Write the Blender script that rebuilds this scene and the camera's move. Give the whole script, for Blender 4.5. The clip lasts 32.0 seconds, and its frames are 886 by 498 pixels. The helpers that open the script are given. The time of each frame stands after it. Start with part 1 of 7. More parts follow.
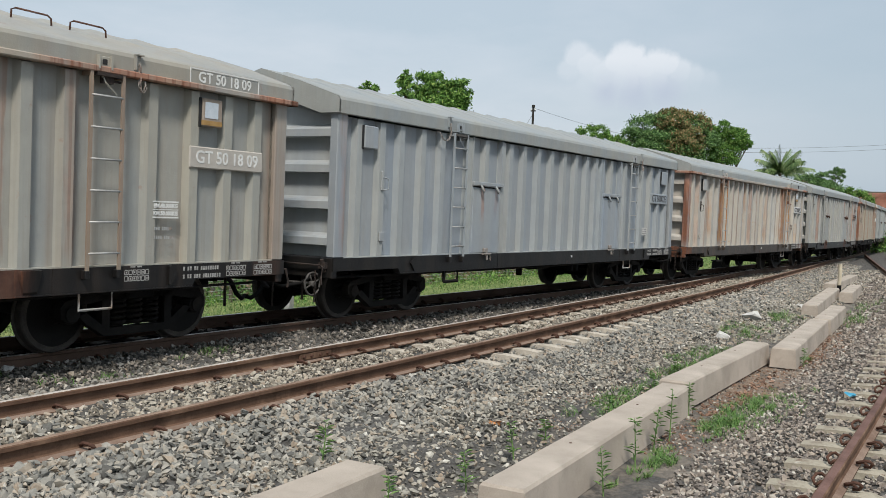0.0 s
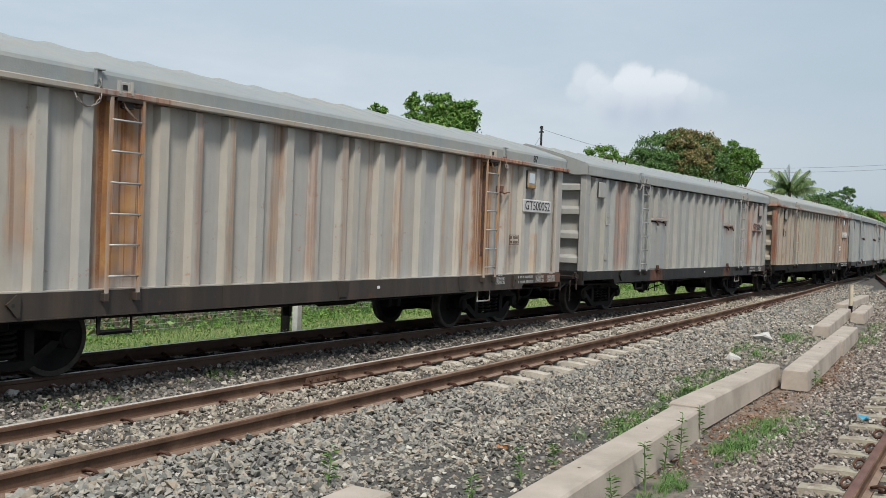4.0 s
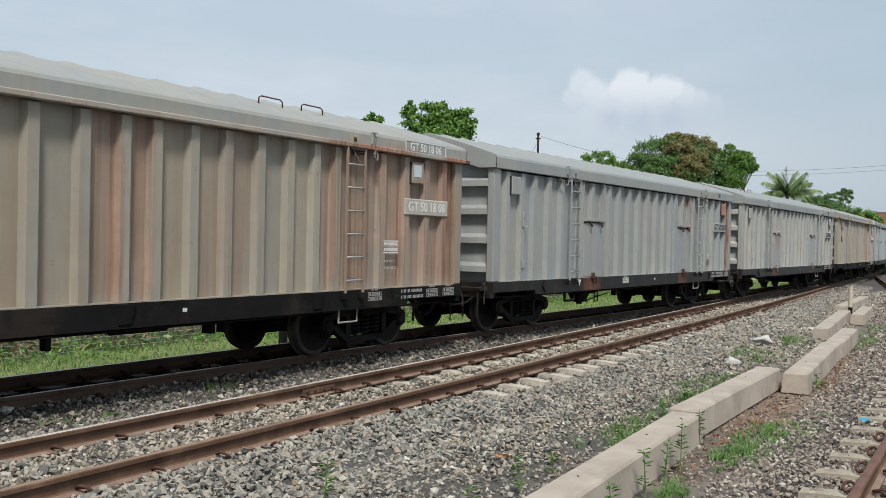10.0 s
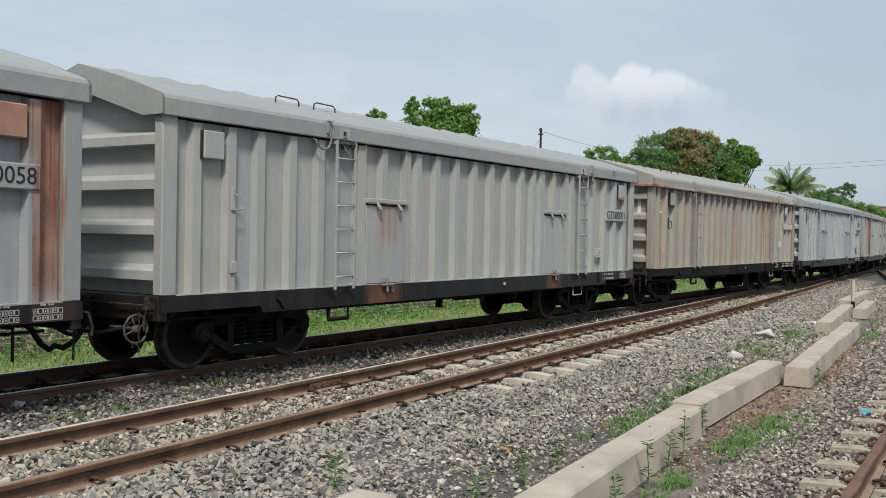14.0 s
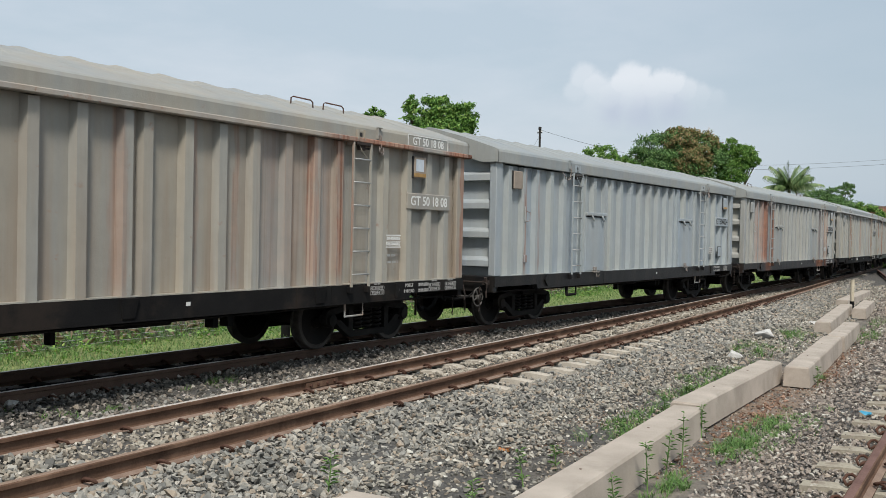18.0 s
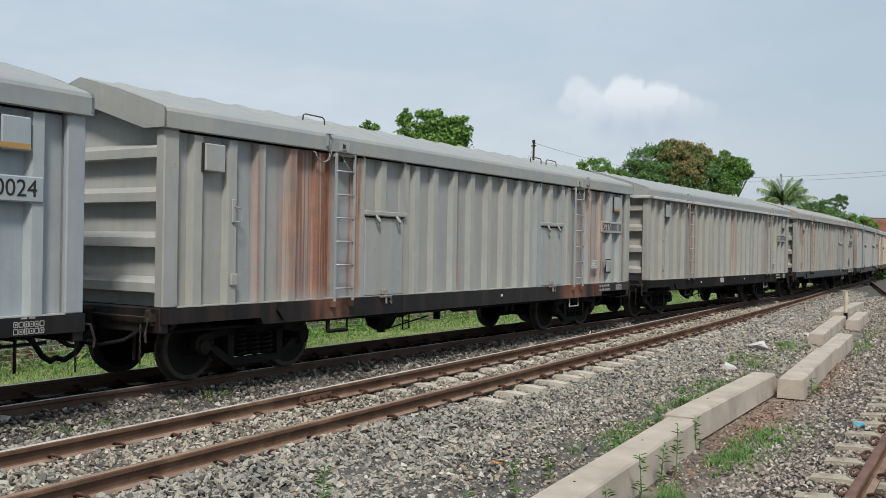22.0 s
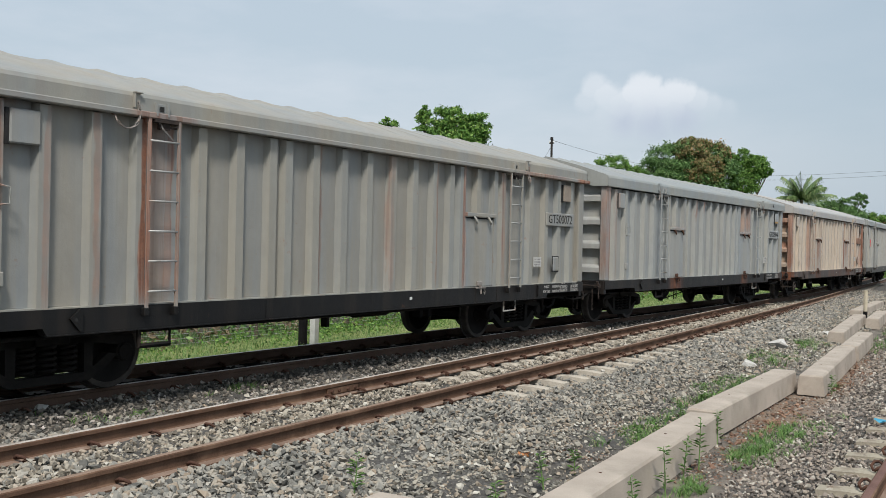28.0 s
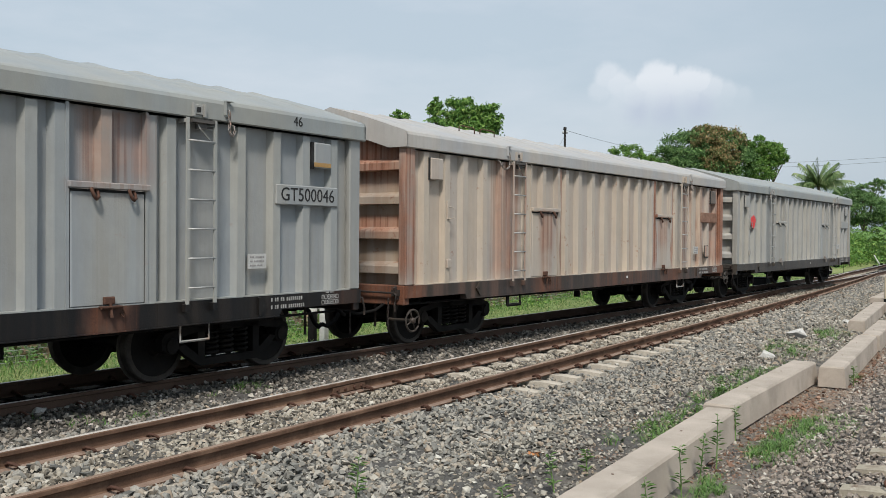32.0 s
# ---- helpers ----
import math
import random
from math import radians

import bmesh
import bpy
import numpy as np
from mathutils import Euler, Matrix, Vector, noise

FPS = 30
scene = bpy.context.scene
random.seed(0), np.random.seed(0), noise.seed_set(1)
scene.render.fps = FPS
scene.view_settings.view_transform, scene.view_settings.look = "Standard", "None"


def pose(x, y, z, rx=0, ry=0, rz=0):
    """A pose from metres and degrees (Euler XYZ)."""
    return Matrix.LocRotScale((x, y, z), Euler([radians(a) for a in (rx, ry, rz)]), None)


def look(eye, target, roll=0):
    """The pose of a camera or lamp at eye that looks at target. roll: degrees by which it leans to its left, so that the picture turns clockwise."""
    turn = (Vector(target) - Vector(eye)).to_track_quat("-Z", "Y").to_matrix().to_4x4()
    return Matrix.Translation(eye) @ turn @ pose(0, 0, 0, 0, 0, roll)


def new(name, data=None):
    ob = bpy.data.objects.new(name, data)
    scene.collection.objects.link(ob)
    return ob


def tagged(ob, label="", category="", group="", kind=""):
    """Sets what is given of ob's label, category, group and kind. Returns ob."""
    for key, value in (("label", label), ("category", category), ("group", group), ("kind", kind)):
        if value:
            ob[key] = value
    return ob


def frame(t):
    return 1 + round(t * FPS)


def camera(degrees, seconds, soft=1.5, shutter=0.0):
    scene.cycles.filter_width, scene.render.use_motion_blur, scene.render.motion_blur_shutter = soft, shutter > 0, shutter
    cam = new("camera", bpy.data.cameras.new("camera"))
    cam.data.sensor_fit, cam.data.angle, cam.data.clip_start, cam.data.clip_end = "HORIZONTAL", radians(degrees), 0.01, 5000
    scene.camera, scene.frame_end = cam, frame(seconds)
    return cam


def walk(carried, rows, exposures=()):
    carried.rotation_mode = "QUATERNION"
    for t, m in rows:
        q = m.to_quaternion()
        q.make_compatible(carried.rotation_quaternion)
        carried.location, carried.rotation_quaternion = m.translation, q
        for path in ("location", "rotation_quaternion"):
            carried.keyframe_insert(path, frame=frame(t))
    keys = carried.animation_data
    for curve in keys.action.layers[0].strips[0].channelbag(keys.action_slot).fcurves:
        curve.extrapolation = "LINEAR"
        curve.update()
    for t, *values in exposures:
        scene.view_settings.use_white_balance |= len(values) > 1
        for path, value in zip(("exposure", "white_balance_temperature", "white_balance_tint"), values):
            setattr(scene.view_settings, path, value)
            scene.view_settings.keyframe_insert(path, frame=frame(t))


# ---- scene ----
# The camera: hand-held between the rails of the loop track.
EYE_ROWS = (
    (0, -0.107, 0.012, 1.572, 87.624, -2.354, -59.817),
    (0.5, -0.073, 0.018, 1.575, 87.570, -2.287, -59.700),
    (1, -0.069, 0.024, 1.570, 87.572, -2.257, -59.615),
    (1.5, -0.094, 0.019, 1.569, 87.665, -2.281, -59.570),
    (2, -0.085, 0.019, 1.574, 87.862, -2.347, -59.473),
    (2.5, -0.050, 0.022, 1.574, 88.132, -2.346, -59.360),
    (3, -0.034, 0.027, 1.581, 88.460, -2.221, -59.349),
    (3.5, -0.042, 0.024, 1.580, 88.752, -2.265, -59.265),
    (5.5, -0.059, 0.010, 1.578, 89.069, -1.757, -59.396),
    (6, -0.067, 0.003, 1.575, 89.118, -1.582, -59.423),
    (6.5, -0.056, -0.002, 1.576, 89.205, -1.424, -59.424),
    (7, -0.034, 0.002, 1.578, 89.248, -1.341, -59.388),
    (7.5, -0.012, 0.017, 1.578, 89.257, -1.305, -59.399),
    (8, 0.024, 0.031, 1.582, 89.227, -1.263, -59.396),
    (8.5, -0.129, -0.012, 1.574, 89.326, -1.355, -59.272),
    (9, -0.080, -0.004, 1.573, 89.346, -1.293, -59.273),
    (9.5, -0.053, -0.003, 1.581, 89.347, -1.315, -59.240),
    (10, 0.017, 0.017, 1.582, 89.382, -1.199, -59.336),
    (10.5, 0.084, 0.032, 1.588, 89.388, -1.096, -59.365),
    (11, -0.018, 0.005, 1.580, 89.449, -1.147, -59.401),
    (11.5, -0.225, -0.046, 1.565, 89.548, -1.116, -59.289),
    (12, -0.104, -0.019, 1.570, 89.429, -1.105, -59.217),
    (12.5, -0.037, -0.008, 1.579, 89.341, -1.041, -59.154),
    (13, -0.000, -0.000, 1.581, 89.246, -0.917, -59.176),
    (13.5, -0.150, -0.039, 1.576, 89.253, -0.981, -59.115),
    (14, -0.087, -0.018, 1.577, 89.128, -1.009, -59.172),
    (14.5, -0.073, -0.013, 1.578, 89.086, -1.054, -59.213),
    (16.5, -0.072, -0.017, 1.574, 89.141, -1.060, -59.328),
    (17, -0.056, -0.005, 1.575, 89.087, -1.121, -59.330),
    (17.5, -0.039, -0.002, 1.578, 89.042, -1.190, -59.256),
    (18, -0.012, 0.011, 1.581, 89.036, -1.167, -59.239),
    (18.5, -0.094, -0.009, 1.577, 89.120, -1.220, -59.160),
    (19, -0.051, -0.000, 1.577, 89.166, -1.157, -59.141),
    (19.5, -0.057, 0.001, 1.577, 89.236, -1.226, -59.112),
    (20, -0.066, -0.007, 1.574, 89.337, -1.171, -59.080),
    (20.5, -0.069, -0.014, 1.578, 89.418, -1.120, -59.118),
    (21, -0.024, -0.005, 1.577, 89.551, -0.951, -59.286),
    (21.5, -0.028, -0.012, 1.581, 89.707, -0.935, -59.437),
    (22, -0.015, -0.005, 1.579, 89.844, -0.953, -59.568),
    (22.5, -0.014, 0.002, 1.574, 89.915, -1.002, -59.627),
    (23, 0.003, 0.015, 1.583, 89.869, -1.066, -59.589),
    (23.5, 0.062, 0.040, 1.586, 89.786, -1.028, -59.513),
    (24, -0.003, 0.022, 1.579, 89.760, -0.952, -59.404),
    (24.5, -0.054, 0.005, 1.580, 89.731, -0.988, -59.302),
    (25, -0.125, -0.009, 1.569, 89.772, -1.012, -59.244),
    (25.5, -0.049, 0.008, 1.576, 89.706, -1.053, -59.228),
    (27.5, -0.265, -0.025, 1.564, 89.784, -1.199, -58.789),
    (28, -0.215, -0.004, 1.568, 89.628, -1.273, -58.593),
    (28.5, -0.081, 0.022, 1.570, 89.509, -1.187, -58.427),
    (29, 0.006, 0.037, 1.580, 89.414, -1.030, -58.444),
    (29.5, -0.072, 0.017, 1.577, 89.423, -0.949, -58.495),
    (30, 0.097, 0.067, 1.586, 89.316, -0.791, -58.651),
    (30.5, -0.260, -0.028, 1.558, 89.486, -0.799, -58.577),
    (31, -0.108, -0.002, 1.573, 89.348, -0.644, -58.527),
    (31.5, 0.009, 0.040, 1.577, 89.252, -0.605, -58.350),
    (32, 0.081, 0.068, 1.580, 89.144, -0.425, -57.670),
)
cam = camera(50.3, 32.0, soft=0.5)
walk(cam, [(r[0], pose(*r[1:])) for r in EYE_ROWS], ((0, 0.0), (29.2, 0.0), (30, 0.07), (31, 0.05), (31.6, 0.0), (32, 0.0)))

# ---- sky and light: bright, thin overcast with a high veiled sun ----
SUN_ELEV, SUN_AZ = radians(51), radians(-146)      # azimuth from +X towards +Y
world = bpy.data.worlds.new("sky")
scene.world = world
world.use_nodes = True
wn, wl = world.node_tree.nodes, world.node_tree.links
wn.clear()


def wnode(kind, **values):
    n = wn.new(kind)
    for key, value in values.items():
        n.inputs[key].default_value = value
    return n


w_out = wn.new("ShaderNodeOutputWorld")
w_bg = wn.new("ShaderNodeBackground")
w_sky = wn.new("ShaderNodeTexSky")
w_sky.sky_type, w_sky.sun_disc = "NISHITA", False
w_sky.sun_elevation, w_sky.sun_rotation = SUN_ELEV, radians(90) - SUN_AZ
w_sky.air_density, w_sky.dust_density = 1.4, 2.5
w_dim = wn.new("ShaderNodeMix")
w_dim.data_type, w_dim.blend_type = "RGBA", "MULTIPLY"
w_dim.inputs["Factor"].default_value = 1.0
w_dim.inputs[7].default_value = (0.09, 0.09, 0.09, 1)
wl.new(w_sky.outputs[0], w_dim.inputs[6])
w_co = wn.new("ShaderNodeTexCoord")
# thin veil of high cloud, in soft broad patches
w_map = wn.new("ShaderNodeMapping")
w_map.inputs["Scale"].default_value = (1.0, 1.0, 3.2)
wl.new(w_co.outputs["Generated"], w_map.inputs[0])
w_noise = wnode("ShaderNodeTexNoise", Scale=2.6, Detail=6.0, Roughness=0.55)
wl.new(w_map.outputs[0], w_noise.inputs["Vector"])
w_ramp = wn.new("ShaderNodeValToRGB")
w_ramp.color_ramp.elements[0].position, w_ramp.color_ramp.elements[0].color = 0.36, (0.455, 0.537, 0.617, 1)
w_ramp.color_ramp.elements[1].position, w_ramp.color_ramp.elements[1].color = 0.62, (0.58, 0.63, 0.70, 1)
wl.new(w_noise.outputs[0], w_ramp.inputs[0])
# bluer, thinner veil towards the yard's far end
w_sep = wn.new("ShaderNodeSeparateXYZ")
wl.new(w_co.outputs["Generated"], w_sep.inputs[0])
w_side = wn.new("ShaderNodeMapRange")
w_side.interpolation_type = "SMOOTHSTEP"
for key, value in (("From Min", 0.04), ("From Max", 0.50), ("To Min", 0.75), ("To Max", 0.0)):
    w_side.inputs[key].default_value = value
wl.new(w_sep.outputs[1], w_side.inputs["Value"])
w_thin = wn.new("ShaderNodeMix")
w_thin.data_type = "RGBA"
w_thin.inputs[7].default_value = (0.375, 0.462, 0.545, 1)
wl.new(w_side.outputs[0], w_thin.inputs["Factor"])
wl.new(w_ramp.outputs[0], w_thin.inputs[6])
w_veil = wn.new("ShaderNodeMix")
w_veil.data_type = "RGBA"
w_veil.inputs["Factor"].default_value = 0.86
wl.new(w_dim.outputs[2], w_veil.inputs[6])
wl.new(w_thin.outputs[2], w_veil.inputs[7])
# one heaped fair-weather cloud: lobes joined, edges broken by noise
w_fine = wnode("ShaderNodeTexNoise", Scale=30.0, Detail=5.0, Roughness=0.6)
wl.new(w_co.outputs["Generated"], w_fine.inputs["Vector"])
w_shift = wn.new("ShaderNodeVectorMath")
w_shift.operation = "MULTIPLY_ADD"
w_shift.inputs[1].default_value = (0.020, 0.020, 0.020)
wl.new(w_fine.outputs["Color"], w_shift.inputs[0])
wl.new(w_co.outputs["Generated"], w_shift.inputs[2])


def lobe(az, el, r, last, strength=1.0, soft=0.55):
    """Adds a round lobe of cloud at that azimuth and elevation, in degrees."""
    a, e = radians(az), radians(el)
    d = wn.new("ShaderNodeVectorMath")
    d.operation = "DISTANCE"
    d.inputs[1].default_value = (math.cos(a) * math.cos(e) + 0.010, math.sin(a) * math.cos(e) + 0.010, math.sin(e) + 0.010)
    wl.new(w_shift.outputs[0], d.inputs[0])
    m = wn.new("ShaderNodeMapRange")
    m.interpolation_type = "SMOOTHSTEP"
    m.inputs["From Min"].default_value, m.inputs["From Max"].default_value = radians(r) * 1.18, radians(r) * soft
    m.inputs["To Max"].default_value = strength
    wl.new(d.outputs["Value"], m.inputs["Value"])
    if last is None:
        return m.outputs[0]
    x = wn.new("ShaderNodeMath")
    x.operation = "MAXIMUM"
    wl.new(last, x.inputs[0])
    wl.new(m.outputs[0], x.inputs[1])
    return x.outputs[0]


lobes = None
CLOUD = ((19.75, 9.25, 1.05), (19.2, 9.3, 0.8), (20.3, 9.0, 0.8), (17.75, 9.15, 0.85), (17.2, 8.9, 0.8), (18.5, 8.7, 0.9), (22.5, 9.35, 0.9, 0.62), (21.7, 8.8, 1.0, 0.75), (22.9, 8.7, 0.8, 0.5), (21.0, 8.5, 1.0, 0.85), (19.6, 8.2, 1.2), (18.0, 8.1, 1.1, 0.9),
         (16.5, 8.5, 0.85, 0.75), (15.6, 8.2, 0.8, 0.55), (14.7, 7.9, 0.7, 0.35), (16.6, 7.8, 0.9, 0.6), (21.6, 8.0, 0.9, 0.6))
for az, el, r, *k in CLOUD:
    lobes = lobe(az, el, r, lobes, *k)
belly = None
for az, el, r in ((20.6, 7.5, 1.3), (19.0, 7.4, 1.5), (17.3, 7.5, 1.3)):
    belly = lobe(az, el, r, belly, 0.55, 0.0)
w_low = wn.new("ShaderNodeMix")
w_low.data_type = "RGBA"
w_low.inputs[7].default_value = (0.405, 0.455, 0.565, 1)
wl.new(belly, w_low.inputs["Factor"])
wl.new(w_veil.outputs[2], w_low.inputs[6])
w_cl = wn.new("ShaderNodeMix")
w_cl.data_type = "RGBA"
w_cl.inputs[7].default_value = (0.80, 0.81, 0.84, 1)
w_soft = wn.new("ShaderNodeMath")
w_soft.operation = "MULTIPLY"
w_soft.inputs[1].default_value = 0.55
w_top = wn.new("ShaderNodeMapRange")
w_top.interpolation_type = "SMOOTHSTEP"
for key, value in (("From Min", 0.122), ("From Max", 0.166), ("To Min", 0.04), ("To Max", 1.0)):
    w_top.inputs[key].default_value = value
wl.new(w_sep.outputs[2], w_top.inputs["Value"])
w_lit = wn.new("ShaderNodeMath")
w_lit.operation = "MULTIPLY"
wl.new(lobes, w_lit.inputs[0])
wl.new(w_top.outputs[0], w_lit.inputs[1])
wl.new(w_lit.outputs[0], w_soft.inputs[0])
wl.new(w_soft.outputs[0], w_cl.inputs["Factor"])
wl.new(w_low.outputs[2], w_cl.inputs[6])
wl.new(w_cl.outputs[2], w_bg.inputs[0])
w_bg.inputs[1].default_value = 1.20
wl.new(w_bg.outputs[0], w_out.inputs[0])

sun_data = bpy.data.lights.new("sun", "SUN")
sun_data.energy, sun_data.angle, sun_data.color = 3.4, radians(10), (1.0, 0.948, 0.878)
sun = new("sun", sun_data)
sun.matrix_world = look((math.cos(SUN_AZ) * math.cos(SUN_ELEV) * 50, math.sin(SUN_AZ) * math.cos(SUN_ELEV) * 50, math.sin(SUN_ELEV) * 50), (0, 0, 0))

# ---- materials ----
def mat(name, rough=0.8, metal=0.0):
    """A new node material: returns it, its nodes, links and the shader."""
    m = bpy.data.materials.new(name)
    m.use_nodes = True
    n, l = m.node_tree.nodes, m.node_tree.links
    s = n["Principled BSDF"]
    s.inputs["Roughness"].default_value, s.inputs["Metallic"].default_value = rough, metal
    return m, n, l, s


def noise_tex(n, l, vec, scale, detail=4.0, rough=0.55):
    t = n.new("ShaderNodeTexNoise")
    t.inputs["Scale"].default_value, t.inputs["Detail"].default_value, t.inputs["Roughness"].default_value = scale, detail, rough
    if vec is not None:
        l.new(vec, t.inputs["Vector"])
    return t.outputs["Fac"]


def ramp(n, l, fac, *stops):
    """Stops: (position, (r, g, b))."""
    r = n.new("ShaderNodeValToRGB")
    while len(r.color_ramp.elements) < len(stops):
        r.color_ramp.elements.new(0.5)
    for e, (p, c) in zip(r.color_ramp.elements, stops):
        e.position, e.color = p, (*c, 1)
    l.new(fac, r.inputs[0])
    return r.outputs[0]


def mix(n, l, fac, a, b, blend="MIX"):
    m = n.new("ShaderNodeMix")
    m.data_type, m.blend_type = "RGBA", blend
    for k, v in (("Factor", fac), (6, a), (7, b)):
        if isinstance(v, (int, float)):
            m.inputs[k].default_value = v
        elif isinstance(v, tuple):
            m.inputs[k].default_value = (*v, 1)
        else:
            l.new(v, m.inputs[k])
    return m.outputs[2]


def math_node(n, l, op, a, b=0.0, clamp=False):
    m = n.new("ShaderNodeMath")
    m.operation, m.use_clamp = op, clamp
    for i, v in enumerate((a, b)):
        if isinstance(v, (int, float)):
            m.inputs[i].default_value = v
        else:
            l.new(v, m.inputs[i])
    return m.outputs[0]


def span(n, l, v, a, b, c=0.0, d=1.0):
    m = n.new("ShaderNodeMapRange")
    m.interpolation_type = "SMOOTHSTEP"
    for k, x in (("From Min", a), ("From Max", b), ("To Min", c), ("To Max", d)):
        m.inputs[k].default_value = x
    l.new(v, m.inputs["Value"])
    return m.outputs[0]


def bump(n, l, s, height, strength=0.3, distance=0.02):
    b = n.new("ShaderNodeBump")
    b.inputs["Strength"].default_value, b.inputs["Distance"].default_value = strength, distance
    l.new(height, b.inputs["Height"])
    l.new(b.outputs[0], s.inputs["Normal"])


def coords(n, l, kind="Object", scale=(1, 1, 1)):
    c = n.new("ShaderNodeTexCoord").outputs[kind]
    if scale != (1, 1, 1):
        m = n.new("ShaderNodeMapping")
        m.inputs["Scale"].default_value = scale
        l.new(c, m.inputs[0])
        return m.outputs[0]
    return c


def grainy(name, lo, hi, scale=6.0, rough=0.85, metal=0.0, stain=None, bump_size=0.01, kind="Object", fine=60.0):
    """Colour between lo and hi in noise of two sizes, with an optional stain colour and fine relief."""
    m, n, l, s = mat(name, rough, metal)
    c = coords(n, l, kind)
    a = noise_tex(n, l, c, scale)
    b = noise_tex(n, l, c, fine, 3.0)
    f = math_node(n, l, "ADD", math_node(n, l, "MULTIPLY", a, 0.65), math_node(n, l, "MULTIPLY", b, 0.35))
    col = ramp(n, l, f, (0.35, lo), (0.65, hi))
    if stain:
        k = span(n, l, noise_tex(n, l, c, scale * 0.4, 6.0, 0.65), 0.52, 0.68)
        col = mix(n, l, math_node(n, l, "MULTIPLY", k, 0.7), col, stain)
    l.new(col, s.inputs["Base Color"])
    if bump_size:
        bump(n, l, s, b, 0.5, bump_size)
    return m


def islands(name, stops, rough=0.9, fine=40.0, bump_size=0.006):
    """Each loose piece of a joined mesh takes its own tone."""
    m, n, l, s = mat(name, rough)
    g = n.new("ShaderNodeNewGeometry").outputs["Random Per Island"]
    col = ramp(n, l, g, *stops)
    b = noise_tex(n, l, coords(n, l), fine, 4.0)
    col = mix(n, l, 0.45, col, ramp(n, l, b, (0.3, (0.35, 0.35, 0.35)), (0.7, (0.75, 0.75, 0.75))), "OVERLAY")
    l.new(col, s.inputs["Base Color"])
    bump(n, l, s, b, 0.6, bump_size)
    return m


def wagon_paint(name, base, dirt, dirt_amount, streaks=(), rust=0.25, patch=None, ochre=False, tone=1.0):
    """Weathered wagon paint in the wagon's own space: broad fading, soft vertical runs of dirt, rust streaks at given
    places (x, half width, top, bottom, strength, and True for the other hue of rust) and a possible repainted patch (x0, x1, colour)."""
    m, n, l, s = mat(name, 0.5)
    s.inputs["Specular IOR Level"].default_value = 0.3
    c = coords(n, l)
    sep = n.new("ShaderNodeSeparateXYZ")
    l.new(c, sep.inputs[0])
    x, z = sep.outputs[0], sep.outputs[2]
    broad = noise_tex(n, l, c, 0.55, 3.0)
    lift = noise_tex(n, l, c, 2.6, 5.0, 0.6)
    runs = noise_tex(n, l, coords(n, l, scale=(5.5, 5.5, 0.22)), 1.0, 4.0, 0.55)
    fine = noise_tex(n, l, c, 60.0, 3.0)
    hi = tuple(min(1, v * 1.07) for v in base)
    lo = tuple(v * 0.91 for v in base)
    col = ramp(n, l, math_node(n, l, "ADD", math_node(n, l, "MULTIPLY", broad, 0.6), math_node(n, l, "MULTIPLY", lift, 0.4)), (0.36, lo), (0.64, hi))
    cool = span(n, l, noise_tex(n, l, coords(n, l, scale=(1.3, 1.3, 0.5)), 1.0, 3.0, 0.5), 0.40, 0.62)
    col = mix(n, l, math_node(n, l, "MULTIPLY", cool, 0.32), col, tuple(v * k for v, k in zip(base, (0.82, 0.89, 1.00))))
    mottle = noise_tex(n, l, coords(n, l, scale=(9.0, 9.0, 4.0)), 1.0, 5.0, 0.65)
    col = mix(n, l, 0.22, col, ramp(n, l, mottle, (0.32, (0.40, 0.40, 0.40)), (0.68, (0.60, 0.60, 0.60))), "OVERLAY")
    own = n.new("ShaderNodeObjectInfo").outputs["Random"]
    col = mix(n, l, 1.0, col, ramp(n, l, own, (0.0, (0.93, 0.935, 0.945)), (1.0, (1.0, 0.995, 0.98))), "MULTIPLY")
    bays = noise_tex(n, l, coords(n, l, scale=(2.1, 2.1, 0.14)), 1.0, 3.0, 0.6)
    col = mix(n, l, min(1.0, 0.30 + dirt_amount), col, ramp(n, l, bays, (0.36, (0.90, 0.945, 1.0)), (0.50, (0.99, 0.985, 0.975)), (0.64, (1.03, 0.975, 0.90))), "MULTIPLY")
    if patch:
        k = math_node(n, l, "MULTIPLY", span(n, l, x, patch[0] - 0.03, patch[0] + 0.03), span(n, l, x, patch[1] + 0.03, patch[1] - 0.03))
        col = mix(n, l, math_node(n, l, "MULTIPLY", k, 0.8), col, patch[2])
    low = span(n, l, z, 2.9, 0.7, 0.35, 1.0)
    k = math_node(n, l, "MULTIPLY", math_node(n, l, "MULTIPLY", span(n, l, runs, 0.42, 0.66), low), min(1.0, dirt_amount * 1.15))
    col = mix(n, l, k, col, dirt)
    speck = noise_tex(n, l, c, 48.0, 4.0, 0.75)
    col = mix(n, l, math_node(n, l, "MULTIPLY", span(n, l, speck, 0.68, 0.73), 0.3), col, tuple(min(0.75, v * 1.6) for v in base))
    col = mix(n, l, math_node(n, l, "MULTIPLY", span(n, l, speck, 0.31, 0.27), 0.4), col, tuple(v * 0.4 for v in dirt))
    spots = span(n, l, noise_tex(n, l, c, 5.0, 8.0, 0.72), 0.64 - 0.10 * rust, 0.72 - 0.06 * rust)
    total = math_node(n, l, "MULTIPLY", spots, min(0.9, rust * 1.6))
    wob = math_node(n, l, "MULTIPLY", math_node(n, l, "SUBTRACT", noise_tex(n, l, coords(n, l, scale=(6.0, 6.0, 1.2)), 1.0, 4.0, 0.6), 0.5), 0.22)
    xw = math_node(n, l, "ADD", x, wob)
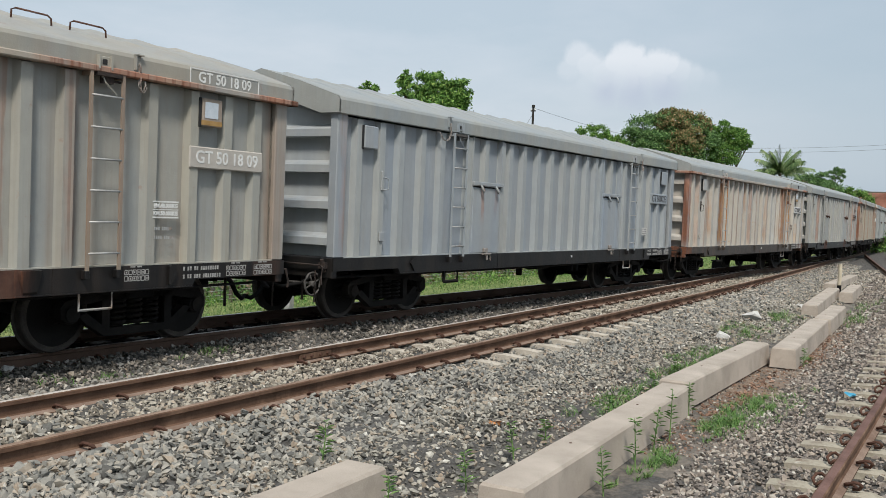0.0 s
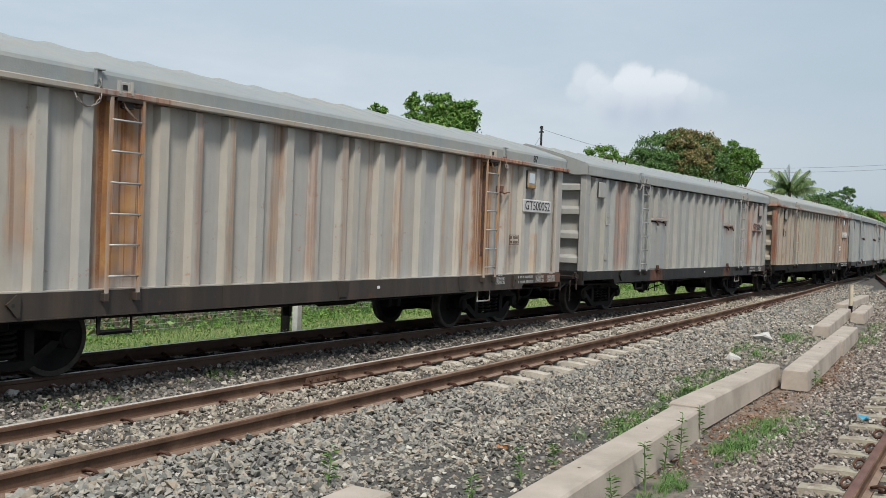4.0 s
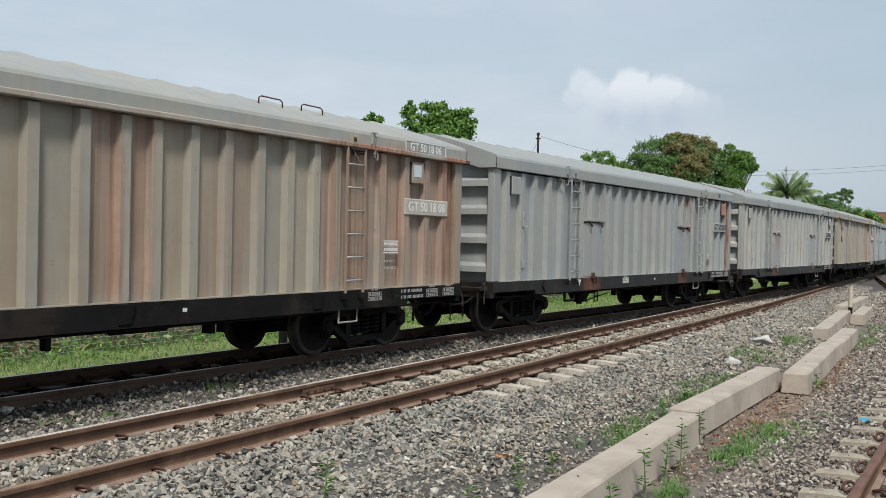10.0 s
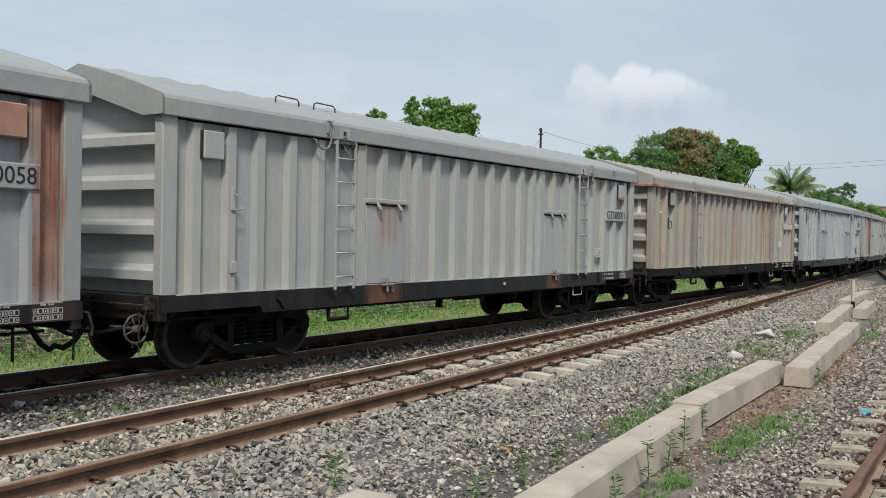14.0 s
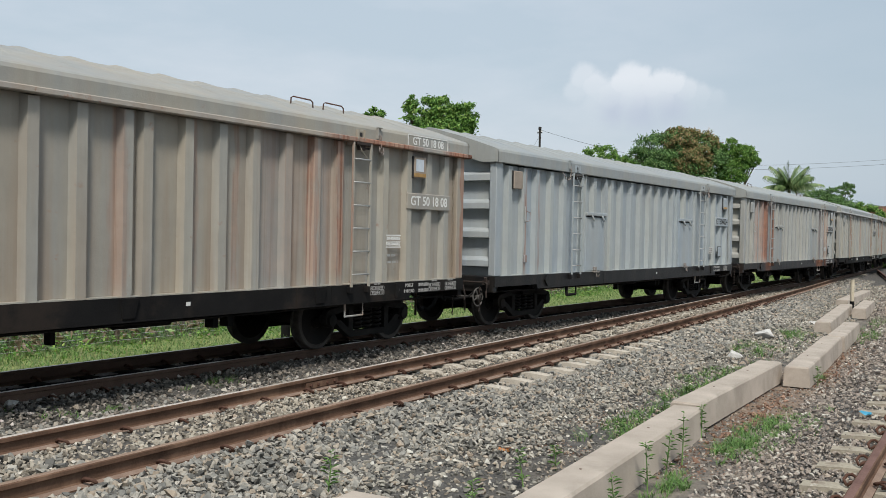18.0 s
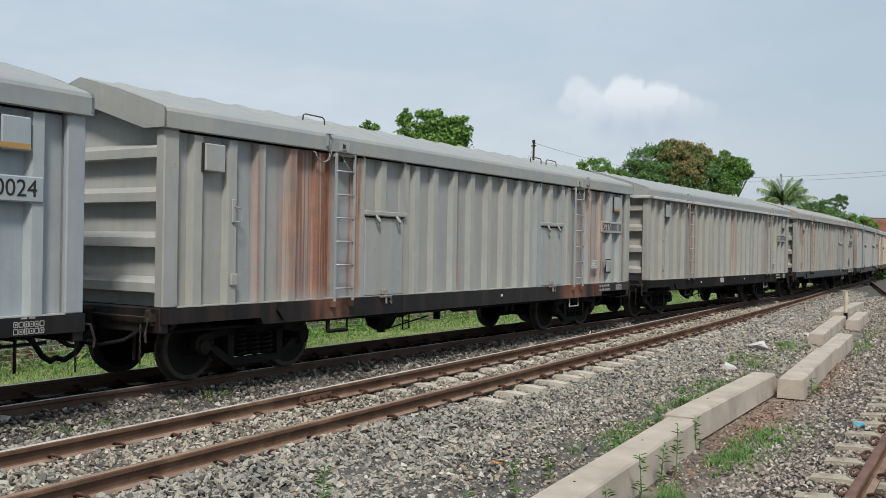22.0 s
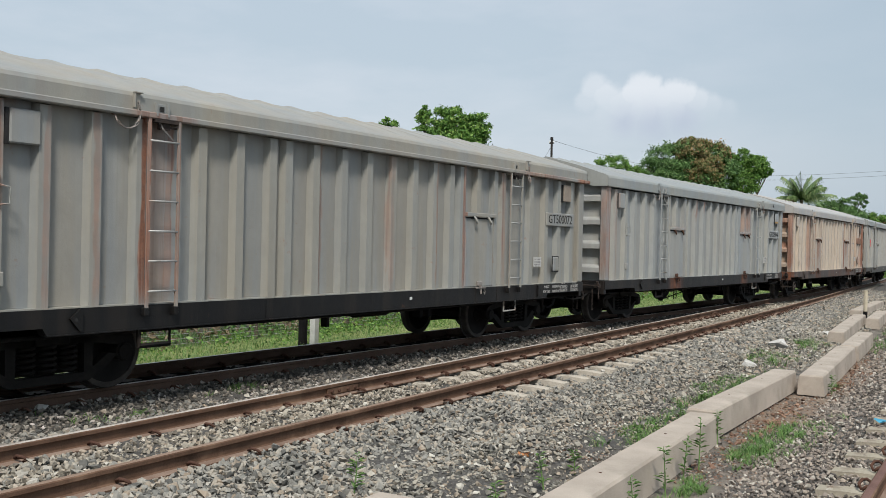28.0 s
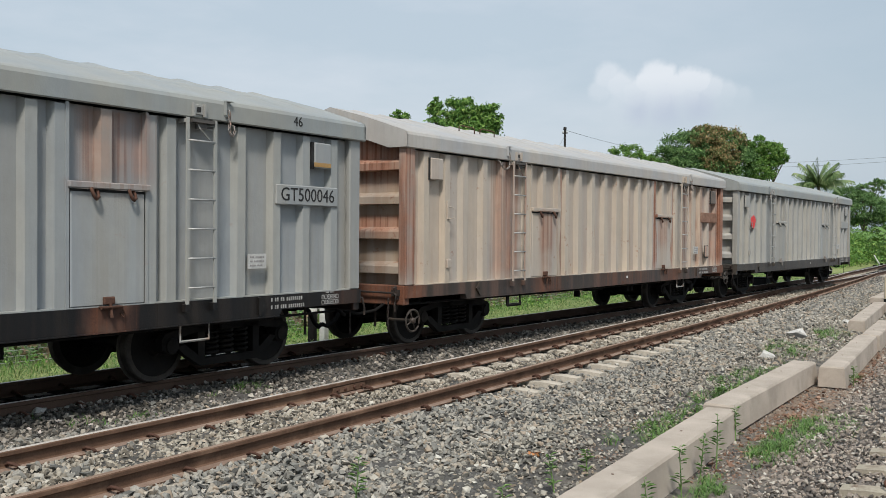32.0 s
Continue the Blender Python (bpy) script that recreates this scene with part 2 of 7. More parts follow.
    trickle = span(n, l, noise_tex(n, l, coords(n, l, scale=(20.0, 20.0, 0.30)), 1.0, 4.0, 0.55), 0.50, 0.60)
    col = mix(n, l, math_node(n, l, "MULTIPLY", math_node(n, l, "MULTIPLY", trickle, span(n, l, broad, 0.42, 0.60)), 0.10), col, tuple(v * 0.62 for v in dirt))
    lines = math_node(n, l, "MULTIPLY", total, 0.5)
    masks = {False: total, True: None}
    for sx, hw, top, bot, strength, *other in streaks:
        a = math_node(n, l, "ABSOLUTE", math_node(n, l, "SUBTRACT", xw, sx))
        k = span(n, l, a, hw * 1.25, hw * 0.55)
        k = math_node(n, l, "MULTIPLY", k, span(n, l, z, top + 0.03, top - 0.05))
        k = math_node(n, l, "MULTIPLY", k, span(n, l, z, bot - 0.15, bot + 0.25))
        k = math_node(n, l, "MULTIPLY", k, strength)
        lines = math_node(n, l, "MAXIMUM", lines, math_node(n, l, "MULTIPLY", k, trickle))
        k = math_node(n, l, "MULTIPLY", k, span(n, l, math_node(n, l, "ADD", math_node(n, l, "MULTIPLY", runs, 0.6), math_node(n, l, "MULTIPLY", lift, 0.4)), 0.32, 0.58, 0.30, 0.95))
        alt = bool(other and other[0])
        masks[alt] = k if masks[alt] is None else math_node(n, l, "MAXIMUM", masks[alt], k)
    for alt, mask in masks.items():
        if mask is None:
            continue
        rusty = ramp(n, l, lift, *(((0.3, (0.20, 0.078, 0.022)), (0.5, (0.40, 0.175, 0.052)), (0.7, (0.50, 0.28, 0.11))) if ochre != alt else ((0.3, (0.19, 0.078, 0.050)), (0.55, (0.36, 0.165, 0.105)), (0.75, (0.45, 0.275, 0.195)))))
        if tone != 1.0:
            rusty = mix(n, l, 1.0, rusty, (tone, tone, tone), "MULTIPLY")
        col = mix(n, l, mask, col, rusty)
    col = mix(n, l, math_node(n, l, "MULTIPLY", lines, 0.75), col, ramp(n, l, speck, (0.35, (0.10, 0.038, 0.022)), (0.65, (0.24, 0.090, 0.045))))
    l.new(col, s.inputs["Base Color"])
    l.new(span(n, l, masks[False], 0.1, 0.9, 0.45, 0.9), s.inputs["Roughness"])
    bump(n, l, s, math_node(n, l, "ADD", fine, math_node(n, l, "MULTIPLY", lift, 6.0)), 0.18, 0.010)
    return m


M_STONE = islands("ballast_stone", ((0.0, (0.095, 0.093, 0.086)), (0.22, (0.200, 0.197, 0.179)), (0.5, (0.284, 0.272, 0.241)), (0.72, (0.351, 0.327, 0.280)), (0.86, (0.317, 0.257, 0.196)), (0.97, (0.399, 0.372, 0.317)), (1.0, (0.462, 0.440, 0.392))))
M_SHOULDER_STONE = islands("shoulder_stone", ((0.0, (0.076, 0.074, 0.067)), (0.3, (0.228, 0.218, 0.190)), (0.6, (0.343, 0.322, 0.273)), (0.80, (0.310, 0.251, 0.190)), (0.94, (0.419, 0.394, 0.337)), (1.0, (0.566, 0.546, 0.485))))
M_DUSTY_STONE = islands("brake_dusted_stone", ((0.0, (0.050, 0.047, 0.042)), (0.4, (0.125, 0.118, 0.103)), (0.75, (0.211, 0.185, 0.155)), (0.95, (0.299, 0.271, 0.239)), (1.0, (0.544, 0.486, 0.452))))
M_TAN_STONE = islands("dusty_tan_stone", ((0.0, (0.117, 0.103, 0.084)), (0.35, (0.281, 0.254, 0.209)), (0.7, (0.407, 0.373, 0.310)), (0.9, (0.349, 0.286, 0.222)), (1.0, (0.581, 0.552, 0.483))))
M_RUST_STONE = islands("loop_stone", ((0.0, (0.079, 0.072, 0.066)), (0.4, (0.233, 0.203, 0.177)), (0.75, (0.335, 0.282, 0.232)), (0.93, (0.419, 0.388, 0.336)), (1.0, (0.539, 0.513, 0.455))))
M_CONCRETE = grainy("weathered_concrete", (0.354, 0.302, 0.249), (0.499, 0.432, 0.363), 2.5, 0.9, stain=(0.297, 0.256, 0.209), bump_size=0.004, fine=120.0)
M_SLEEPER = grainy("dusty_sleeper_concrete", (0.356, 0.315, 0.256), (0.594, 0.535, 0.451), 6.0, 0.95, stain=(0.202, 0.154, 0.119), bump_size=0.006, fine=80.0, kind="Object")
M_RAIL_SIDE = grainy("rusty_rail_web", (0.082, 0.048, 0.032), (0.165, 0.098, 0.066), 4.0, 0.92, stain=(0.250, 0.158, 0.105), bump_size=0.003, fine=90.0)
M_RAIL_FOOT = grainy("dusty_rail_foot", (0.195, 0.132, 0.100), (0.300, 0.222, 0.175), 5.0, 0.95, stain=(0.150, 0.092, 0.066), bump_size=0.003, fine=90.0)
# worn head: the sun's glint on polished steel put in as pale colour
M_RAIL_TOP = grainy("worn_shine_rail_head", (0.60, 0.54, 0.48), (0.76, 0.70, 0.63), 3.0, 0.32, 0.15, stain=(0.19, 0.135, 0.10), bump_size=0.001)
M_RAIL_BROWN = grainy("brown_rail_head", (0.245, 0.162, 0.115), (0.345, 0.245, 0.185), 3.0, 0.55, 0.1, stain=(0.18, 0.115, 0.08), bump_size=0.001)
M_RAIL_DULL = grainy("unused_rail_head", (0.13, 0.07, 0.055), (0.23, 0.135, 0.11), 3.0, 0.7, 0.2, stain=(0.10, 0.06, 0.05), bump_size=0.002)
M_CLIP = grainy("rusty_spring_clip", (0.06, 0.032, 0.024), (0.13, 0.07, 0.05), 9.0, 0.9)
M_BLACK = grainy("sooty_underframe", (0.006, 0.006, 0.0065), (0.014, 0.0135, 0.013), 3.0, 0.85, stain=(0.034, 0.026, 0.021), bump_size=0.004)
M_WHEEL = grainy("brake_dusted_steel", (0.007, 0.0065, 0.006), (0.016, 0.0145, 0.0135), 4.0, 0.75, 0.0, stain=(0.030, 0.024, 0.019), bump_size=0.002)
M_TREAD = grainy("worn_wheel_rim", (0.042, 0.037, 0.033), (0.085, 0.075, 0.066), 6.0, 0.6, 0.2, bump_size=0.001)
M_STEEL = grainy("galvanised_bar", (0.34, 0.34, 0.33), (0.50, 0.50, 0.48), 7.0, 0.5, 0.3, stain=(0.26, 0.17, 0.11), bump_size=0.001)
M_CHAIN = grainy("weathered_chain", (0.20, 0.18, 0.165), (0.36, 0.33, 0.30), 9.0, 0.6, 0.3, stain=(0.24, 0.12, 0.08), bump_size=0.001)
M_WHITE = grainy("white_lettering", (0.58, 0.58, 0.56), (0.76, 0.76, 0.73), 8.0, 0.7, bump_size=0)
M_STENCIL = grainy("worn_white_stencil", (0.20, 0.195, 0.185), (0.46, 0.45, 0.43), 22.0, 0.8, bump_size=0)
M_PLATE = grainy("dull_white_plate", (0.42, 0.415, 0.395), (0.58, 0.575, 0.55), 14.0, 0.7, bump_size=0)
M_INK = grainy("black_lettering", (0.018, 0.018, 0.018), (0.04, 0.04, 0.04), 8.0, 0.6, bump_size=0)
M_AMBER = grainy("amber_label", (0.30, 0.17, 0.05), (0.44, 0.27, 0.10), 8.0, 0.6, bump_size=0)
M_SIGNAL_RED = grainy("red_paint", (0.62, 0.03, 0.03), (0.78, 0.05, 0.05), 8.0, 0.5, bump_size=0)
M_BARK = grainy("bark", (0.07, 0.055, 0.042), (0.15, 0.12, 0.095), 8.0, 0.95, bump_size=0.03)
M_POLE = grainy("tarred_pole", (0.015, 0.014, 0.013), (0.035, 0.031, 0.028), 6.0, 0.9)


def leaf_mat(name, stops):
    m, n, l, s = mat(name, 0.55)
    g = n.new("ShaderNodeNewGeometry").outputs["Random Per Island"]
    l.new(ramp(n, l, g, *stops), s.inputs["Base Color"])
    s.inputs["Specular IOR Level"].default_value = 0.3
    return m


M_LEAF = leaf_mat("green_leaves", ((0.0, (0.048, 0.121, 0.023)), (0.5, (0.109, 0.233, 0.043)), (0.85, (0.186, 0.323, 0.067)), (1.0, (0.282, 0.383, 0.099))))
M_LEAF_DARK = leaf_mat("dark_leaves", ((0.0, (0.041, 0.100, 0.032)), (0.6, (0.110, 0.217, 0.063)), (1.0, (0.226, 0.342, 0.128))))
M_LEAF_RED = leaf_mat("reddish_young_leaves", ((0.0, (0.075, 0.121, 0.039)), (0.35, (0.149, 0.190, 0.063)), (0.65, (0.253, 0.190, 0.086)), (1.0, (0.414, 0.247, 0.132))))
M_PALM = leaf_mat("palm_leaflets", ((0.0, (0.069, 0.127, 0.043)), (0.7, (0.166, 0.254, 0.098)), (1.0, (0.332, 0.370, 0.176))))
M_GRASS = leaf_mat("grass_blades", ((0.0, (0.049, 0.117, 0.024)), (0.6, (0.115, 0.226, 0.052)), (0.9, (0.171, 0.279, 0.080)), (1.0, (0.299, 0.279, 0.161))))
M_WEED = leaf_mat("weed_leaves", ((0.0, (0.081, 0.162, 0.041)), (1.0, (0.189, 0.311, 0.095))))

# near-black for oil plus the train's shade, which is put into these colours
M_OIL_SHADE = islands("oil_soaked_ballast", ((0.0, (0.012, 0.011, 0.010)), (0.7, (0.026, 0.024, 0.022)), (1.0, (0.05, 0.046, 0.042))))
M_SLEEPER_OIL_SHADE = grainy("oil_shade_sleeper", (0.009, 0.0085, 0.008), (0.018, 0.016, 0.0145), 3.0, 0.9)
M_OIL_SHADE_BED = grainy("oil_shade_crust", (0.007, 0.0065, 0.006), (0.018, 0.016, 0.014), 8.0, 0.95, bump_size=0.02)
M_WIRE = grainy("dull_wire", (0.08, 0.08, 0.08), (0.16, 0.16, 0.155), 9.0, 0.5, 0.5, bump_size=0)
M_TILE = grainy("red_roof_tile", (0.20, 0.085, 0.055), (0.34, 0.16, 0.11), 1.2, 0.85, stain=(0.14, 0.08, 0.06))
M_PLASTER = grainy("old_plaster", (0.42, 0.38, 0.32), (0.55, 0.50, 0.44), 0.8, 0.9)
M_CLAY = islands("broken_red_clay", ((0.0, (0.13, 0.085, 0.062)), (0.6, (0.23, 0.14, 0.10)), (1.0, (0.34, 0.22, 0.155))))
M_PALE_STONE = grainy("pale_limestone", (0.391, 0.380, 0.356), (0.621, 0.609, 0.575), 7.0, 0.9)
M_DRY = leaf_mat("dry_stalks", ((0.0, (0.10, 0.075, 0.045)), (1.0, (0.24, 0.19, 0.12))))

M_RAIL_OILY = grainy("oily_rail_web", (0.072, 0.046, 0.034), (0.140, 0.090, 0.067), 2.0, 0.8, stain=(0.12, 0.078, 0.058), bump_size=0.003, fine=90.0)
# running head: wheel wear, with its shine painted as a pale tone
M_RAIL_SHINE = grainy("wheel_worn_rail_head", (0.40, 0.38, 0.36), (0.58, 0.56, 0.53), 3.0, 0.35, 0.3, bump_size=0.001)
M_SLEEPER_OLD = grainy("brown_stained_sleeper", (0.300, 0.270, 0.210), (0.480, 0.432, 0.342), 5.0, 0.95, stain=(0.180, 0.132, 0.102), bump_size=0.008, fine=50.0)


for m_ in (M_RAIL_SIDE, M_RAIL_FOOT, M_RAIL_OILY, M_RAIL_DULL, M_CLIP, M_SLEEPER, M_SLEEPER_OLD, M_TAN_STONE, M_CLAY, M_BLACK, M_WHEEL, M_TREAD, M_OIL_SHADE, M_SLEEPER_OIL_SHADE, M_DUSTY_STONE, M_OIL_SHADE_BED, M_STONE, M_RUST_STONE, M_SHOULDER_STONE, M_INK):
    m_.node_tree.nodes["Principled BSDF"].inputs["Specular IOR Level"].default_value = 0.15
# ---- mesh helpers ----
class Build:
    """Collects faces of one mesh."""

    def __init__(self):
        self.v, self.f = [], []

    def add(self, verts, faces):
        k = len(self.v)
        self.v += [tuple(p) for p in verts]
        self.f += [tuple(i + k for i in f) for f in faces]
        return self

    def box(self, x0, x1, y0, y1, z0, z1, c=0.0):
        """A box; c: width of its chamfered edges."""
        if c <= 0:
            return self.add([(x, y, z) for x in (x0, x1) for y in (y0, y1) for z in (z0, z1)],
                            [(0, 1, 3, 2), (4, 6, 7, 5), (0, 4, 5, 1), (2, 3, 7, 6), (0, 2, 6, 4), (1, 5, 7, 3)])
        pts = []
        for x, sx in ((x0, 1), (x1, -1)):
            for y, sy in ((y0, 1), (y1, -1)):
                for z, sz in ((z0, 1), (z1, -1)):
                    pts += [(x, y + sy * c, z + sz * c), (x + sx * c, y, z + sz * c), (x + sx * c, y + sy * c, z)]
        return self.hull(pts)

    def hull(self, pts):
        bm = bmesh.new()
        for p in pts:
            bm.verts.new(p)
        bmesh.ops.convex_hull(bm, input=bm.verts)
        bmesh.ops.dissolve_limit(bm, angle_limit=0.01, verts=bm.verts, edges=bm.edges)
        loose = [v for v in bm.verts if not v.link_faces]
        for v in loose:
            bm.verts.remove(v)
        bm.verts.index_update()
        self.add([v.co[:] for v in bm.verts], [[v.index for v in f.verts] for f in bm.faces])
        bm.free()
        return self

    def prism(self, poly, a, b, axis="x"):
        """A polygon drawn across the axis, pulled from a to b along it."""
        n = len(poly)

        def put(p, t):
            return {"x": (t, p[0], p[1]), "y": (p[0], t, p[1]), "z": (p[0], p[1], t)}[axis]

        return self.add([put(p, a) for p in poly] + [put(p, b) for p in poly],
                        [tuple(range(n - 1, -1, -1)), tuple(range(n, 2 * n))] + [(i, (i + 1) % n, n + (i + 1) % n, n + i) for i in range(n)])

    def tube(self, path, r, n=6, close=True):
        """A round bar along a path of points; r: radius, or one for each point."""
        path = [Vector(p) for p in path]
        rs = r if isinstance(r, (list, tuple)) else [r] * len(path)
        rings, up = [], Vector((0.31, 0.17, 0.93))
        for i, p in enumerate(path):
            d = (path[min(i + 1, len(path) - 1)] - path[max(i - 1, 0)]).normalized()
            a = d.cross(up if abs(d.dot(up)) < 0.95 else Vector((1, 0, 0))).normalized()
            b = d.cross(a)
            rings.append([p + (a * math.cos(t * math.tau / n) + b * math.sin(t * math.tau / n)) * rs[i] for t in range(n)])
        faces = [(i * n + j, i * n + (j + 1) % n, (i + 1) * n + (j + 1) % n, (i + 1) * n + j) for i in range(len(path) - 1) for j in range(n)]
        if close:
            faces += [tuple(range(n - 1, -1, -1)), tuple(range((len(path) - 1) * n, len(path) * n))]
        return self.add([p for ring in rings for p in ring], faces)

    def lathe(self, prof, n=28, centre=(0, 0, 0)):
        """Profile of (y, radius) turned about the y axis."""
        cx, cy, cz = centre
        v = [(cx + r * math.cos(t * math.tau / n), cy + y, cz + r * math.sin(t * math.tau / n)) for y, r in prof for t in range(n)]
        f = [(i * n + j, i * n + (j + 1) % n, (i + 1) * n + (j + 1) % n, (i + 1) * n + j) for i in range(len(prof) - 1) for j in range(n)]
        return self.add(v, f)

    def mesh(self, name, smooth=False):
        me = bpy.data.meshes.new(name)
        me.from_pydata(self.v, [], self.f)
        bm = bmesh.new()
        bm.from_mesh(me)
        bmesh.ops.recalc_face_normals(bm, faces=bm.faces)
        bm.to_mesh(me)
        bm.free()
        if smooth:
            me.shade_smooth()
        return me


def part(name, data, material, parent=None, label="", at=None):
    """Links a mesh as one object under a thing or a part; the material sits on the object, so that meshes can be shared."""
    me = data.mesh(name) if isinstance(data, Build) else data
    ob = new(name, me)
    if material is not None:
        if not me.materials:
            me.materials.append(material)
        ob.material_slots[0].link = "OBJECT"
        ob.material_slots[0].material = material
    ob.parent = parent
    if at is not None:
        ob.location = at
    return tagged(ob, label)


def thing(name, label, category, group="", m=None):
    """An empty base for a thing of several parts."""
    ob = tagged(new(name), label, category, group)
    ob.empty_display_size = 0.2
    if m is not None:
        ob.matrix_world = m
    return ob


def big_mesh(name, verts, faces):
    """A large mesh from arrays; all faces have the same number of corners."""
    me = bpy.data.meshes.new(name)
    v, f = np.asarray(verts, np.float32).reshape(-1, 3), np.asarray(faces, np.int32)
    me.vertices.add(len(v))
    me.vertices.foreach_set("co", v.ravel())
    me.loops.add(f.size)
    me.loops.foreach_set("vertex_index", f.ravel())
    me.polygons.add(len(f))
    me.polygons.foreach_set("loop_start", np.arange(0, f.size, f.shape[1], dtype=np.int32))
    me.update(calc_edges=True)
    me.shade_flat()
    return me


# ---- plan: x along the near track, y to the left of it, z = 0 at the rail heads ----
def y_near(x):
    return 5.786 + 0.000408 * x * x + (2.4e-6 * x ** 3 if x > 0 else 0)


def y_train(x):
    """The train's track swings out of the near one at a turnout, and runs on alone beyond it."""
    p, f = max(x, 0.0), max(x - 40.0, 0.0)
    swing = 2.92 if x < 0 else 1.46 * (1 + math.cos(math.pi * min(x, 56.22) / 56.22))
    return y_near(x) + swing + 0.026 - 0.00458 * p + 0.0000323 * p * p - 0.000837 * f * f + 3.0e-7 * f ** 3


def y_loop(x):
    d = x - 8.0
    return 0.23 + (0.0028 * d * d if 0 < d < 25 else 1.75 + 0.14 * (d - 25) if d >= 25 else 0.0)


def lerp(v, *stops):
    """Piecewise straight line through (v, value) stops."""
    return float(np.interp(v, [s[0] for s in stops], [s[1] for s in stops]))


def ground_z(x, y):
    """Ballast beds with sloping shoulders over flat trackside soil."""
    yn, yt, yl = y_near(x), y_train(x), y_loop(x)
    yn, yt = (min(v, 60.0) for v in (yn, yt))
    a = lerp(y - yn, (-3.0, 0.0), (-1.35, 1.0)) if y < yn else lerp(y - yt, (1.15, 1.0), (2.3, 0.0))
    b = lerp(abs(y - yl), (0.9, 1.0), (1.6, 0.0))
    bed = max(a, b) if x > -40 else a
    far = lerp(y - yt, (1.4, 0.0), (3.0, 1.0))
    # the shoulder has run off past the sleeper ends
    bare = lerp(x, (8.5, 0.0), (10.0, 1.0), (14.0, 1.0), (17.5, 0.2), (28.0, 0.0)) * lerp(y - yn, (-2.4, 0.0), (-1.5, 1.0), (-0.80, 1.0), (-0.66, 0.0))
    heap = lerp(x, (24.0, 1.0), (34.0, 0.0)) * lerp(y - yt, (-1.25, 0.0), (-0.72, 1.0), (-0.60, 1.0), (-0.52, 0.0))
    full = lerp(x, (7.5, 1.0), (10.0, 0.0)) * lerp(abs(y - yn), (1.0, 1.0), (1.5, 0.0))
    return 0.052 * full - 0.36 + 0.16 * bed - 0.10 * far * (1 - bed) - 0.035 * bare + 0.075 * heap


def core_lines(lo, hi, a, b, step):
    """Grid lines: fine between a and b, ever wider out to lo and hi."""
    out = list(np.arange(a, b + 1e-6, step))
    s, v = step, b
    while v < hi:
        s *= 1.5
        v += s
        out.append(v)
    s, v = step, a
    while v > lo:
        s *= 1.5
        v -= s
        out.insert(0, v)
    return out


gx, gy = core_lines(-1500, 2500, -4, 62, 0.4), core_lines(-1500, 2500, -4, 14, 0.22)
gv = [(x, y, ground_z(min(x, 70), y) + (0.03 * noise.noise(Vector((x * 0.9, y * 0.9, 3.0))) if -5 < x < 65 and -5 < y < 16 else 0.0)) for x in gx for y in gy]
ny = len(gy)
gf = [(i * ny + j, (i + 1) * ny + j, (i + 1) * ny + j + 1, i * ny + j + 1) for i in range(len(gx) - 1) for j in range(ny - 1)]
M_GROUND, n_, l_, s_ = mat("trackside_ground", 0.95)
c_ = coords(n_, l_)
sep_ = n_.new("ShaderNodeSeparateXYZ")
l_.new(c_, sep_.inputs[0])
big_, mid_, tiny_ = noise_tex(n_, l_, c_, 0.45, 6.0, 0.6), noise_tex(n_, l_, c_, 3.5, 6.0, 0.65), noise_tex(n_, l_, c_, 38.0, 4.0, 0.7)
vor_ = n_.new("ShaderNodeTexVoronoi")
vor_.inputs["Scale"].default_value = 17.0
l_.new(c_, vor_.inputs["Vector"])
gravel_ = mix(n_, l_, 0.6, ramp(n_, l_, vor_.outputs["Color"], (0.1, (0.038, 0.036, 0.033)), (0.9, (0.15, 0.142, 0.130))), ramp(n_, l_, tiny_, (0.3, (0.034, 0.031, 0.028)), (0.7, (0.16, 0.150, 0.136))))
soil_ = ramp(n_, l_, mid_, (0.3, (0.125, 0.105, 0.084)), (0.7, (0.255, 0.222, 0.182)))
green_ = ramp(n_, l_, mid_, (0.3, (0.15, 0.20, 0.055)), (0.7, (0.33, 0.36, 0.135)))
low_ = span(n_, l_, sep_.outputs[2], -0.30, -0.36)
col_ = mix(n_, l_, math_node(n_, l_, "MULTIPLY", low_, span(n_, l_, mid_, 0.38, 0.60)), gravel_, soil_)
clay_ = math_node(n_, l_, "MULTIPLY", span(n_, l_, math_node(n_, l_, "ABSOLUTE", math_node(n_, l_, "SUBTRACT", sep_.outputs[1], 2.28)), 0.62, 0.25), math_node(n_, l_, "MULTIPLY", span(n_, l_, sep_.outputs[0], 9.6, 11.0), span(n_, l_, sep_.outputs[0], 20.0, 16.5)))
col_ = mix(n_, l_, math_node(n_, l_, "MULTIPLY", clay_, span(n_, l_, mid_, 0.35, 0.52)), col_, ramp(n_, l_, tiny_, (0.3, (0.16, 0.115, 0.08)), (0.7, (0.33, 0.245, 0.18))))
col_ = mix(n_, l_, math_node(n_, l_, "MULTIPLY", span(n_, l_, sep_.outputs[2], -0.385, -0.43), 1.0), col_, green_)
# dark strip behind the fence: the shrubs' shade put into the ground colour
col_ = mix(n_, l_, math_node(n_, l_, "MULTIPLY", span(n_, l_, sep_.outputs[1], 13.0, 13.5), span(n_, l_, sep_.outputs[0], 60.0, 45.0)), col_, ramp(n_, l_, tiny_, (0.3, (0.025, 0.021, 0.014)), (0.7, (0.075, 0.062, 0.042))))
l_.new(col_, s_.inputs["Base Color"])
bump(n_, l_, s_, math_node(n_, l_, "ADD", vor_.outputs["Distance"], tiny_), 0.8, 0.03)
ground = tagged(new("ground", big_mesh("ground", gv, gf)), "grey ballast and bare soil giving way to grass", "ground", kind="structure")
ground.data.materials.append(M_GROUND)
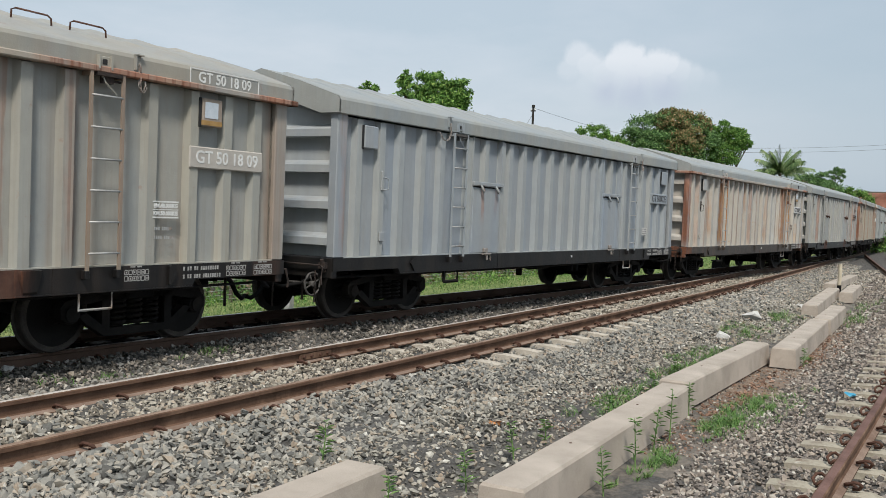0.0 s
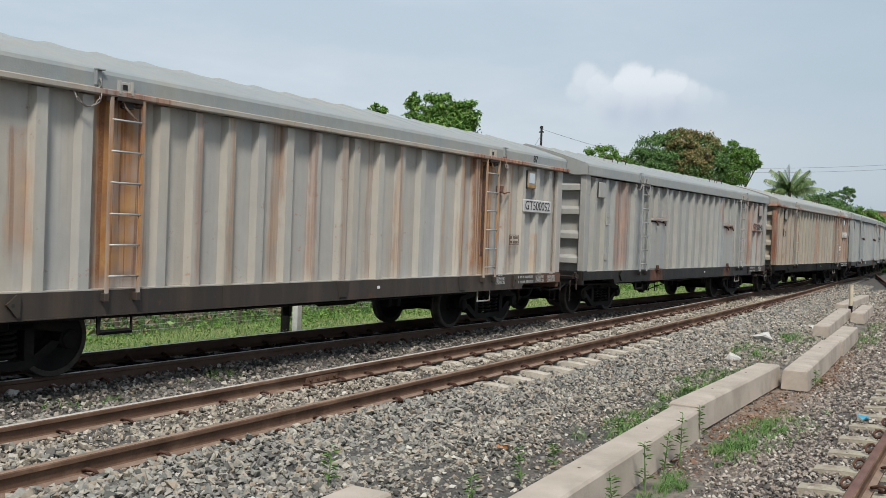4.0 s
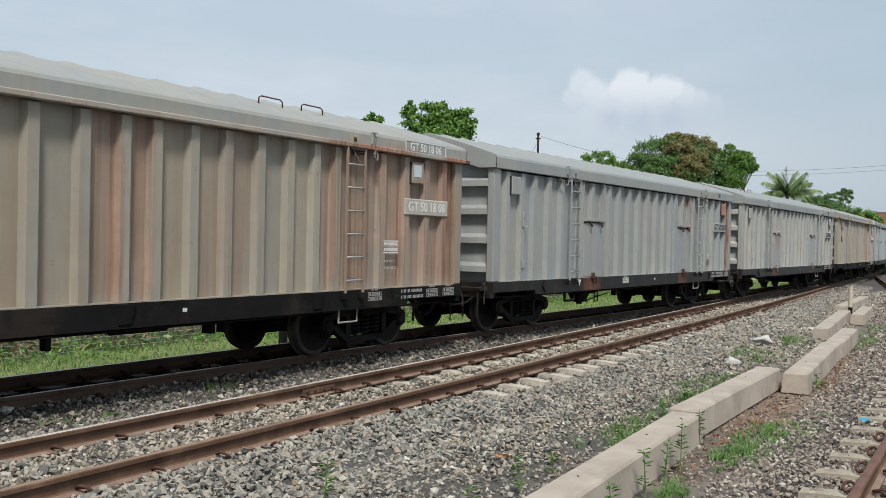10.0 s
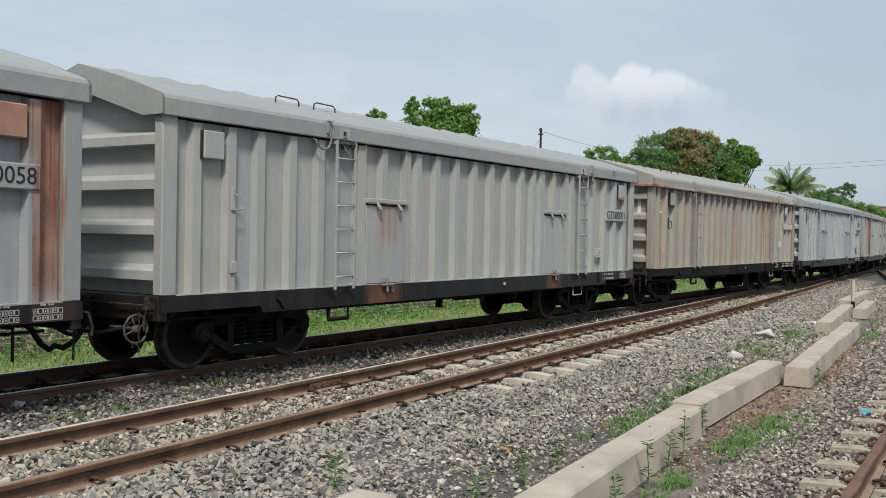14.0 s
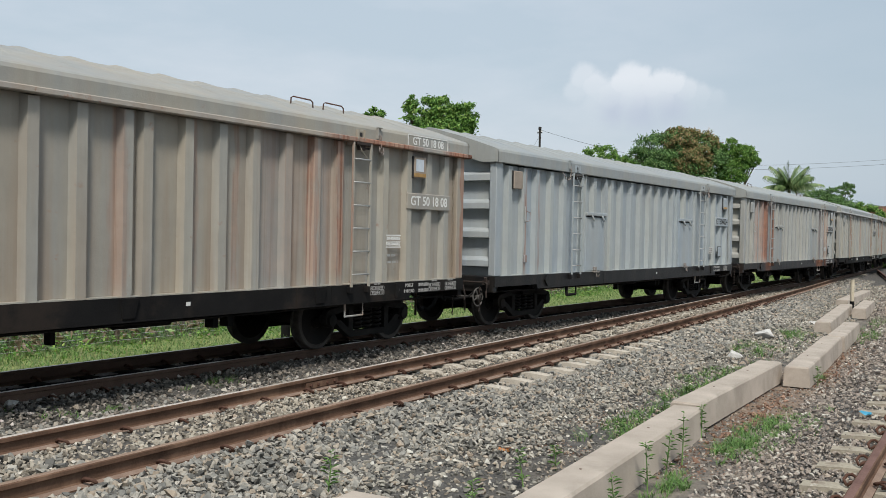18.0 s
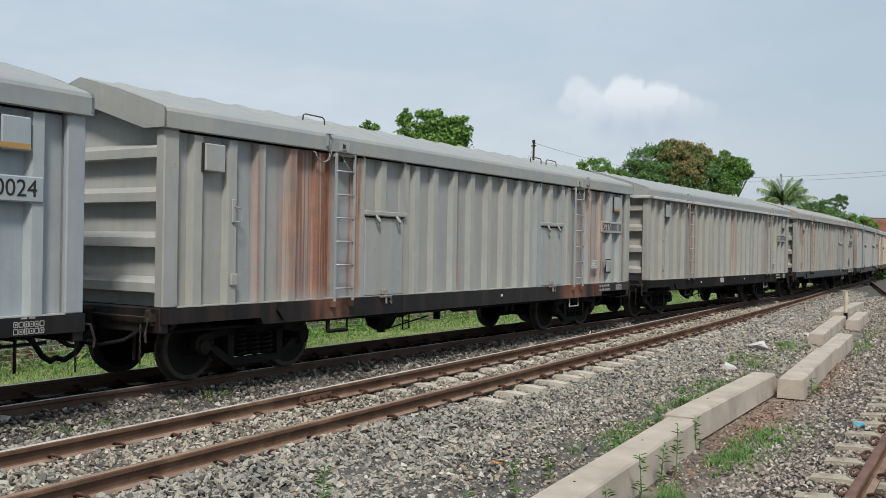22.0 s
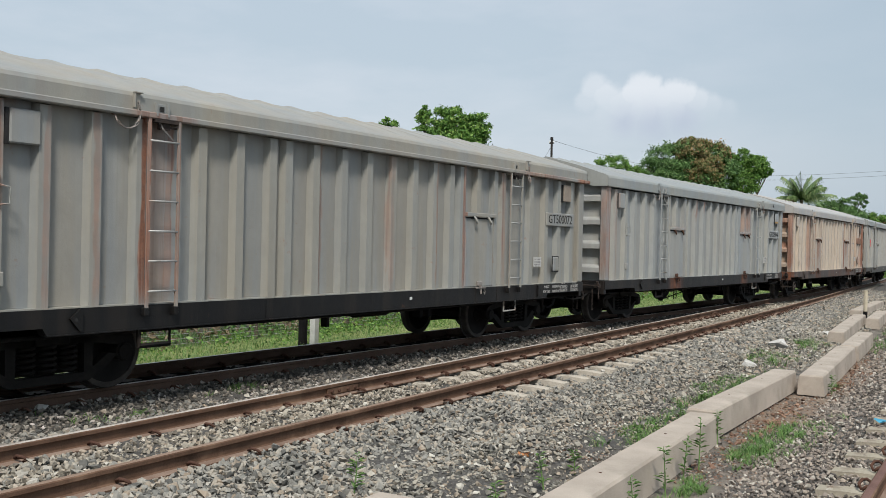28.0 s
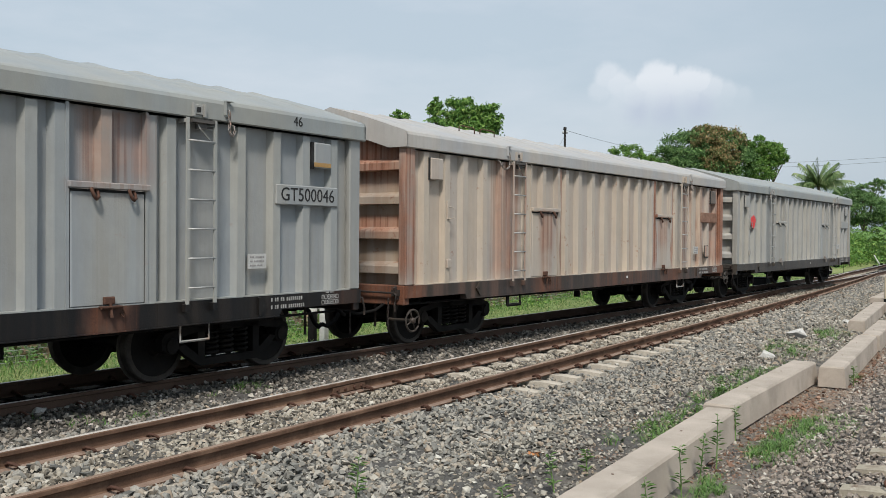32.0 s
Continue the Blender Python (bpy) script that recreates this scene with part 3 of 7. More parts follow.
ground.data.shade_smooth()

# ---- rails, sleepers and clips ----
GAUGE = 1.067
RAIL = ((-0.065, -0.150), (0.065, -0.150), (0.065, -0.138), (0.020, -0.122), (0.009, -0.112), (0.009, -0.045), (0.034, -0.034), (0.034, -0.008),
        (0.026, -0.001), (0.0, 0.0015), (-0.026, -0.001), (-0.034, -0.008), (-0.034, -0.034), (-0.009, -0.045), (-0.009, -0.112), (-0.020, -0.122), (-0.065, -0.138))


def along(fy, x, off, z=0.0):
    """A point beside the track's centre line at x."""
    s = (fy(x + 0.05) - fy(x - 0.05)) / 0.1
    k = 1 / math.hypot(1, s)
    return Vector((x - s * k * off, fy(x) + k * off, z)), math.atan(s)


def rail(name, fy, side, x0, x1, head, label, group, web=M_RAIL_SIDE, joints=()):
    """One rail swept along the track, in lengths that meet at the joints; its running band is worn by the wheels, with
    shine put into its colour, or rusty.
    """
    base = thing(name, label, "rail", group)
    ends = [x0] + list(joints) + [x1]
    n = len(RAIL)
    for a, b in zip(ends, ends[1:]):
        inner = [x for x in core_lines(x0, x1, max(x0, -4), min(x1, 70), 0.7) if a + 0.2 < x < b - 0.2]
        xs = [a + 0.003] + inner + [b - 0.003]
        v, f, top = [], [], []
        for i, x in enumerate(xs):
            for p in RAIL:
                v.append(along(fy, x, side * (GAUGE / 2 + 0.034) + p[0], p[1])[0][:])
            if i:
                for j in range(n):
                    f.append(((i - 1) * n + j, (i - 1) * n + (j + 1) % n, i * n + (j + 1) % n, i * n + j))
                    top.append(1 if j in (8, 9) else 2 if j in (2, 15) else 0)
        me = big_mesh("rail_length", v, f)
        bm = bmesh.new()
        bm.from_mesh(me)
        bmesh.ops.recalc_face_normals(bm, faces=bm.faces)
        bm.to_mesh(me)
        bm.free()
        me.shade_flat()
        me.materials.append(web)
        me.materials.append(head)
        me.materials.append(web if web is M_RAIL_OILY else M_RAIL_FOOT)
        me.polygons.foreach_set("material_index", np.array(top, np.int32))
        ob = new("rail_length", me)
        ob.parent = base
        tagged(ob)
    return base


RAILS = []
for sd in (-1, 1):
    rail("rail", y_train, sd, -60, 260, M_RAIL_SHINE, "rusty steel rail with dark worn head under the train", "rails of the train's track", M_RAIL_OILY, (18.0, 43.0))
    RAILS.append(rail("rail", y_near, sd, -60, 47.0, M_RAIL_TOP if sd > 0 else M_RAIL_BROWN, "rusty brown rail with a bright worn head" if sd > 0 else "rusty brown rail with a dull brown head", "rails of the near track", M_RAIL_SIDE, (8.15, 24.0) if sd > 0 else (24.0,)))
    rail("rail", y_loop, sd, -40, 60, M_RAIL_DULL, "unused rail, rusted brown all over", "rails of the loop track", M_RAIL_SIDE, (20.0,))

# bolted joints in the near track
def joint(parent, fy, side, x):
    for k in (-1, 1):
        p, a = along(fy, x, side * (GAUGE / 2 + 0.034) + k * 0.018)
        fp = part("fishplate", Build().box(-0.28, 0.28, -0.010, 0.010, -0.115, -0.045, 0.004), M_RAIL_SIDE, parent)
        fp.matrix_world = Matrix.Translation(p) @ pose(0, 0, 0, 0, 0, math.degrees(a))
        for bx in (-0.21, -0.08, 0.08, 0.21):
            part("bolt", Build().lathe([(k * 0.008, 0.0), (k * 0.008, 0.02), (k * 0.030, 0.018), (k * 0.032, 0.0)], 6, (bx, 0, -0.08)), M_CLIP, fp)


joint(RAILS[1], y_near, 1, 8.15)
joint(RAILS[0], y_near, -1, 24.0)
joint(RAILS[1], y_near, 1, 24.0)

# clip: a bent spring bar hooked over the rail foot
CLIP = Build().tube([(x * 0.85, y * 1.0, -0.138 + (z + 0.138) * 1.5) for x, y, z in ((0.075, 0.035, -0.135), (0.045, 0.03, -0.118), (0.010, 0.02, -0.112), (-0.012, -0.02, -0.112), (0.010, -0.05, -0.106), (0.050, -0.055, -0.092), (0.085, -0.04, -0.096), (0.105, -0.005, -0.112), (0.085, 0.02, -0.132), (0.04, 0.0, -0.130))], 0.0118, 6).mesh("rail_clip", True)
SLEEPER = Build().prism([(-1.0, -0.37), (1.0, -0.37), (1.0, -0.165), (0.80, -0.150), (0.36, -0.150), (0.24, -0.185), (-0.24, -0.185), (-0.36, -0.150), (-0.80, -0.150), (-1.0, -0.165)], -0.105, 0.105, "x")
for i_, p_ in enumerate(SLEEPER.v):
    if p_[2] > -0.2:
        SLEEPER.v[i_] = (p_[0] * 0.86, p_[1], p_[2])
SLEEPER = SLEEPER.mesh("sleeper")


def sleepers(fy, x0, x1, spacing, group, near, material=M_SLEEPER, sink=0.0):
    """Concrete sleepers, each with its clips at the rail feet."""
    x, k = x0, 0
    while x < x1:
        p, a = along(fy, x, 0.0)
        jig = random.uniform(-0.03, 0.03)
        ob = part("sleeper", SLEEPER, material, None, "dusty grey-brown concrete sleeper half buried in ballast")
        tagged(ob, category="sleeper", group=group)
        ob.matrix_world = Matrix.Translation(p + Vector((jig, random.uniform(-0.05, 0.05) if fy is y_near else 0.0, random.uniform(-0.012, 0.002) - sink - (0.028 * random.random() ** 2 if fy is y_near else 0.0)))) @ pose(0, 0, 0, 0, 0, math.degrees(a) + random.uniform(-1.2, 1.2))
        if 0.5 < x < near:
            for sd in (-1, 1):
                for edge in (-1, 1):
                    c = part("rail_clip", CLIP, M_CLIP, ob)
                    c.matrix_local = pose(0, sd * (GAUGE / 2 + 0.034) + edge * 0.062, 0, 0, 0, 90 if edge > 0 else -90)
        x += spacing
        k += 1


sleepers(y_near, -10.8, 29, 0.6, "sleepers of the near track", 40)
sleepers(y_train, -10.2, 29, 0.6, "sleepers of the train's track", 16, M_SLEEPER_OIL_SHADE)
sleepers(lambda x: (y_near(x) + y_train(x)) / 2, 29.2, 58, 0.6, "long sleepers of the turnout", 0)
sleepers(y_loop, -10.45, 40, 0.68, "sleepers of the loop track", 18, M_SLEEPER_OLD, 0.004)

# ---- ballast: loose broken stones ----
def stone_shapes(count, seed, near=True):
    """Crushed rock: hulls of points strewn over a flattened ball, or wedges of eight faces for stones far off."""
    rng = np.random.default_rng(seed)
    out = []
    for _ in range(count):
        if not near:
            body = np.array([(-1, -0.8, -0.8), (1, -0.8, -0.8), (0.1, 1, -0.8), (-1, -0.8, 0.8), (1, -0.8, 0.8), (0.1, 1, 0.8)])
            tri = ((0, 2, 1), (3, 4, 5), (0, 1, 4), (0, 4, 3), (1, 2, 5), (1, 5, 4), (2, 0, 3), (2, 3, 5))
            out.append(((body + rng.uniform(-0.40, 0.40, body.shape)) * np.array([1.0, 0.8, 0.62]) * rng.uniform(0.8, 1.2, 3), np.array(tri)))
            continue
        d = rng.normal(size=(10, 3))
        d *= (rng.uniform(0.85, 1.15, 10) / np.linalg.norm(d, axis=1))[:, None]
        d *= np.array([1.25, 0.95, 0.72]) * rng.uniform(0.8, 1.25, 3)
        bm = bmesh.new()
        for p in d:
            bm.verts.new(p)
        hull = bmesh.ops.convex_hull(bm, input=bm.verts)
        bmesh.ops.delete(bm, geom=[v for v in bm.verts if not v.link_faces], context="VERTS")
        bm.verts.index_update()
        out.append((np.array([v.co[:] for v in bm.verts]), np.array([[v.index for v in f.verts] for f in bm.faces])))
        bm.free()
    return out


def lying_matrices(rng, count):
    """Turns of stones that lie more or less on their flat side."""
    a, b, c = rng.uniform(0, math.tau, count), rng.normal(0, 0.5, count), rng.normal(0, 0.5, count)
    o, i = np.zeros(count), np.ones(count)

    def m(rows):
        return np.stack([np.stack(r, 1) for r in rows], 1)

    yaw = m(((np.cos(a), -np.sin(a), o), (np.sin(a), np.cos(a), o), (o, o, i)))
    roll = m(((i, o, o), (o, np.cos(b), -np.sin(b)), (o, np.sin(b), np.cos(b))))
    tip = m(((np.cos(c), o, np.sin(c)), (o, i, o), (-np.sin(c), o, np.cos(c))))
    return tip @ roll @ yaw


def turn_matrices(rng, count):
    q = rng.normal(size=(count, 4))
    q /= np.linalg.norm(q, axis=1, keepdims=True)
    w, x, y, z = q.T
    return np.stack([1 - 2 * (y * y + z * z), 2 * (x * y - z * w), 2 * (x * z + y * w), 2 * (x * y + z * w), 1 - 2 * (x * x + z * z), 2 * (y * z - x * w), 2 * (x * z - y * w), 2 * (y * z + x * w), 1 - 2 * (x * x + y * y)], 1).reshape(-1, 3, 3)


def stones(name, places, sizes, material, label, seed):
    """places: (n, 3). One object of many stones near by, and one of those far off."""
    rng = np.random.default_rng(seed)
    for near, chosen in ((True, places[:, 0] < 13.0), (False, places[:, 0] >= 13.0)):
        n = int(chosen.sum())
        if n < 20:
            continue
        shapes = stone_shapes(22, seed, near)
        pick, turns = rng.integers(0, len(shapes), n), lying_matrices(rng, n)
        vs, fs, base = [], [], 0
        for k, (body, tri) in enumerate(shapes):
            sel = pick == k
            cnt = int(sel.sum())
            v = np.einsum("nij,nkj->nki", turns[sel], body[None] * sizes[chosen][sel][:, None, None]) + places[chosen][sel][:, None, :]
            vs.append(v.reshape(-1, 3))
            fs.append((tri[None] + (base + np.arange(cnt) * len(body))[:, None, None]).reshape(-1, 3))
            base += cnt * len(body)
        ob = tagged(new(name, big_mesh(name, np.concatenate(vs), np.concatenate(fs))), label, "ballast", kind="stuff")
        ob.data.materials.append(material)


def scatter(seed, count, x0, x1, fy0, fy1, power=1.0):
    """Random places between two lines, denser towards x0."""
    rng = np.random.default_rng(seed)
    x = x0 + (x1 - x0) * rng.random(count) ** power
    lo, hi = np.array([fy0(a) for a in x]), np.array([fy1(a) for a in x])
    y = lo + (hi - lo) * rng.random(count)
    z = np.array([ground_z(a, b) for a, b in zip(x, y)])
    size = 0.0140 + 0.0215 * rng.random(count) ** 1.7
    size = size * (1 + 0.02 * np.maximum(x - 8, 0))
    return np.stack([x, y, z + size * rng.uniform(-0.1, 1.05, count)], 1), size


def clear_of_track(p, s, fy, bare=None):
    """Keeps stones off the rails, and off the sleepers beyond a place. bare: first sleeper, spacing, place."""
    d = p[:, 1] - np.array([fy(x) for x in p[:, 0]])
    k = np.abs(np.abs(d) - 0.567) > 0.10
    if bare is not None:
        gap = np.abs((p[:, 0] - bare[0] + bare[1] / 2) % bare[1] - bare[1] / 2)
        lucky = np.random.default_rng(4).random(len(p)) < bare[3]
        k &= ~((gap < 0.13) & (np.abs(d) < np.where(p[:, 0] < 15.0, 0.88, 0.6)) & (p[:, 0] > bare[2]) & ~lucky)
    return p[k], s[k]


p_, s_ = scatter(11, 84000, 2.5, 46, lambda x: y_near(x) - 1.9, lambda x: y_train(x) - 0.60, 1.7)
p_, s_ = clear_of_track(p_, s_, y_near, (1.2, 0.6, 9.0, 0.34))
gap_ = np.array([y_train(x) for x in p_[:, 0]]) - p_[:, 1]
dusty_ = gap_ + 0.45 * np.random.default_rng(8).normal(size=len(gap_)) < 1.7
tan_ = np.abs(p_[:, 1] - np.array([y_near(x) for x in p_[:, 0]])) + 0.1 * np.random.default_rng(12).normal(size=len(p_)) < 0.56
stones("ballast", p_[tan_], s_[tan_] * 0.84, M_TAN_STONE, "tan dusty ballast between the near rails", 16)
dusty_ &= ~tan_
p_, s_, dusty_ = p_[~tan_], s_[~tan_], dusty_[~tan_]
stones("ballast", p_[~dusty_], s_[~dusty_], M_STONE, "loose grey broken-stone ballast between the tracks", 5)
stones("ballast", p_[dusty_], s_[dusty_] * 0.8, M_DUSTY_STONE, "dark brake-dusted ballast beside the running rail", 15)
p_, s_ = scatter(12, 38000, 2.5, 42, lambda x: y_near(x) - 3.0, lambda x: y_near(x) - 1.6, 1.9)
k_ = (p_[:, 1] > 3.5 + 0.15 * np.random.default_rng(18).normal(size=len(p_))) | (np.random.default_rng(19).random(len(p_)) < 0.32) | (p_[:, 0] > 16.0)
p_, s_ = p_[k_], s_[k_]
stones("ballast", p_, s_ * np.random.default_rng(3).uniform(0.5, 1.0, len(s_)), M_SHOULDER_STONE, "grey-tan ballast thinning out on the shoulder", 6)
p_, s_ = scatter(13, 44000, 3.5, 40, lambda x: y_loop(x) - 0.3, lambda x: y_loop(x) + 1.75, 1.9)
p_, s_ = clear_of_track(p_, s_, y_loop, (3.15, 0.68, 0.0, 0.38))
stones("ballast", p_, s_ * 0.72, M_RUST_STONE, "dark rust-stained ballast of the loop track", 7)
p_, s_ = scatter(15, 9000, 4.0, 40, lambda x: y_train(x) - 0.62, lambda x: y_train(x) + 0.95, 1.4)
p_, s_ = clear_of_track(p_, s_, y_train)
# sheet between the rails: oil and the train's shade painted together
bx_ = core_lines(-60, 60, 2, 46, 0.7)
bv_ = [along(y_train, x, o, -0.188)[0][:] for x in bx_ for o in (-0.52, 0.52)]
tagged(new("oily_bed", big_mesh("oily_bed", bv_, [(2 * i, 2 * i + 2, 2 * i + 3, 2 * i + 1) for i in range(len(bx_) - 1)])), "black oil-caked ballast bed between the rails", "ballast", kind="structure").data.materials.append(M_OIL_SHADE_BED)
stones("ballast", p_, s_, M_OIL_SHADE, "black oil-soaked ballast under the train", 9)
p_, s_ = scatter(14, 13000, 4.5, 40, lambda x: y_train(x) + 0.65, lambda x: y_train(x) + 2.45, 1.5)
stones("ballast", p_, s_, M_STONE, "grey ballast beyond the train", 8)

# thinner cover behind and beside the standpoint
for k_, (fy_, m_, n_s) in enumerate(((y_near, M_STONE, 5200), (y_loop, M_RUST_STONE, 5200), (y_train, M_DUSTY_STONE, 3600))):
    p_, s_ = scatter(40 + k_, n_s, -11.0, 4.6, lambda x: fy_(x) - 1.6, lambda x: fy_(x) + 1.5)
    p_, s_ = clear_of_track(p_, s_, fy_)
    stones("ballast", p_, s_ * 1.5, m_, "coarse scattered ballast stones", 60 + k_)

# ---- concrete beams laid end to end between the tracks ----
def beam(x0, y0, x1, y1, z1=-0.08, w=0.34, h=0.27):
    d = Vector((x1 - x0, y1 - y0, 0))
    n = d.length
    b = Build().hull([(x, y * (w / 2 - (0.02 if z > -0.1 else 0)), z) for x in (0, n) for y in (-1, 1) for z in (-h, -0.02)] + [(x, y * (w / 2 - 0.035), 0) for x in (0.012, n - 0.012) for y in (-1, 1)])
    ob = part("concrete_beam", b, M_CONCRETE, None, "pale weathered precast concrete beam lying on the ground")
    tagged(ob, category="beam", group="row of concrete beams")
    ob.matrix_world = Matrix.Translation((x0, y0, z1)) @ pose(0, 0, 0, 0, 0, math.degrees(math.atan2(d.y, d.x)))
    for k in (0.3, 0.7):
        part("fixing_hole", Build().prism([(k * n + 0.011 * math.cos(t * math.tau / 10), 0.03 + 0.011 * math.sin(t * math.tau / 10)) for t in range(10)], -0.03, 0.003, "z"), M_CLIP, ob, "small dark fixing hole")
    return ob


BEAMS = ((1.3, 3.30, 4.90, 3.42), (4.98, 2.48, 9.25, 2.66), (9.33, 2.71, 13.25, 2.70, -0.06), (12.95, 2.30, 17.45, 2.53, -0.07), (17.6, 2.50, 20.85, 2.66, -0.07), (20.6, 3.17, 26.9, 3.57, -0.08), (25.5, 3.08, 29.1, 3.27, -0.08), (28.8, 3.93, 35.1, 4.05, -0.08))
for b_ in BEAMS:
    beam(*b_)

# ---- marker post ----
post = thing("marker_post", "short wooden marker post, pale above and black at the foot", "post", m=pose(28.0, 3.567, -0.36))
part("shaft", Build().prism([(0.052 * math.cos(t * math.tau / 12), 0.052 * math.sin(t * math.tau / 12)) for t in range(12)], 0.30, 0.88, "z"), grainy("bleached_post", (0.42, 0.36, 0.26), (0.62, 0.55, 0.42), 5.0), post, "pale yellowish painted shaft")
part("foot", Build().prism([(0.055 * math.cos(t * math.tau / 12), 0.055 * math.sin(t * math.tau / 12)) for t in range(12)], -0.1, 0.30, "z"), M_BLACK, post, "black tarred foot")

# ---- covered goods wagons ----
LB, PITCH, HALF = 12.50, 13.489, 1.32          # body length, coupling pitch, half width over the ribs
EAVE, SILL, SILL_LOW, RIDGE = 2.75, 0.90, 0.665, 3.36
BOGIE, AXLE, WHEEL_R = 4.46, 0.825, 0.385
RIBS_A = (-5.79, -5.29, -4.84, -4.31, -3.80, -3.02, -1.97, -1.71, -1.23, -0.70, -0.19, 0.33, 0.83, 1.33, 1.76, 2.04, 3.03, 3.27, 4.22, 4.76, 5.25, 5.75)
RIBS_B = (-5.86, -5.38, -4.85, -4.27, -3.80, -2.90, -2.45, -1.98, -1.51, -1.04, -0.54, -0.02, 0.22, 0.75, 1.23, 1.74, 2.28, 2.80, 3.24, 4.22, 4.78, 5.28, 5.75)
HATCHES = ((-2.93, -2.05), (2.12, 2.95))
LADDERS = (-3.41, 3.60)
RIBS_C = RIBS_B[:9] + (-1.0, -0.47, -0.01, 0.38, 0.87, 1.36, 1.87, 2.37, 2.84, 3.24, 4.22, 4.78, 5.28, 5.75)
CACHE = {}


def cached(key, make, smooth=False):
    if key not in CACHE:
        CACHE[key] = make().mesh(key.split(":")[0], smooth)
    return CACHE[key]


def rib_shape(x, z0, z1, wide=0.115, deep=0.085):
    """A pressed hat-section stiffener, its feet flared and its top end raked."""
    y0, y1 = -HALF + deep + 0.004, -HALF
    b, t = wide / 2 + 0.030, wide / 2
    return Build().add([(x - b, y0, z0), (x - t, y1, z0), (x + t, y1, z0), (x + b, y0, z0), (x - b, y0, z1), (x - t, y1, z1 - 0.02), (x + t, y1, z1 - 0.02), (x + b, y0, z1)],
                       [(0, 1, 5, 4), (1, 2, 6, 5), (2, 3, 7, 6), (0, 3, 2, 1), (4, 5, 6, 7), (3, 0, 4, 7)])


def roof_profile(grow=0.0, drop=0.0):
    """Half cross-section from eave to ridge: fascia, rolled edge, slope."""
    w = HALF + 0.05 + grow
    return [(w, EAVE - 0.004), (w, EAVE + 0.16), (w - 0.02, EAVE + 0.20), (w - 0.07, EAVE + 0.225), (w * 0.5, EAVE + 0.225 + (RIDGE - EAVE - 0.225) * 0.52), (0.0, RIDGE + grow)]


def roof_shape():
    half = roof_profile()
    outer = [(-y, z) for y, z in half] + [(y, z) for y, z in reversed(half[:-1])]
    inner = [(y * 0.985, z - 0.012) for y, z in outer]
    h = LB / 2 + 0.05
    b = Build()
    n = len(outer)
    for sheet in (outer, inner):
        b.add([(-h, y, z) for y, z in sheet] + [(h, y, z) for y, z in sheet], [(i, i + 1, n + i + 1, n + i) for i in range(n - 1)])
    b.add([(-h, *outer[0]), (-h, *inner[0]), (h, *inner[0]), (h, *outer[0])], [(0, 1, 2, 3)])
    b.add([(-h, *outer[-1]), (-h, *inner[-1]), (h, *inner[-1]), (h, *outer[-1])], [(0, 1, 2, 3)])
    # low pressed swells over the slope, from fascia to ridge
    up = roof_profile(0.012)[3:]
    k = -h + 0.55
    while k < h - 0.3:
        for sd in (-1, 1):
            for (y0, z0), (y1, z1) in zip(up, up[1:]):
                r0, r1 = (0.006 if y == up[0][0] else 0.022 for y in (y0, y1))
                b.add([(k - 0.15, sd * y0, z0 - 0.014), (k + 0.15, sd * y0, z0 - 0.014), (k + 0.15, sd * y1, z1 - 0.014), (k - 0.15, sd * y1, z1 - 0.014),
                       (k - 0.04, sd * y0, z0 - 0.014 + r0), (k + 0.04, sd * y0, z0 - 0.014 + r0), (k + 0.04, sd * y1, z1 - 0.014 + r1), (k - 0.04, sd * y1, z1 - 0.014 + r1)],
                      [(4, 5, 6, 7), (0, 4, 7, 3), (1, 2, 6, 5), (0, 1, 5, 4), (3, 7, 6, 2)])
        k += 0.605
    return b


def gable_shape(end):
    """The roof's end plate: follows the roof above, and is cut up along the slope below."""
    half = roof_profile()
    x = end * (LB / 2 + 0.05)
    top = [(-y, z) for y, z in half] + [(y, z) for y, z in reversed(half[:-1])]
    low = [(1.06, EAVE - 0.004), (0.0, EAVE + 0.33), (-1.06, EAVE - 0.004)]
    return Build().prism(top + low, x, x - end * 0.03, "x")


def number_text(body, size, bold=False):
    c = bpy.data.curves.new("number", "FONT")
    c.body, c.size, c.align_x, c.align_y, c.extrude = body, size, "CENTER", "CENTER", 0.0015
    c.offset = 0.003 if bold else 0.0
    c.resolution_u = 3
    ob = bpy.data.objects.new("number", c)
    me = bpy.data.meshes.new_from_object(ob)
    bpy.data.objects.remove(ob)
    return me


def side_text(name, body, size, x, y, z, material, parent, bold=False):
    """Lettering that stands on the near side of a wagon."""
    ob = part(name, number_text(body, size, bold), material, parent)
    ob.matrix_local = pose(x, y, z, 90, 0, 0)
    return ob


def turn_digit(me, size):
    """Turns the last digit but one of a number upside down, as it was stuck on the board."""
    def extent(m):
        xs = [v.co.x for v in m.vertices]
        return min(xs), max(xs)
    one, two = extent(number_text("2", size)), extent(number_text("22", size))
    wide, step = one[1] - one[0], (two[1] - two[0]) - (one[1] - one[0])
    right = extent(me)[1] - wide - (step - wide) / 2
    digit = [v for v in me.vertices if right - step < v.co.x < right]
    sx = min(v.co.x for v in digit) + max(v.co.x for v in digit)
    sy = min(v.co.y for v in digit) + max(v.co.y for v in digit)
    for v in digit:
        v.co.x, v.co.y = sx - v.co.x, sy - v.co.y


def bars(rows, x, z, step, width, height, y):
    """Unreadable small writing: a row of plain bars for each line, one bar a letter. rows: letters of each word."""
    b = Build()
    for i, words in enumerate(rows):
        k = x
        for w in words:
            for _ in range(w):
                b.box(k, k + width * 0.68, y - 0.002, y, z - i * step, z - i * step + height)
                k += width
            k += width * 0.8
    return b


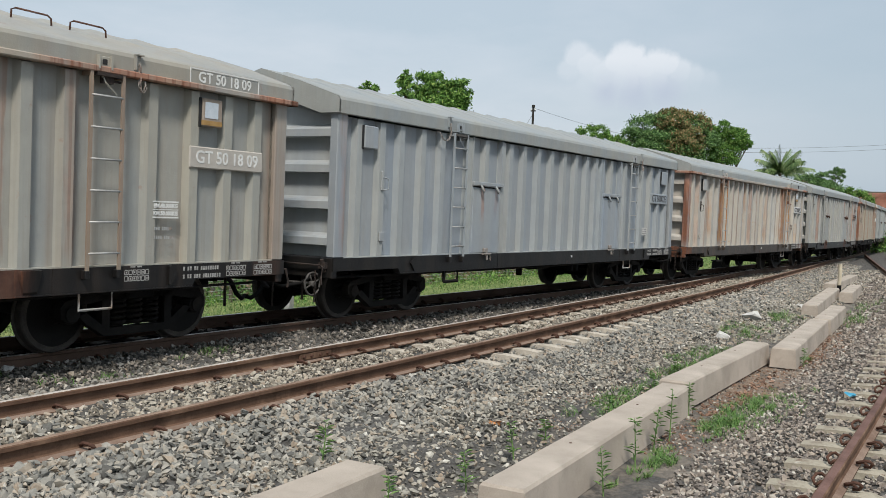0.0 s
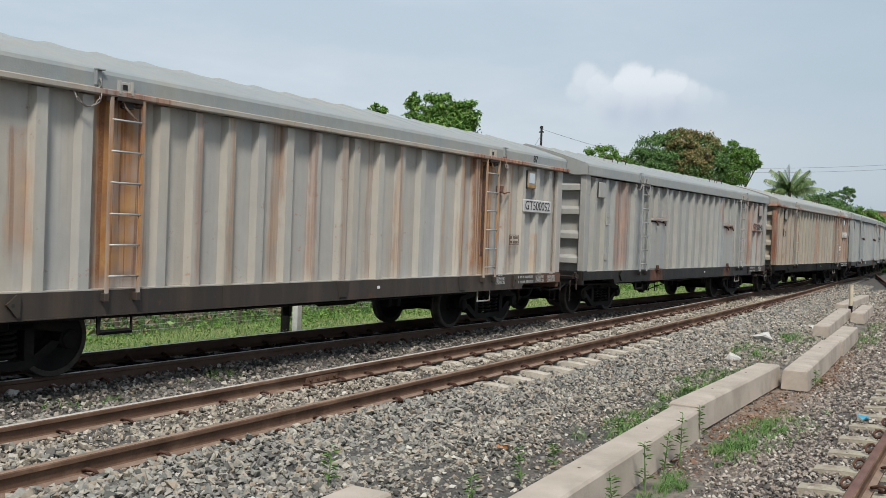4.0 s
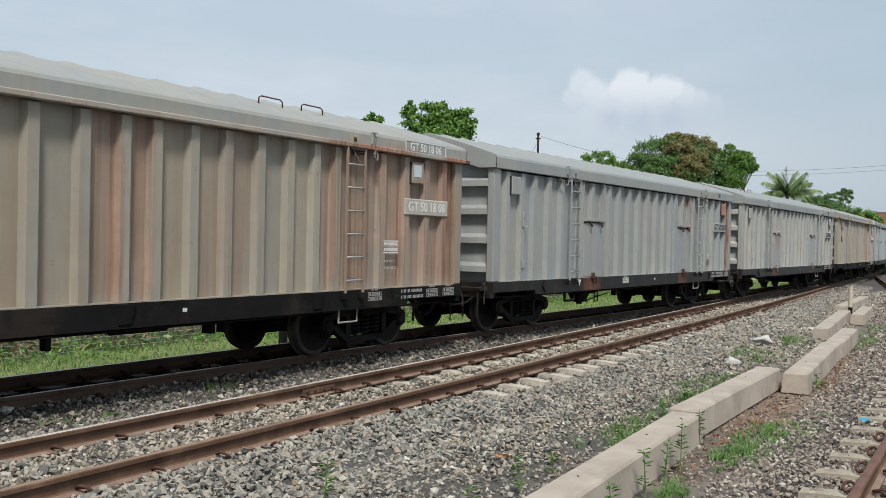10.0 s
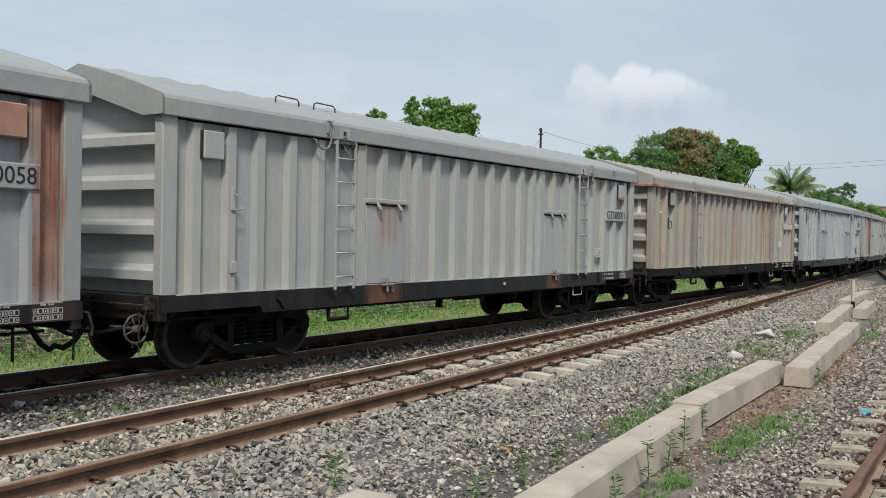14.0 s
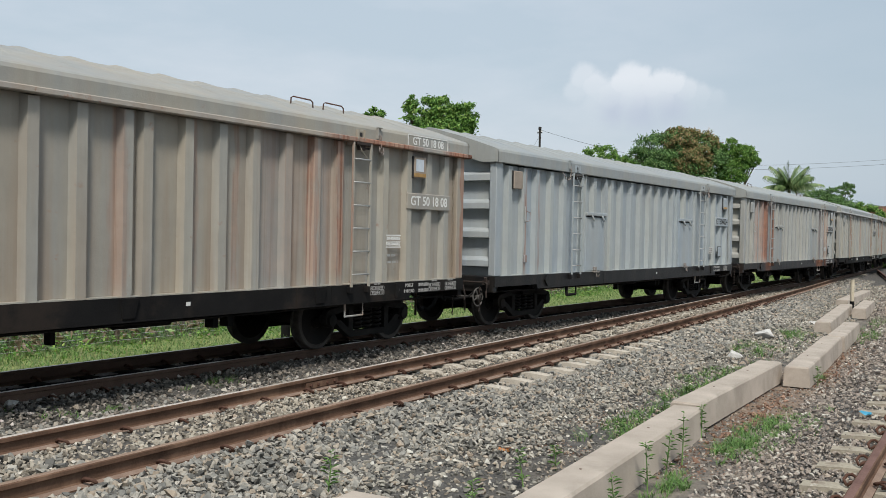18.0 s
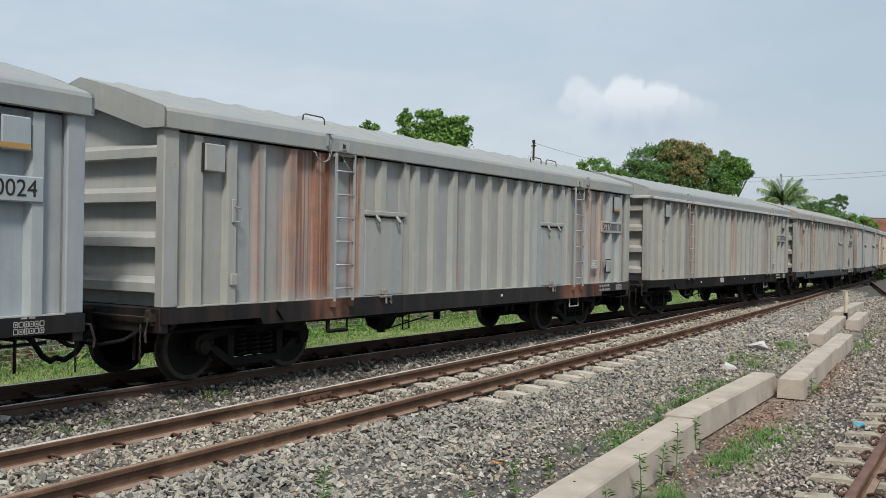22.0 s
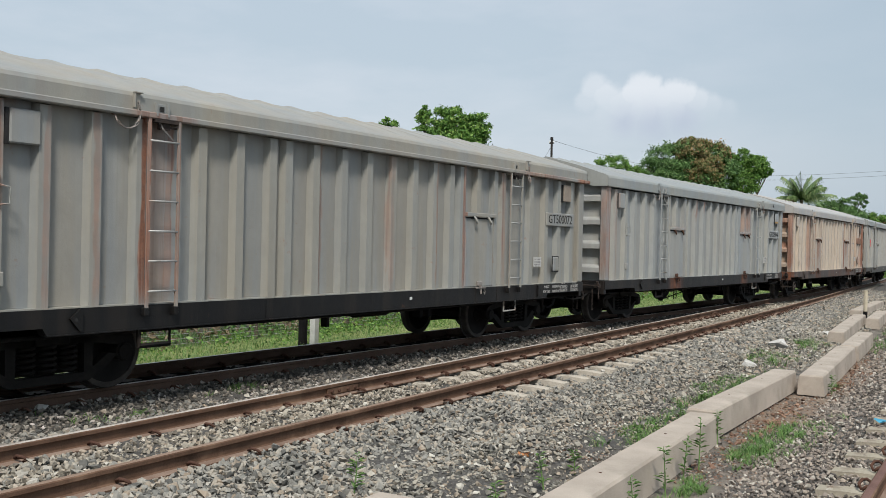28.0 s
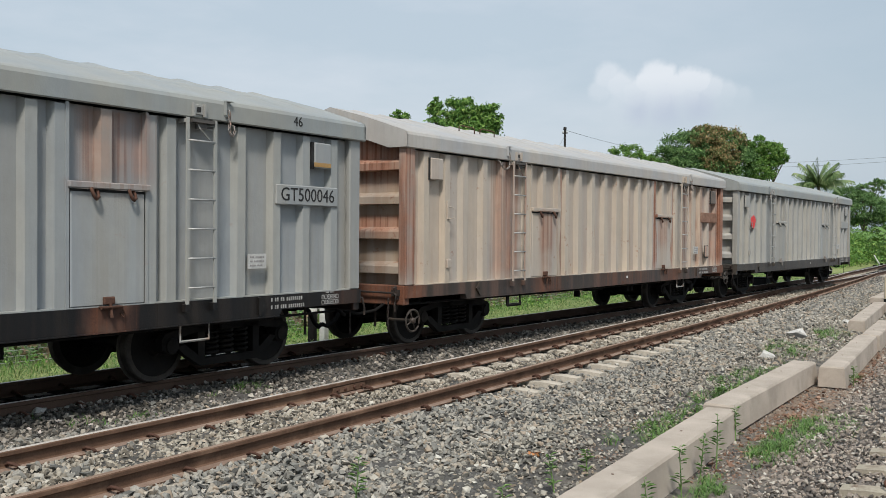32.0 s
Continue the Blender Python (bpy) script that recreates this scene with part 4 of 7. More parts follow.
def cell_grid(x, z, y):
    """A stencilled inspection grid: two rows of six cells with a heading bar."""
    b = Build()
    for j in range(2):
        for i in range(6):
            x0, z0 = x + i * 0.052, z + j * 0.062
            b.box(x0, x0 + 0.040, y - 0.002, y, z0, z0 + 0.008).box(x0, x0 + 0.040, y - 0.002, y, z0 + 0.044, z0 + 0.052)
            b.box(x0 - 0.004, x0 + 0.003, y - 0.002, y, z0 + 0.006, z0 + 0.046).box(x0 + 0.037, x0 + 0.044, y - 0.002, y, z0 + 0.006, z0 + 0.046)
            if (i * 5 + j * 3) % 4:
                b.box(x0 + 0.013, x0 + 0.026, y - 0.002, y, z0 + 0.016, z0 + 0.036)
    b.box(x + 0.07, x + 0.13, y - 0.002, y, z + 0.135, z + 0.150).box(x + 0.15, x + 0.21, y - 0.002, y, z + 0.135, z + 0.150)
    return b


def sill_shape(sd):
    """The side sill: deep between the bogies' outer ends, shallower at the wagon's ends."""
    h = LB / 2 + 0.01
    poly = [(-h, SILL_LOW + 0.065), (-4.84, SILL_LOW + 0.065), (-4.80, SILL_LOW), (4.80, SILL_LOW), (4.84, SILL_LOW + 0.065), (h, SILL_LOW + 0.065), (h, SILL - 0.004), (-h, SILL - 0.004)]
    return Build().prism(poly, sd * (HALF + 0.012), sd * (HALF - 0.10), "y").box(-4.80, 4.80, *sorted((sd * (HALF + 0.02), sd * (HALF - 0.10))), SILL_LOW - 0.012, SILL_LOW - 0.001)


def lever_shape(end):
    """Uncoupling rod along the end sill with a bent handle, a hanging chain and an air cock."""
    x = end * (LB / 2 + 0.03)
    b = Build().tube([(x, -0.25, 0.80), (x + end * 0.04, -0.70, 0.80), (x + end * 0.04, -1.18, 0.80), (x + end * 0.10, -1.26, 0.78), (x + end * 0.14, -1.27, 0.64), (x + end * 0.13, -1.27, 0.56)], 0.014, 6)
    b.tube([(x, -1.20, 0.72), (x + end * 0.05, -1.20, 0.88)], 0.03, 6).box(*sorted((x - end * 0.02, x + end * 0.05)), -1.24, -1.14, 0.76, 0.84)
    for q in range(9):
        zc = 0.70 - q * 0.044
        b.tube([(x + end * 0.06 + 0.014 * math.cos(u * math.tau / 8) * (1 if q % 2 else 0.3), -1.10 + 0.014 * math.cos(u * math.tau / 8) * (0.3 if q % 2 else 1), zc + 0.028 * math.sin(u * math.tau / 8)) for u in range(9)], 0.006, 4, False)
    b.tube([(x - end * 0.25, -0.62, 0.66), (x - end * 0.25, -0.62, 0.30)], 0.018, 6)
    return b


def bogie_frame(cx, sd):
    """Cast side frame: arched top chord, dropped bottom chord, openings at the springs."""
    y0, y1 = sd * 0.80, sd * 0.90
    b = Build()
    outer = [(-1.07, 0.50), (-0.95, 0.56), (-0.45, 0.62), (0.45, 0.62), (0.95, 0.56), (1.07, 0.50), (1.07, 0.36), (0.66, 0.34), (0.42, 0.15), (-0.42, 0.15), (-0.66, 0.34), (-1.07, 0.36)]
    hole = [(-0.36, 0.52), (0.36, 0.52), (0.36, 0.22), (-0.36, 0.22)]
    tri = [(-0.83, 0.46), (-0.46, 0.53), (-0.46, 0.27)]
    strips = [([(-0.94, 0.36), (-0.95, 0.47), (-0.90, 0.53), (-0.83, 0.46), (-0.70, 0.36)]), ([(-0.90, 0.53), (-0.45, 0.62), (-0.45, 0.52), (-0.83, 0.46)]),
              ([(-0.45, 0.62), (0.45, 0.62), (0.45, 0.52), (-0.45, 0.52)]), ([(-0.46, 0.53), (-0.36, 0.52), (-0.36, 0.22), (-0.46, 0.24)]),
              ([(-0.74, 0.38), (-0.64, 0.40), (-0.40, 0.23), (-0.42, 0.15), (-0.66, 0.30)]), ([(-0.42, 0.15), (-0.40, 0.23), (0.0, 0.23), (0.0, 0.15)])]
    for s in strips:
        b.prism([(cx + x, z) for x, z in s], y0, y1, "y")
        b.prism([(cx - x, z) for x, z in s], y0, y1, "y")
    return b


def spring_shape(cx, sd):
    b = Build()
    for dx in (-0.22, 0.0, 0.22):
        turns = [(cx + dx + 0.075 * math.cos(t * 0.9), sd * 0.84 + 0.075 * math.sin(t * 0.9), 0.24 + 0.27 * t / 34) for t in range(35)]
        b.tube(turns, 0.017, 5)
    return b


def wheel_disc(sd):
    """A dished wheel disc with its hub; the axle is the y axis."""
    p = [(0.0, 0.0), (0.0, 0.085), (-0.03, 0.11), (-0.018, 0.20), (-0.010, 0.326), (-0.128, 0.326), (-0.10, 0.27), (-0.09, 0.12), (-0.16, 0.10), (-0.16, 0.07)]
    return Build().lathe([(sd * (0.665 + y), r) for y, r in p], 30)


def wheel_tyre(sd):
    """The worn tyre round a wheel disc, with tread and flange."""
    p = [(-0.012, 0.322), (0.0, 0.325), (0.0, WHEEL_R - 0.012), (-0.015, WHEEL_R), (-0.095, WHEEL_R + 0.004), (-0.10, WHEEL_R + 0.027), (-0.128, WHEEL_R + 0.02), (-0.13, 0.322)]
    return Build().lathe([(sd * (0.665 + y), r) for y, r in p], 36)


def handwheel():
    b = Build()
    ring = [(0.145 * math.cos(t * math.tau / 20), 0, 0.145 * math.sin(t * math.tau / 20)) for t in range(21)]
    b.tube(ring, 0.014, 6, False)
    for k in range(4):
        a = k * math.tau / 4 + 0.4
        b.tube([(0, 0, 0), (0.138 * math.cos(a), 0, 0.138 * math.sin(a))], 0.010, 5)
    b.lathe([(-0.02, 0.0), (-0.03, 0.04), (0.03, 0.04), (0.05, 0.02), (0.40, 0.02)], 10)
    return b


def end_wall_shape(end):
    x = end * (LB / 2 - 0.15)
    b = Build()
    b.prism([(-1.27, SILL), (1.27, SILL), (1.27, EAVE + 0.10), (0.0, EAVE + 0.45), (-1.27, EAVE + 0.10)], x, x - end * 0.05, "x")
    return b


def end_rib_shape(end, z):
    x0, x1 = end * (LB / 2 - 0.152), end * (LB / 2 - 0.025)
    return Build().prism([(x0, z - 0.085), (x1, z - 0.075), (x1, z + 0.02), (x1 - end * 0.02, z + 0.045), (x0, z + 0.085)], -1.18, 1.18, "y")


def coupler_shape(end):
    x = end * LB / 2
    b = Build()
    b.box(min(x - end * 0.3, x + end * 0.22), max(x - end * 0.3, x + end * 0.22), -0.07, 0.07, 0.60, 0.76, 0.02)
    b.hull([(x + end * dx, dy, dz) for dx, dy in ((0.16, -0.15), (0.30, -0.17), (0.43, -0.09), (0.44, 0.04), (0.34, 0.16), (0.16, 0.15)) for dz in (0.56, 0.80)])
    b.box(min(x, x + end * 0.05), max(x, x + end * 0.05), -0.26, 0.26, 0.56, 0.86, 0.02)
    return b


def hose_shape(end):
    x = end * (LB / 2 + 0.05)
    return Build().tube([(x, -0.32, 0.66), (x + end * 0.12, -0.34, 0.56), (x + end * 0.24, -0.33, 0.40), (x + end * 0.36, -0.30, 0.33), (x + end * 0.44, -0.28, 0.36)], 0.030, 7).tube([(x - end * 0.05, -0.95, 0.64), (x + end * 0.10, -0.92, 0.56), (x + end * 0.30, -0.80, 0.52), (x + end * 0.44, -0.60, 0.56)], 0.022, 6)


def wagon(spec):
    """One bogie van with all its parts. spec: a dict of what sets it apart."""
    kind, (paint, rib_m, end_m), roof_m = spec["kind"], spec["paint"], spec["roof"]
    sill_m = spec.get("sill", M_BLACK)
    w = thing("goods_wagon", spec["label"], "goods wagon", "wagons of the goods train")
    ribs = spec.get("ribs", RIBS_B if kind == "b" else RIBS_A)
    # walls
    part("side_wall", cached("side_wall:near", lambda: Build().box(-LB / 2 + 0.02, LB / 2 - 0.02, -HALF + 0.085, -HALF + 0.12, SILL - 0.02, EAVE - 0.022)), paint, w)
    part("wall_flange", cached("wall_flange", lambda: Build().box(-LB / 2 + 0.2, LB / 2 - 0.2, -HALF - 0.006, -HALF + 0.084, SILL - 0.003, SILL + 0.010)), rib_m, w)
    far = Build()
    far.box(-LB / 2 + 0.02, LB / 2 - 0.02, HALF - 0.10, HALF - 0.06, SILL - 0.02, EAVE + 0.05)
    for x in RIBS_A:
        far.box(x - 0.06, x + 0.06, HALF - 0.07, HALF, SILL, EAVE)
    part("side_wall", cached("side_wall:far", lambda: far), paint, w)
    for e in (-1, 1):
        part("end_wall", cached("end_wall:%d" % e, lambda: end_wall_shape(e)), end_m, w)
        for z in (1.13, 1.60, 2.07, 2.53):
            part("end_rib", cached("end_rib:%d_%.2f" % (e, z), lambda: end_rib_shape(e, z)), end_m, w)
        for sd in (-1, 1):
            part("corner_post", cached("corner_post:%d%d" % (e, sd), lambda: Build().box(*sorted((e * (LB / 2 - 0.20), e * LB / 2)), *sorted((sd * HALF, sd * (HALF - 0.13))), SILL, EAVE + 0.02, 0.012)), paint, w)
        part("end_sill", cached("end_sill:%d" % e, lambda: Build().box(*sorted((e * (LB / 2 - 0.10), e * (LB / 2 + 0.015))), -HALF + 0.012, HALF - 0.012, SILL_LOW - 0.03, SILL, 0.012)), sill_m, w)
        part("coupler", cached("coupler:%d" % e, lambda: coupler_shape(e)), M_BLACK, w, "black knuckle coupler")
        part("brake_hose", cached("brake_hose:%d" % e, lambda: hose_shape(e), True), M_BLACK, w, "hanging black rubber hose")
        part("uncoupling_lever", cached("uncoupling_lever:%d" % e, lambda: lever_shape(e)), M_SOOTY_RUST, w, "sooty rusty uncoupling rod with a short chain")
    hatches = [i for i in (0, 1) if kind == "a" and i not in spec.get("shut", ())]
    ribs = ribs if kind == "b" else ribs + tuple(x for i, x in ((0, -2.48), (1, 2.54)) if i not in hatches)
    for x in ribs:
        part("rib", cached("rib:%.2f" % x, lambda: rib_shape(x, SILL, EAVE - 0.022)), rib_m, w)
    # roof with fascia, end plates and grab loops
    roof = part("roof", cached("roof", roof_shape), roof_m, w)
    for e in (-1, 1):
        part("gable", cached("gable:%d" % e, lambda: gable_shape(e)), roof_m, roof)
    if spec.get("lip"):
        part("eave_lip", cached("eave_lip", lambda: Build().box(-LB / 2 - 0.09, LB / 2 + 0.09, -HALF - 0.085, -HALF + 0.02, EAVE - 0.03, EAVE + 0.03, 0.01)), spec["lip"], w, "projecting lip below the roof edge")
        for e in (-1, 1):
            part("eave_lip", cached("eave_lip_end:%d" % e, lambda: Build().box(*sorted((e * (LB / 2 - 0.06), e * (LB / 2 + 0.095))), -HALF - 0.085, -1.0, EAVE - 0.03, EAVE + 0.03, 0.01)), spec["lip"], w)
            part("eave_lip", cached("eave_lip_slope:%d" % e, lambda: Build().prism([(-1.03, EAVE - 0.03), (-1.03, EAVE + 0.03), (0.0, EAVE + 0.36), (1.03, EAVE + 0.03), (1.03, EAVE - 0.03), (0.0, EAVE + 0.30)], *sorted((e * (LB / 2 + 0.03), e * (LB / 2 + 0.09))), "x")), spec["lip"], w)
    for gx0 in spec.get("loops", (-3.83, -3.10)):
        part("grab_loop", cached("grab_loop:%.2f" % gx0, lambda: Build().tube([(gx0, -0.55, 3.15), (gx0 + 0.01, -0.55, 3.29), (gx0 + 0.05, -0.55, 3.31), (gx0 + 0.40, -0.55, 3.305), (gx0 + 0.44, -0.55, 3.28), (gx0 + 0.45, -0.55, 3.15)], 0.010, 5), True), M_CLIP, roof, "thin bent bar on the roof")
    # side sills with brackets
    part("side_sill", cached("side_sill:near", lambda: sill_shape(-1)), sill_m, w, "dark steel side sill")
    part("side_sill", cached("side_sill:far", lambda: sill_shape(1)), M_BLACK, w)
    for bx, e in ((-4.50, -1), (4.50, 1)):
        part("jack_bracket", cached("jack_bracket:%.2f" % bx, lambda: Build().prism([(bx - e * 0.05, SILL_LOW + 0.03), (bx - e * 0.05, SILL - 0.02), (bx - e * 0.02, SILL - 0.012), (bx + e * 0.08, (SILL + SILL_LOW) / 2 + 0.02), (bx - e * 0.02, SILL_LOW + 0.022)], -HALF - 0.040, -HALF - 0.013, "y")), sill_m, w, "triangular lifting bracket")
        part("bracket_hole", cached("bracket_hole:%.2f" % bx, lambda: Build().prism([(bx + e * 0.02 + 0.018 * math.cos(t * math.tau / 8), (SILL + SILL_LOW) / 2 + 0.01 + 0.018 * math.sin(t * math.tau / 8)) for t in range(8)], -HALF - 0.042, -HALF - 0.0405, "y")), M_INK, w)
    for px in (-2.05, 2.45, 3.10):
        part("sill_joint", cached("sill_joint:%.2f" % px, lambda: Build().box(px - 0.012, px + 0.012, -HALF - 0.016, -HALF - 0.0125, SILL_LOW + 0.004, SILL - 0.008)), sill_m, w, "welded butt strip on the sill")
    for gx1 in (-0.01, 2.86) if kind == "b" else ():
        part("sill_gusset", cached("sill_gusset:%.2f" % gx1, lambda: Build().hull([(gx1 + a, -HALF - b, c) for a, b, c in ((-0.12, 0.013, SILL - 0.01), (0.12, 0.013, SILL - 0.01), (-0.10, 0.05, SILL - 0.012), (0.10, 0.05, SILL - 0.012), (-0.07, 0.030, SILL_LOW + 0.03), (0.07, 0.030, SILL_LOW + 0.03), (-0.07, 0.013, SILL_LOW + 0.01), (0.07, 0.013, SILL_LOW + 0.01))])), sill_m, w, "wedge gusset on the sill")
    part("floor", cached("floor", lambda: Build().box(-LB / 2 + 0.1, LB / 2 - 0.1, -1.20, 1.20, 0.80, 0.86)), M_BLACK, w)
    part("centre_sill", cached("centre_sill", lambda: Build().box(-LB / 2 + 0.1, LB / 2 - 0.1, -0.22, 0.22, 0.50, 0.80)), M_BLACK, w)
    # ladders
    for lx in spec.get("ladders", LADDERS):
        lad = part("ladder", cached("ladder:%.2f" % lx, lambda: Build().box(lx - 0.20, lx - 0.165, -HALF - 0.075, -HALF - 0.055, SILL - 0.03, EAVE - 0.02).box(lx + 0.165, lx + 0.20, -HALF - 0.075, -HALF - 0.055, SILL - 0.03, EAVE - 0.02)
                   .box(lx - 0.20, lx - 0.165, -HALF - 0.056, -HALF + 0.05, EAVE - 0.07, EAVE - 0.03).box(lx + 0.165, lx + 0.20, -HALF - 0.056, -HALF + 0.05, EAVE - 0.07, EAVE - 0.03)
                   ), spec.get("ladder", rib_m), w)
        for q in (-0.182, 0.182):
            part("ladder_foot", cached("ladder_foot:%.3f" % (lx + q), lambda: Build().box(lx + q - 0.028, lx + q + 0.028, -HALF - 0.078, -HALF - 0.012, SILL - 0.11, SILL - 0.028, 0.006)), sill_m, lad)
        for k in range(6):
            z = 1.03 + k * 0.295
            part("rung", cached("rung:%.2f_%d" % (lx, k), lambda: Build().tube([(lx - 0.18, -HALF - 0.068, z), (lx + 0.18, -HALF - 0.068, z)], 0.011, 6), True), M_STEEL, lad)
        part("stirrup", cached("stirrup:%.2f" % lx, lambda: Build().tube([(lx - 0.19, -HALF + 0.03, SILL_LOW + 0.02), (lx - 0.19, -HALF + 0.03, 0.49), (lx + 0.19, -HALF + 0.03, 0.49), (lx + 0.19, -HALF + 0.03, SILL_LOW + 0.02)], 0.028 if lx < 0 else 0.014, 4)), M_BLACK if lx < 0 else M_STEEL, w, "square stirrup step")
        cx = lx + (-0.33 if lx < 0 else 0.36)
        part("roof_clamp", cached("roof_clamp:%.2f" % lx, lambda: Build().box(lx - 0.10, lx + 0.02, -HALF - 0.066, -HALF - 0.048, EAVE + 0.02, EAVE + 0.12, 0.004).box(lx - 0.12, lx - 0.10, -HALF - 0.09, -HALF - 0.048, EAVE + 0.0, EAVE + 0.13).box(lx + 0.02, lx + 0.04, -HALF - 0.09, -HALF - 0.048, EAVE + 0.0, EAVE + 0.13).box(lx - 0.12, lx + 0.12, -HALF - 0.07, -HALF + 0.0, EAVE - 0.06, EAVE - 0.025, 0.006).tube([(lx - 0.05, -HALF - 0.05, EAVE - 0.06), (lx - 0.02, -HALF - 0.06, EAVE - 0.12), (lx + 0.12, -HALF - 0.05, EAVE - 0.22)], 0.010, 5)), spec.get("latch", paint), w)
        part("clamp_catch", cached("clamp_catch:%.2f" % lx, lambda: Build().hull([(lx + a, -HALF - b, EAVE - c) for a in (-0.13, 0.16) for b in (0.02, 0.085) for c in (0.028, 0.062)]).hull([(lx + a, -HALF - b, EAVE - c) for a in (-0.05, 0.07) for b in (0.015, 0.06) for c in (0.06, 0.125)]).box(lx + 0.06, lx + 0.19, -HALF - 0.05, -HALF - 0.02, EAVE - 0.105, EAVE - 0.085)), M_SOOTY_RUST if kind == "b" or spec.get("lip") else M_BRAKE, w, "dark iron catch below the eave")
        part("clamp_slot", cached("clamp_slot:%.2f" % lx, lambda: Build().box(lx - 0.065, lx - 0.015, -HALF - 0.071, -HALF - 0.067, EAVE + 0.045, EAVE + 0.095)), M_INK, w, "dark square slot")
        chain, way = Build(), (-1 if lx < 0 else 0.35)
        hang = [(cx, EAVE + 0.10), (cx + 0.008, EAVE + 0.04), (cx + 0.012, EAVE - 0.02), (cx + 0.004, EAVE - 0.08), (cx + 0.03 * way, EAVE - 0.125), (cx + 0.085 * way, EAVE - 0.155), (cx + 0.145 * way, EAVE - 0.160), (cx + 0.20 * way, EAVE - 0.135), (cx + 0.24 * way, EAVE - 0.095)]
        for q, ((px, pz), (qx, qz)) in enumerate(zip(hang, hang[1:])):
            mx, mz, dx, dz = (px + qx) / 2, (pz + qz) / 2, (qx - px) * 0.62, (qz - pz) * 0.62
            wide_ = 0.015
            chain.tube([(mx + dx * math.cos(u * math.tau / 8) + (wide_ * math.sin(u * math.tau / 8) if q % 2 else 0), -HALF - 0.078 + (0 if q % 2 else wide_ * math.sin(u * math.tau / 8)), mz + dz * math.cos(u * math.tau / 8)) for u in range(9)], 0.0065, 4, False)
        chain.tube([(hang[-1][0], -HALF - 0.075, hang[-1][1] - 0.01), (hang[-1][0] + 0.01 * way, -HALF - 0.06, EAVE - 0.05), (hang[-1][0] + 0.01 * way, -HALF - 0.0, EAVE - 0.03)], 0.008, 5)
        part("chain_bracket", cached("chain_bracket:%.2f" % lx, lambda: Build().box(cx - 0.035, cx + 0.035, -HALF - 0.062, -HALF - 0.05, EAVE + 0.03, EAVE + 0.19, 0.004).box(cx - 0.045, cx - 0.035, -HALF - 0.085, -HALF - 0.05, EAVE + 0.05, EAVE + 0.19).box(cx - 0.05, cx + 0.05, -HALF - 0.09, -HALF - 0.05, EAVE + 0.19, EAVE + 0.20)), spec.get("latch", roof_m), w)
        part("clamp_chain", cached("clamp_chain:%.2f" % lx, lambda: chain), spec.get("latch", M_CHAIN), w, "short hanging chain with a hook")
    # lower hatches with hinges, a ledge and a latch
    for i in hatches:
        h0, h1 = HATCHES[i]
        part("hatch_seal", cached("hatch_seal:%d" % i, lambda: Build().box(h0 - 0.004, h1 + 0.004, -HALF + 0.004, -HALF + 0.05, SILL, 1.97)), M_INK, w, "dark gap round the hatch")
        door = part("hatch", cached("hatch:%d" % i, lambda: Build().box(h0 + 0.014, h1 - 0.014, -HALF - 0.012, -HALF + 0.03, SILL + 0.012, 1.945, 0.008)), paint, w, "flat steel hatch door")
        part("ledge", cached("ledge:%d" % i, lambda: Build().box(h0 - 0.02, h1 + 0.03, -HALF - 0.05, -HALF + 0.01, 1.975, 2.035, 0.008)), paint, door)
        part("frame_bar", cached("frame_bar:%d" % i, lambda: Build().box(h0 - 0.035, h0 + 0.0, -HALF - 0.01, -HALF + 0.09, SILL, EAVE - 0.022).box(h1, h1 + 0.035, -HALF - 0.01, -HALF + 0.09, SILL, EAVE - 0.022)), paint, door)
        mid = (h0 + h1) / 2
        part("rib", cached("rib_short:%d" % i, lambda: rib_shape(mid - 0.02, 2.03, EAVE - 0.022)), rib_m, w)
        for hx in (h0 + 0.24, h1 - 0.18):
            part("hinge", cached("hinge:%.2f" % hx, lambda: Build().tube([(hx - 0.03, -HALF - 0.03, 1.985), (hx - 0.045, -HALF - 0.065, 1.955), (hx - 0.03, -HALF - 0.075, 1.905), (hx + 0.0, -HALF - 0.07, 1.88), (hx + 0.03, -HALF - 0.06, 1.90), (hx + 0.042, -HALF - 0.03, 1.94), (hx + 0.035, -HALF - 0.01, 1.97)], 0.017, 6), True), spec.get("hinge", rib_m), door, "hooked hinge")
        part("latch", cached("latch:%d" % i, lambda: Build().box(mid - 0.07, mid + 0.05, -HALF - 0.045, -HALF - 0.01, SILL + 0.02, SILL + 0.09, 0.008).box(mid - 0.11, mid + 0.11, -HALF - 0.075, -HALF - 0.012, SILL - 0.012, SILL + 0.006, 0.004).tube([(mid + 0.13, -HALF - 0.03, SILL - 0.02), (mid + 0.16, -HALF - 0.035, SILL - 0.07), (mid + 0.14, -HALF - 0.04, SILL - 0.11), (mid + 0.11, -HALF - 0.035, SILL - 0.07)], 0.010, 5).tube([(mid - 0.11, -HALF - 0.05, SILL - 0.01), (mid + 0.12, -HALF - 0.05, SILL - 0.015)], 0.014, 5).tube([(mid - 0.01, -HALF - 0.05, SILL + 0.03), (mid, -HALF - 0.06, SILL - 0.10)], 0.016, 5)), spec.get("hinge", M_CHAIN), door, "worn steel latch")
    # side door rods and the small square covers at both ends
    part("door_latch", cached("door_latch", lambda: Build().box(-5.31, -5.26, -HALF - 0.02, -HALF, 1.80, 2.06, 0.006).tube([(-5.28, -HALF - 0.02, 1.98), (-5.19, -HALF - 0.045, 1.96), (-5.19, -HALF - 0.045, 1.82), (-5.27, -HALF - 0.02, 1.81)], 0.010, 5)), M_SOOTY_RUST if kind == "b" else rib_m, w)
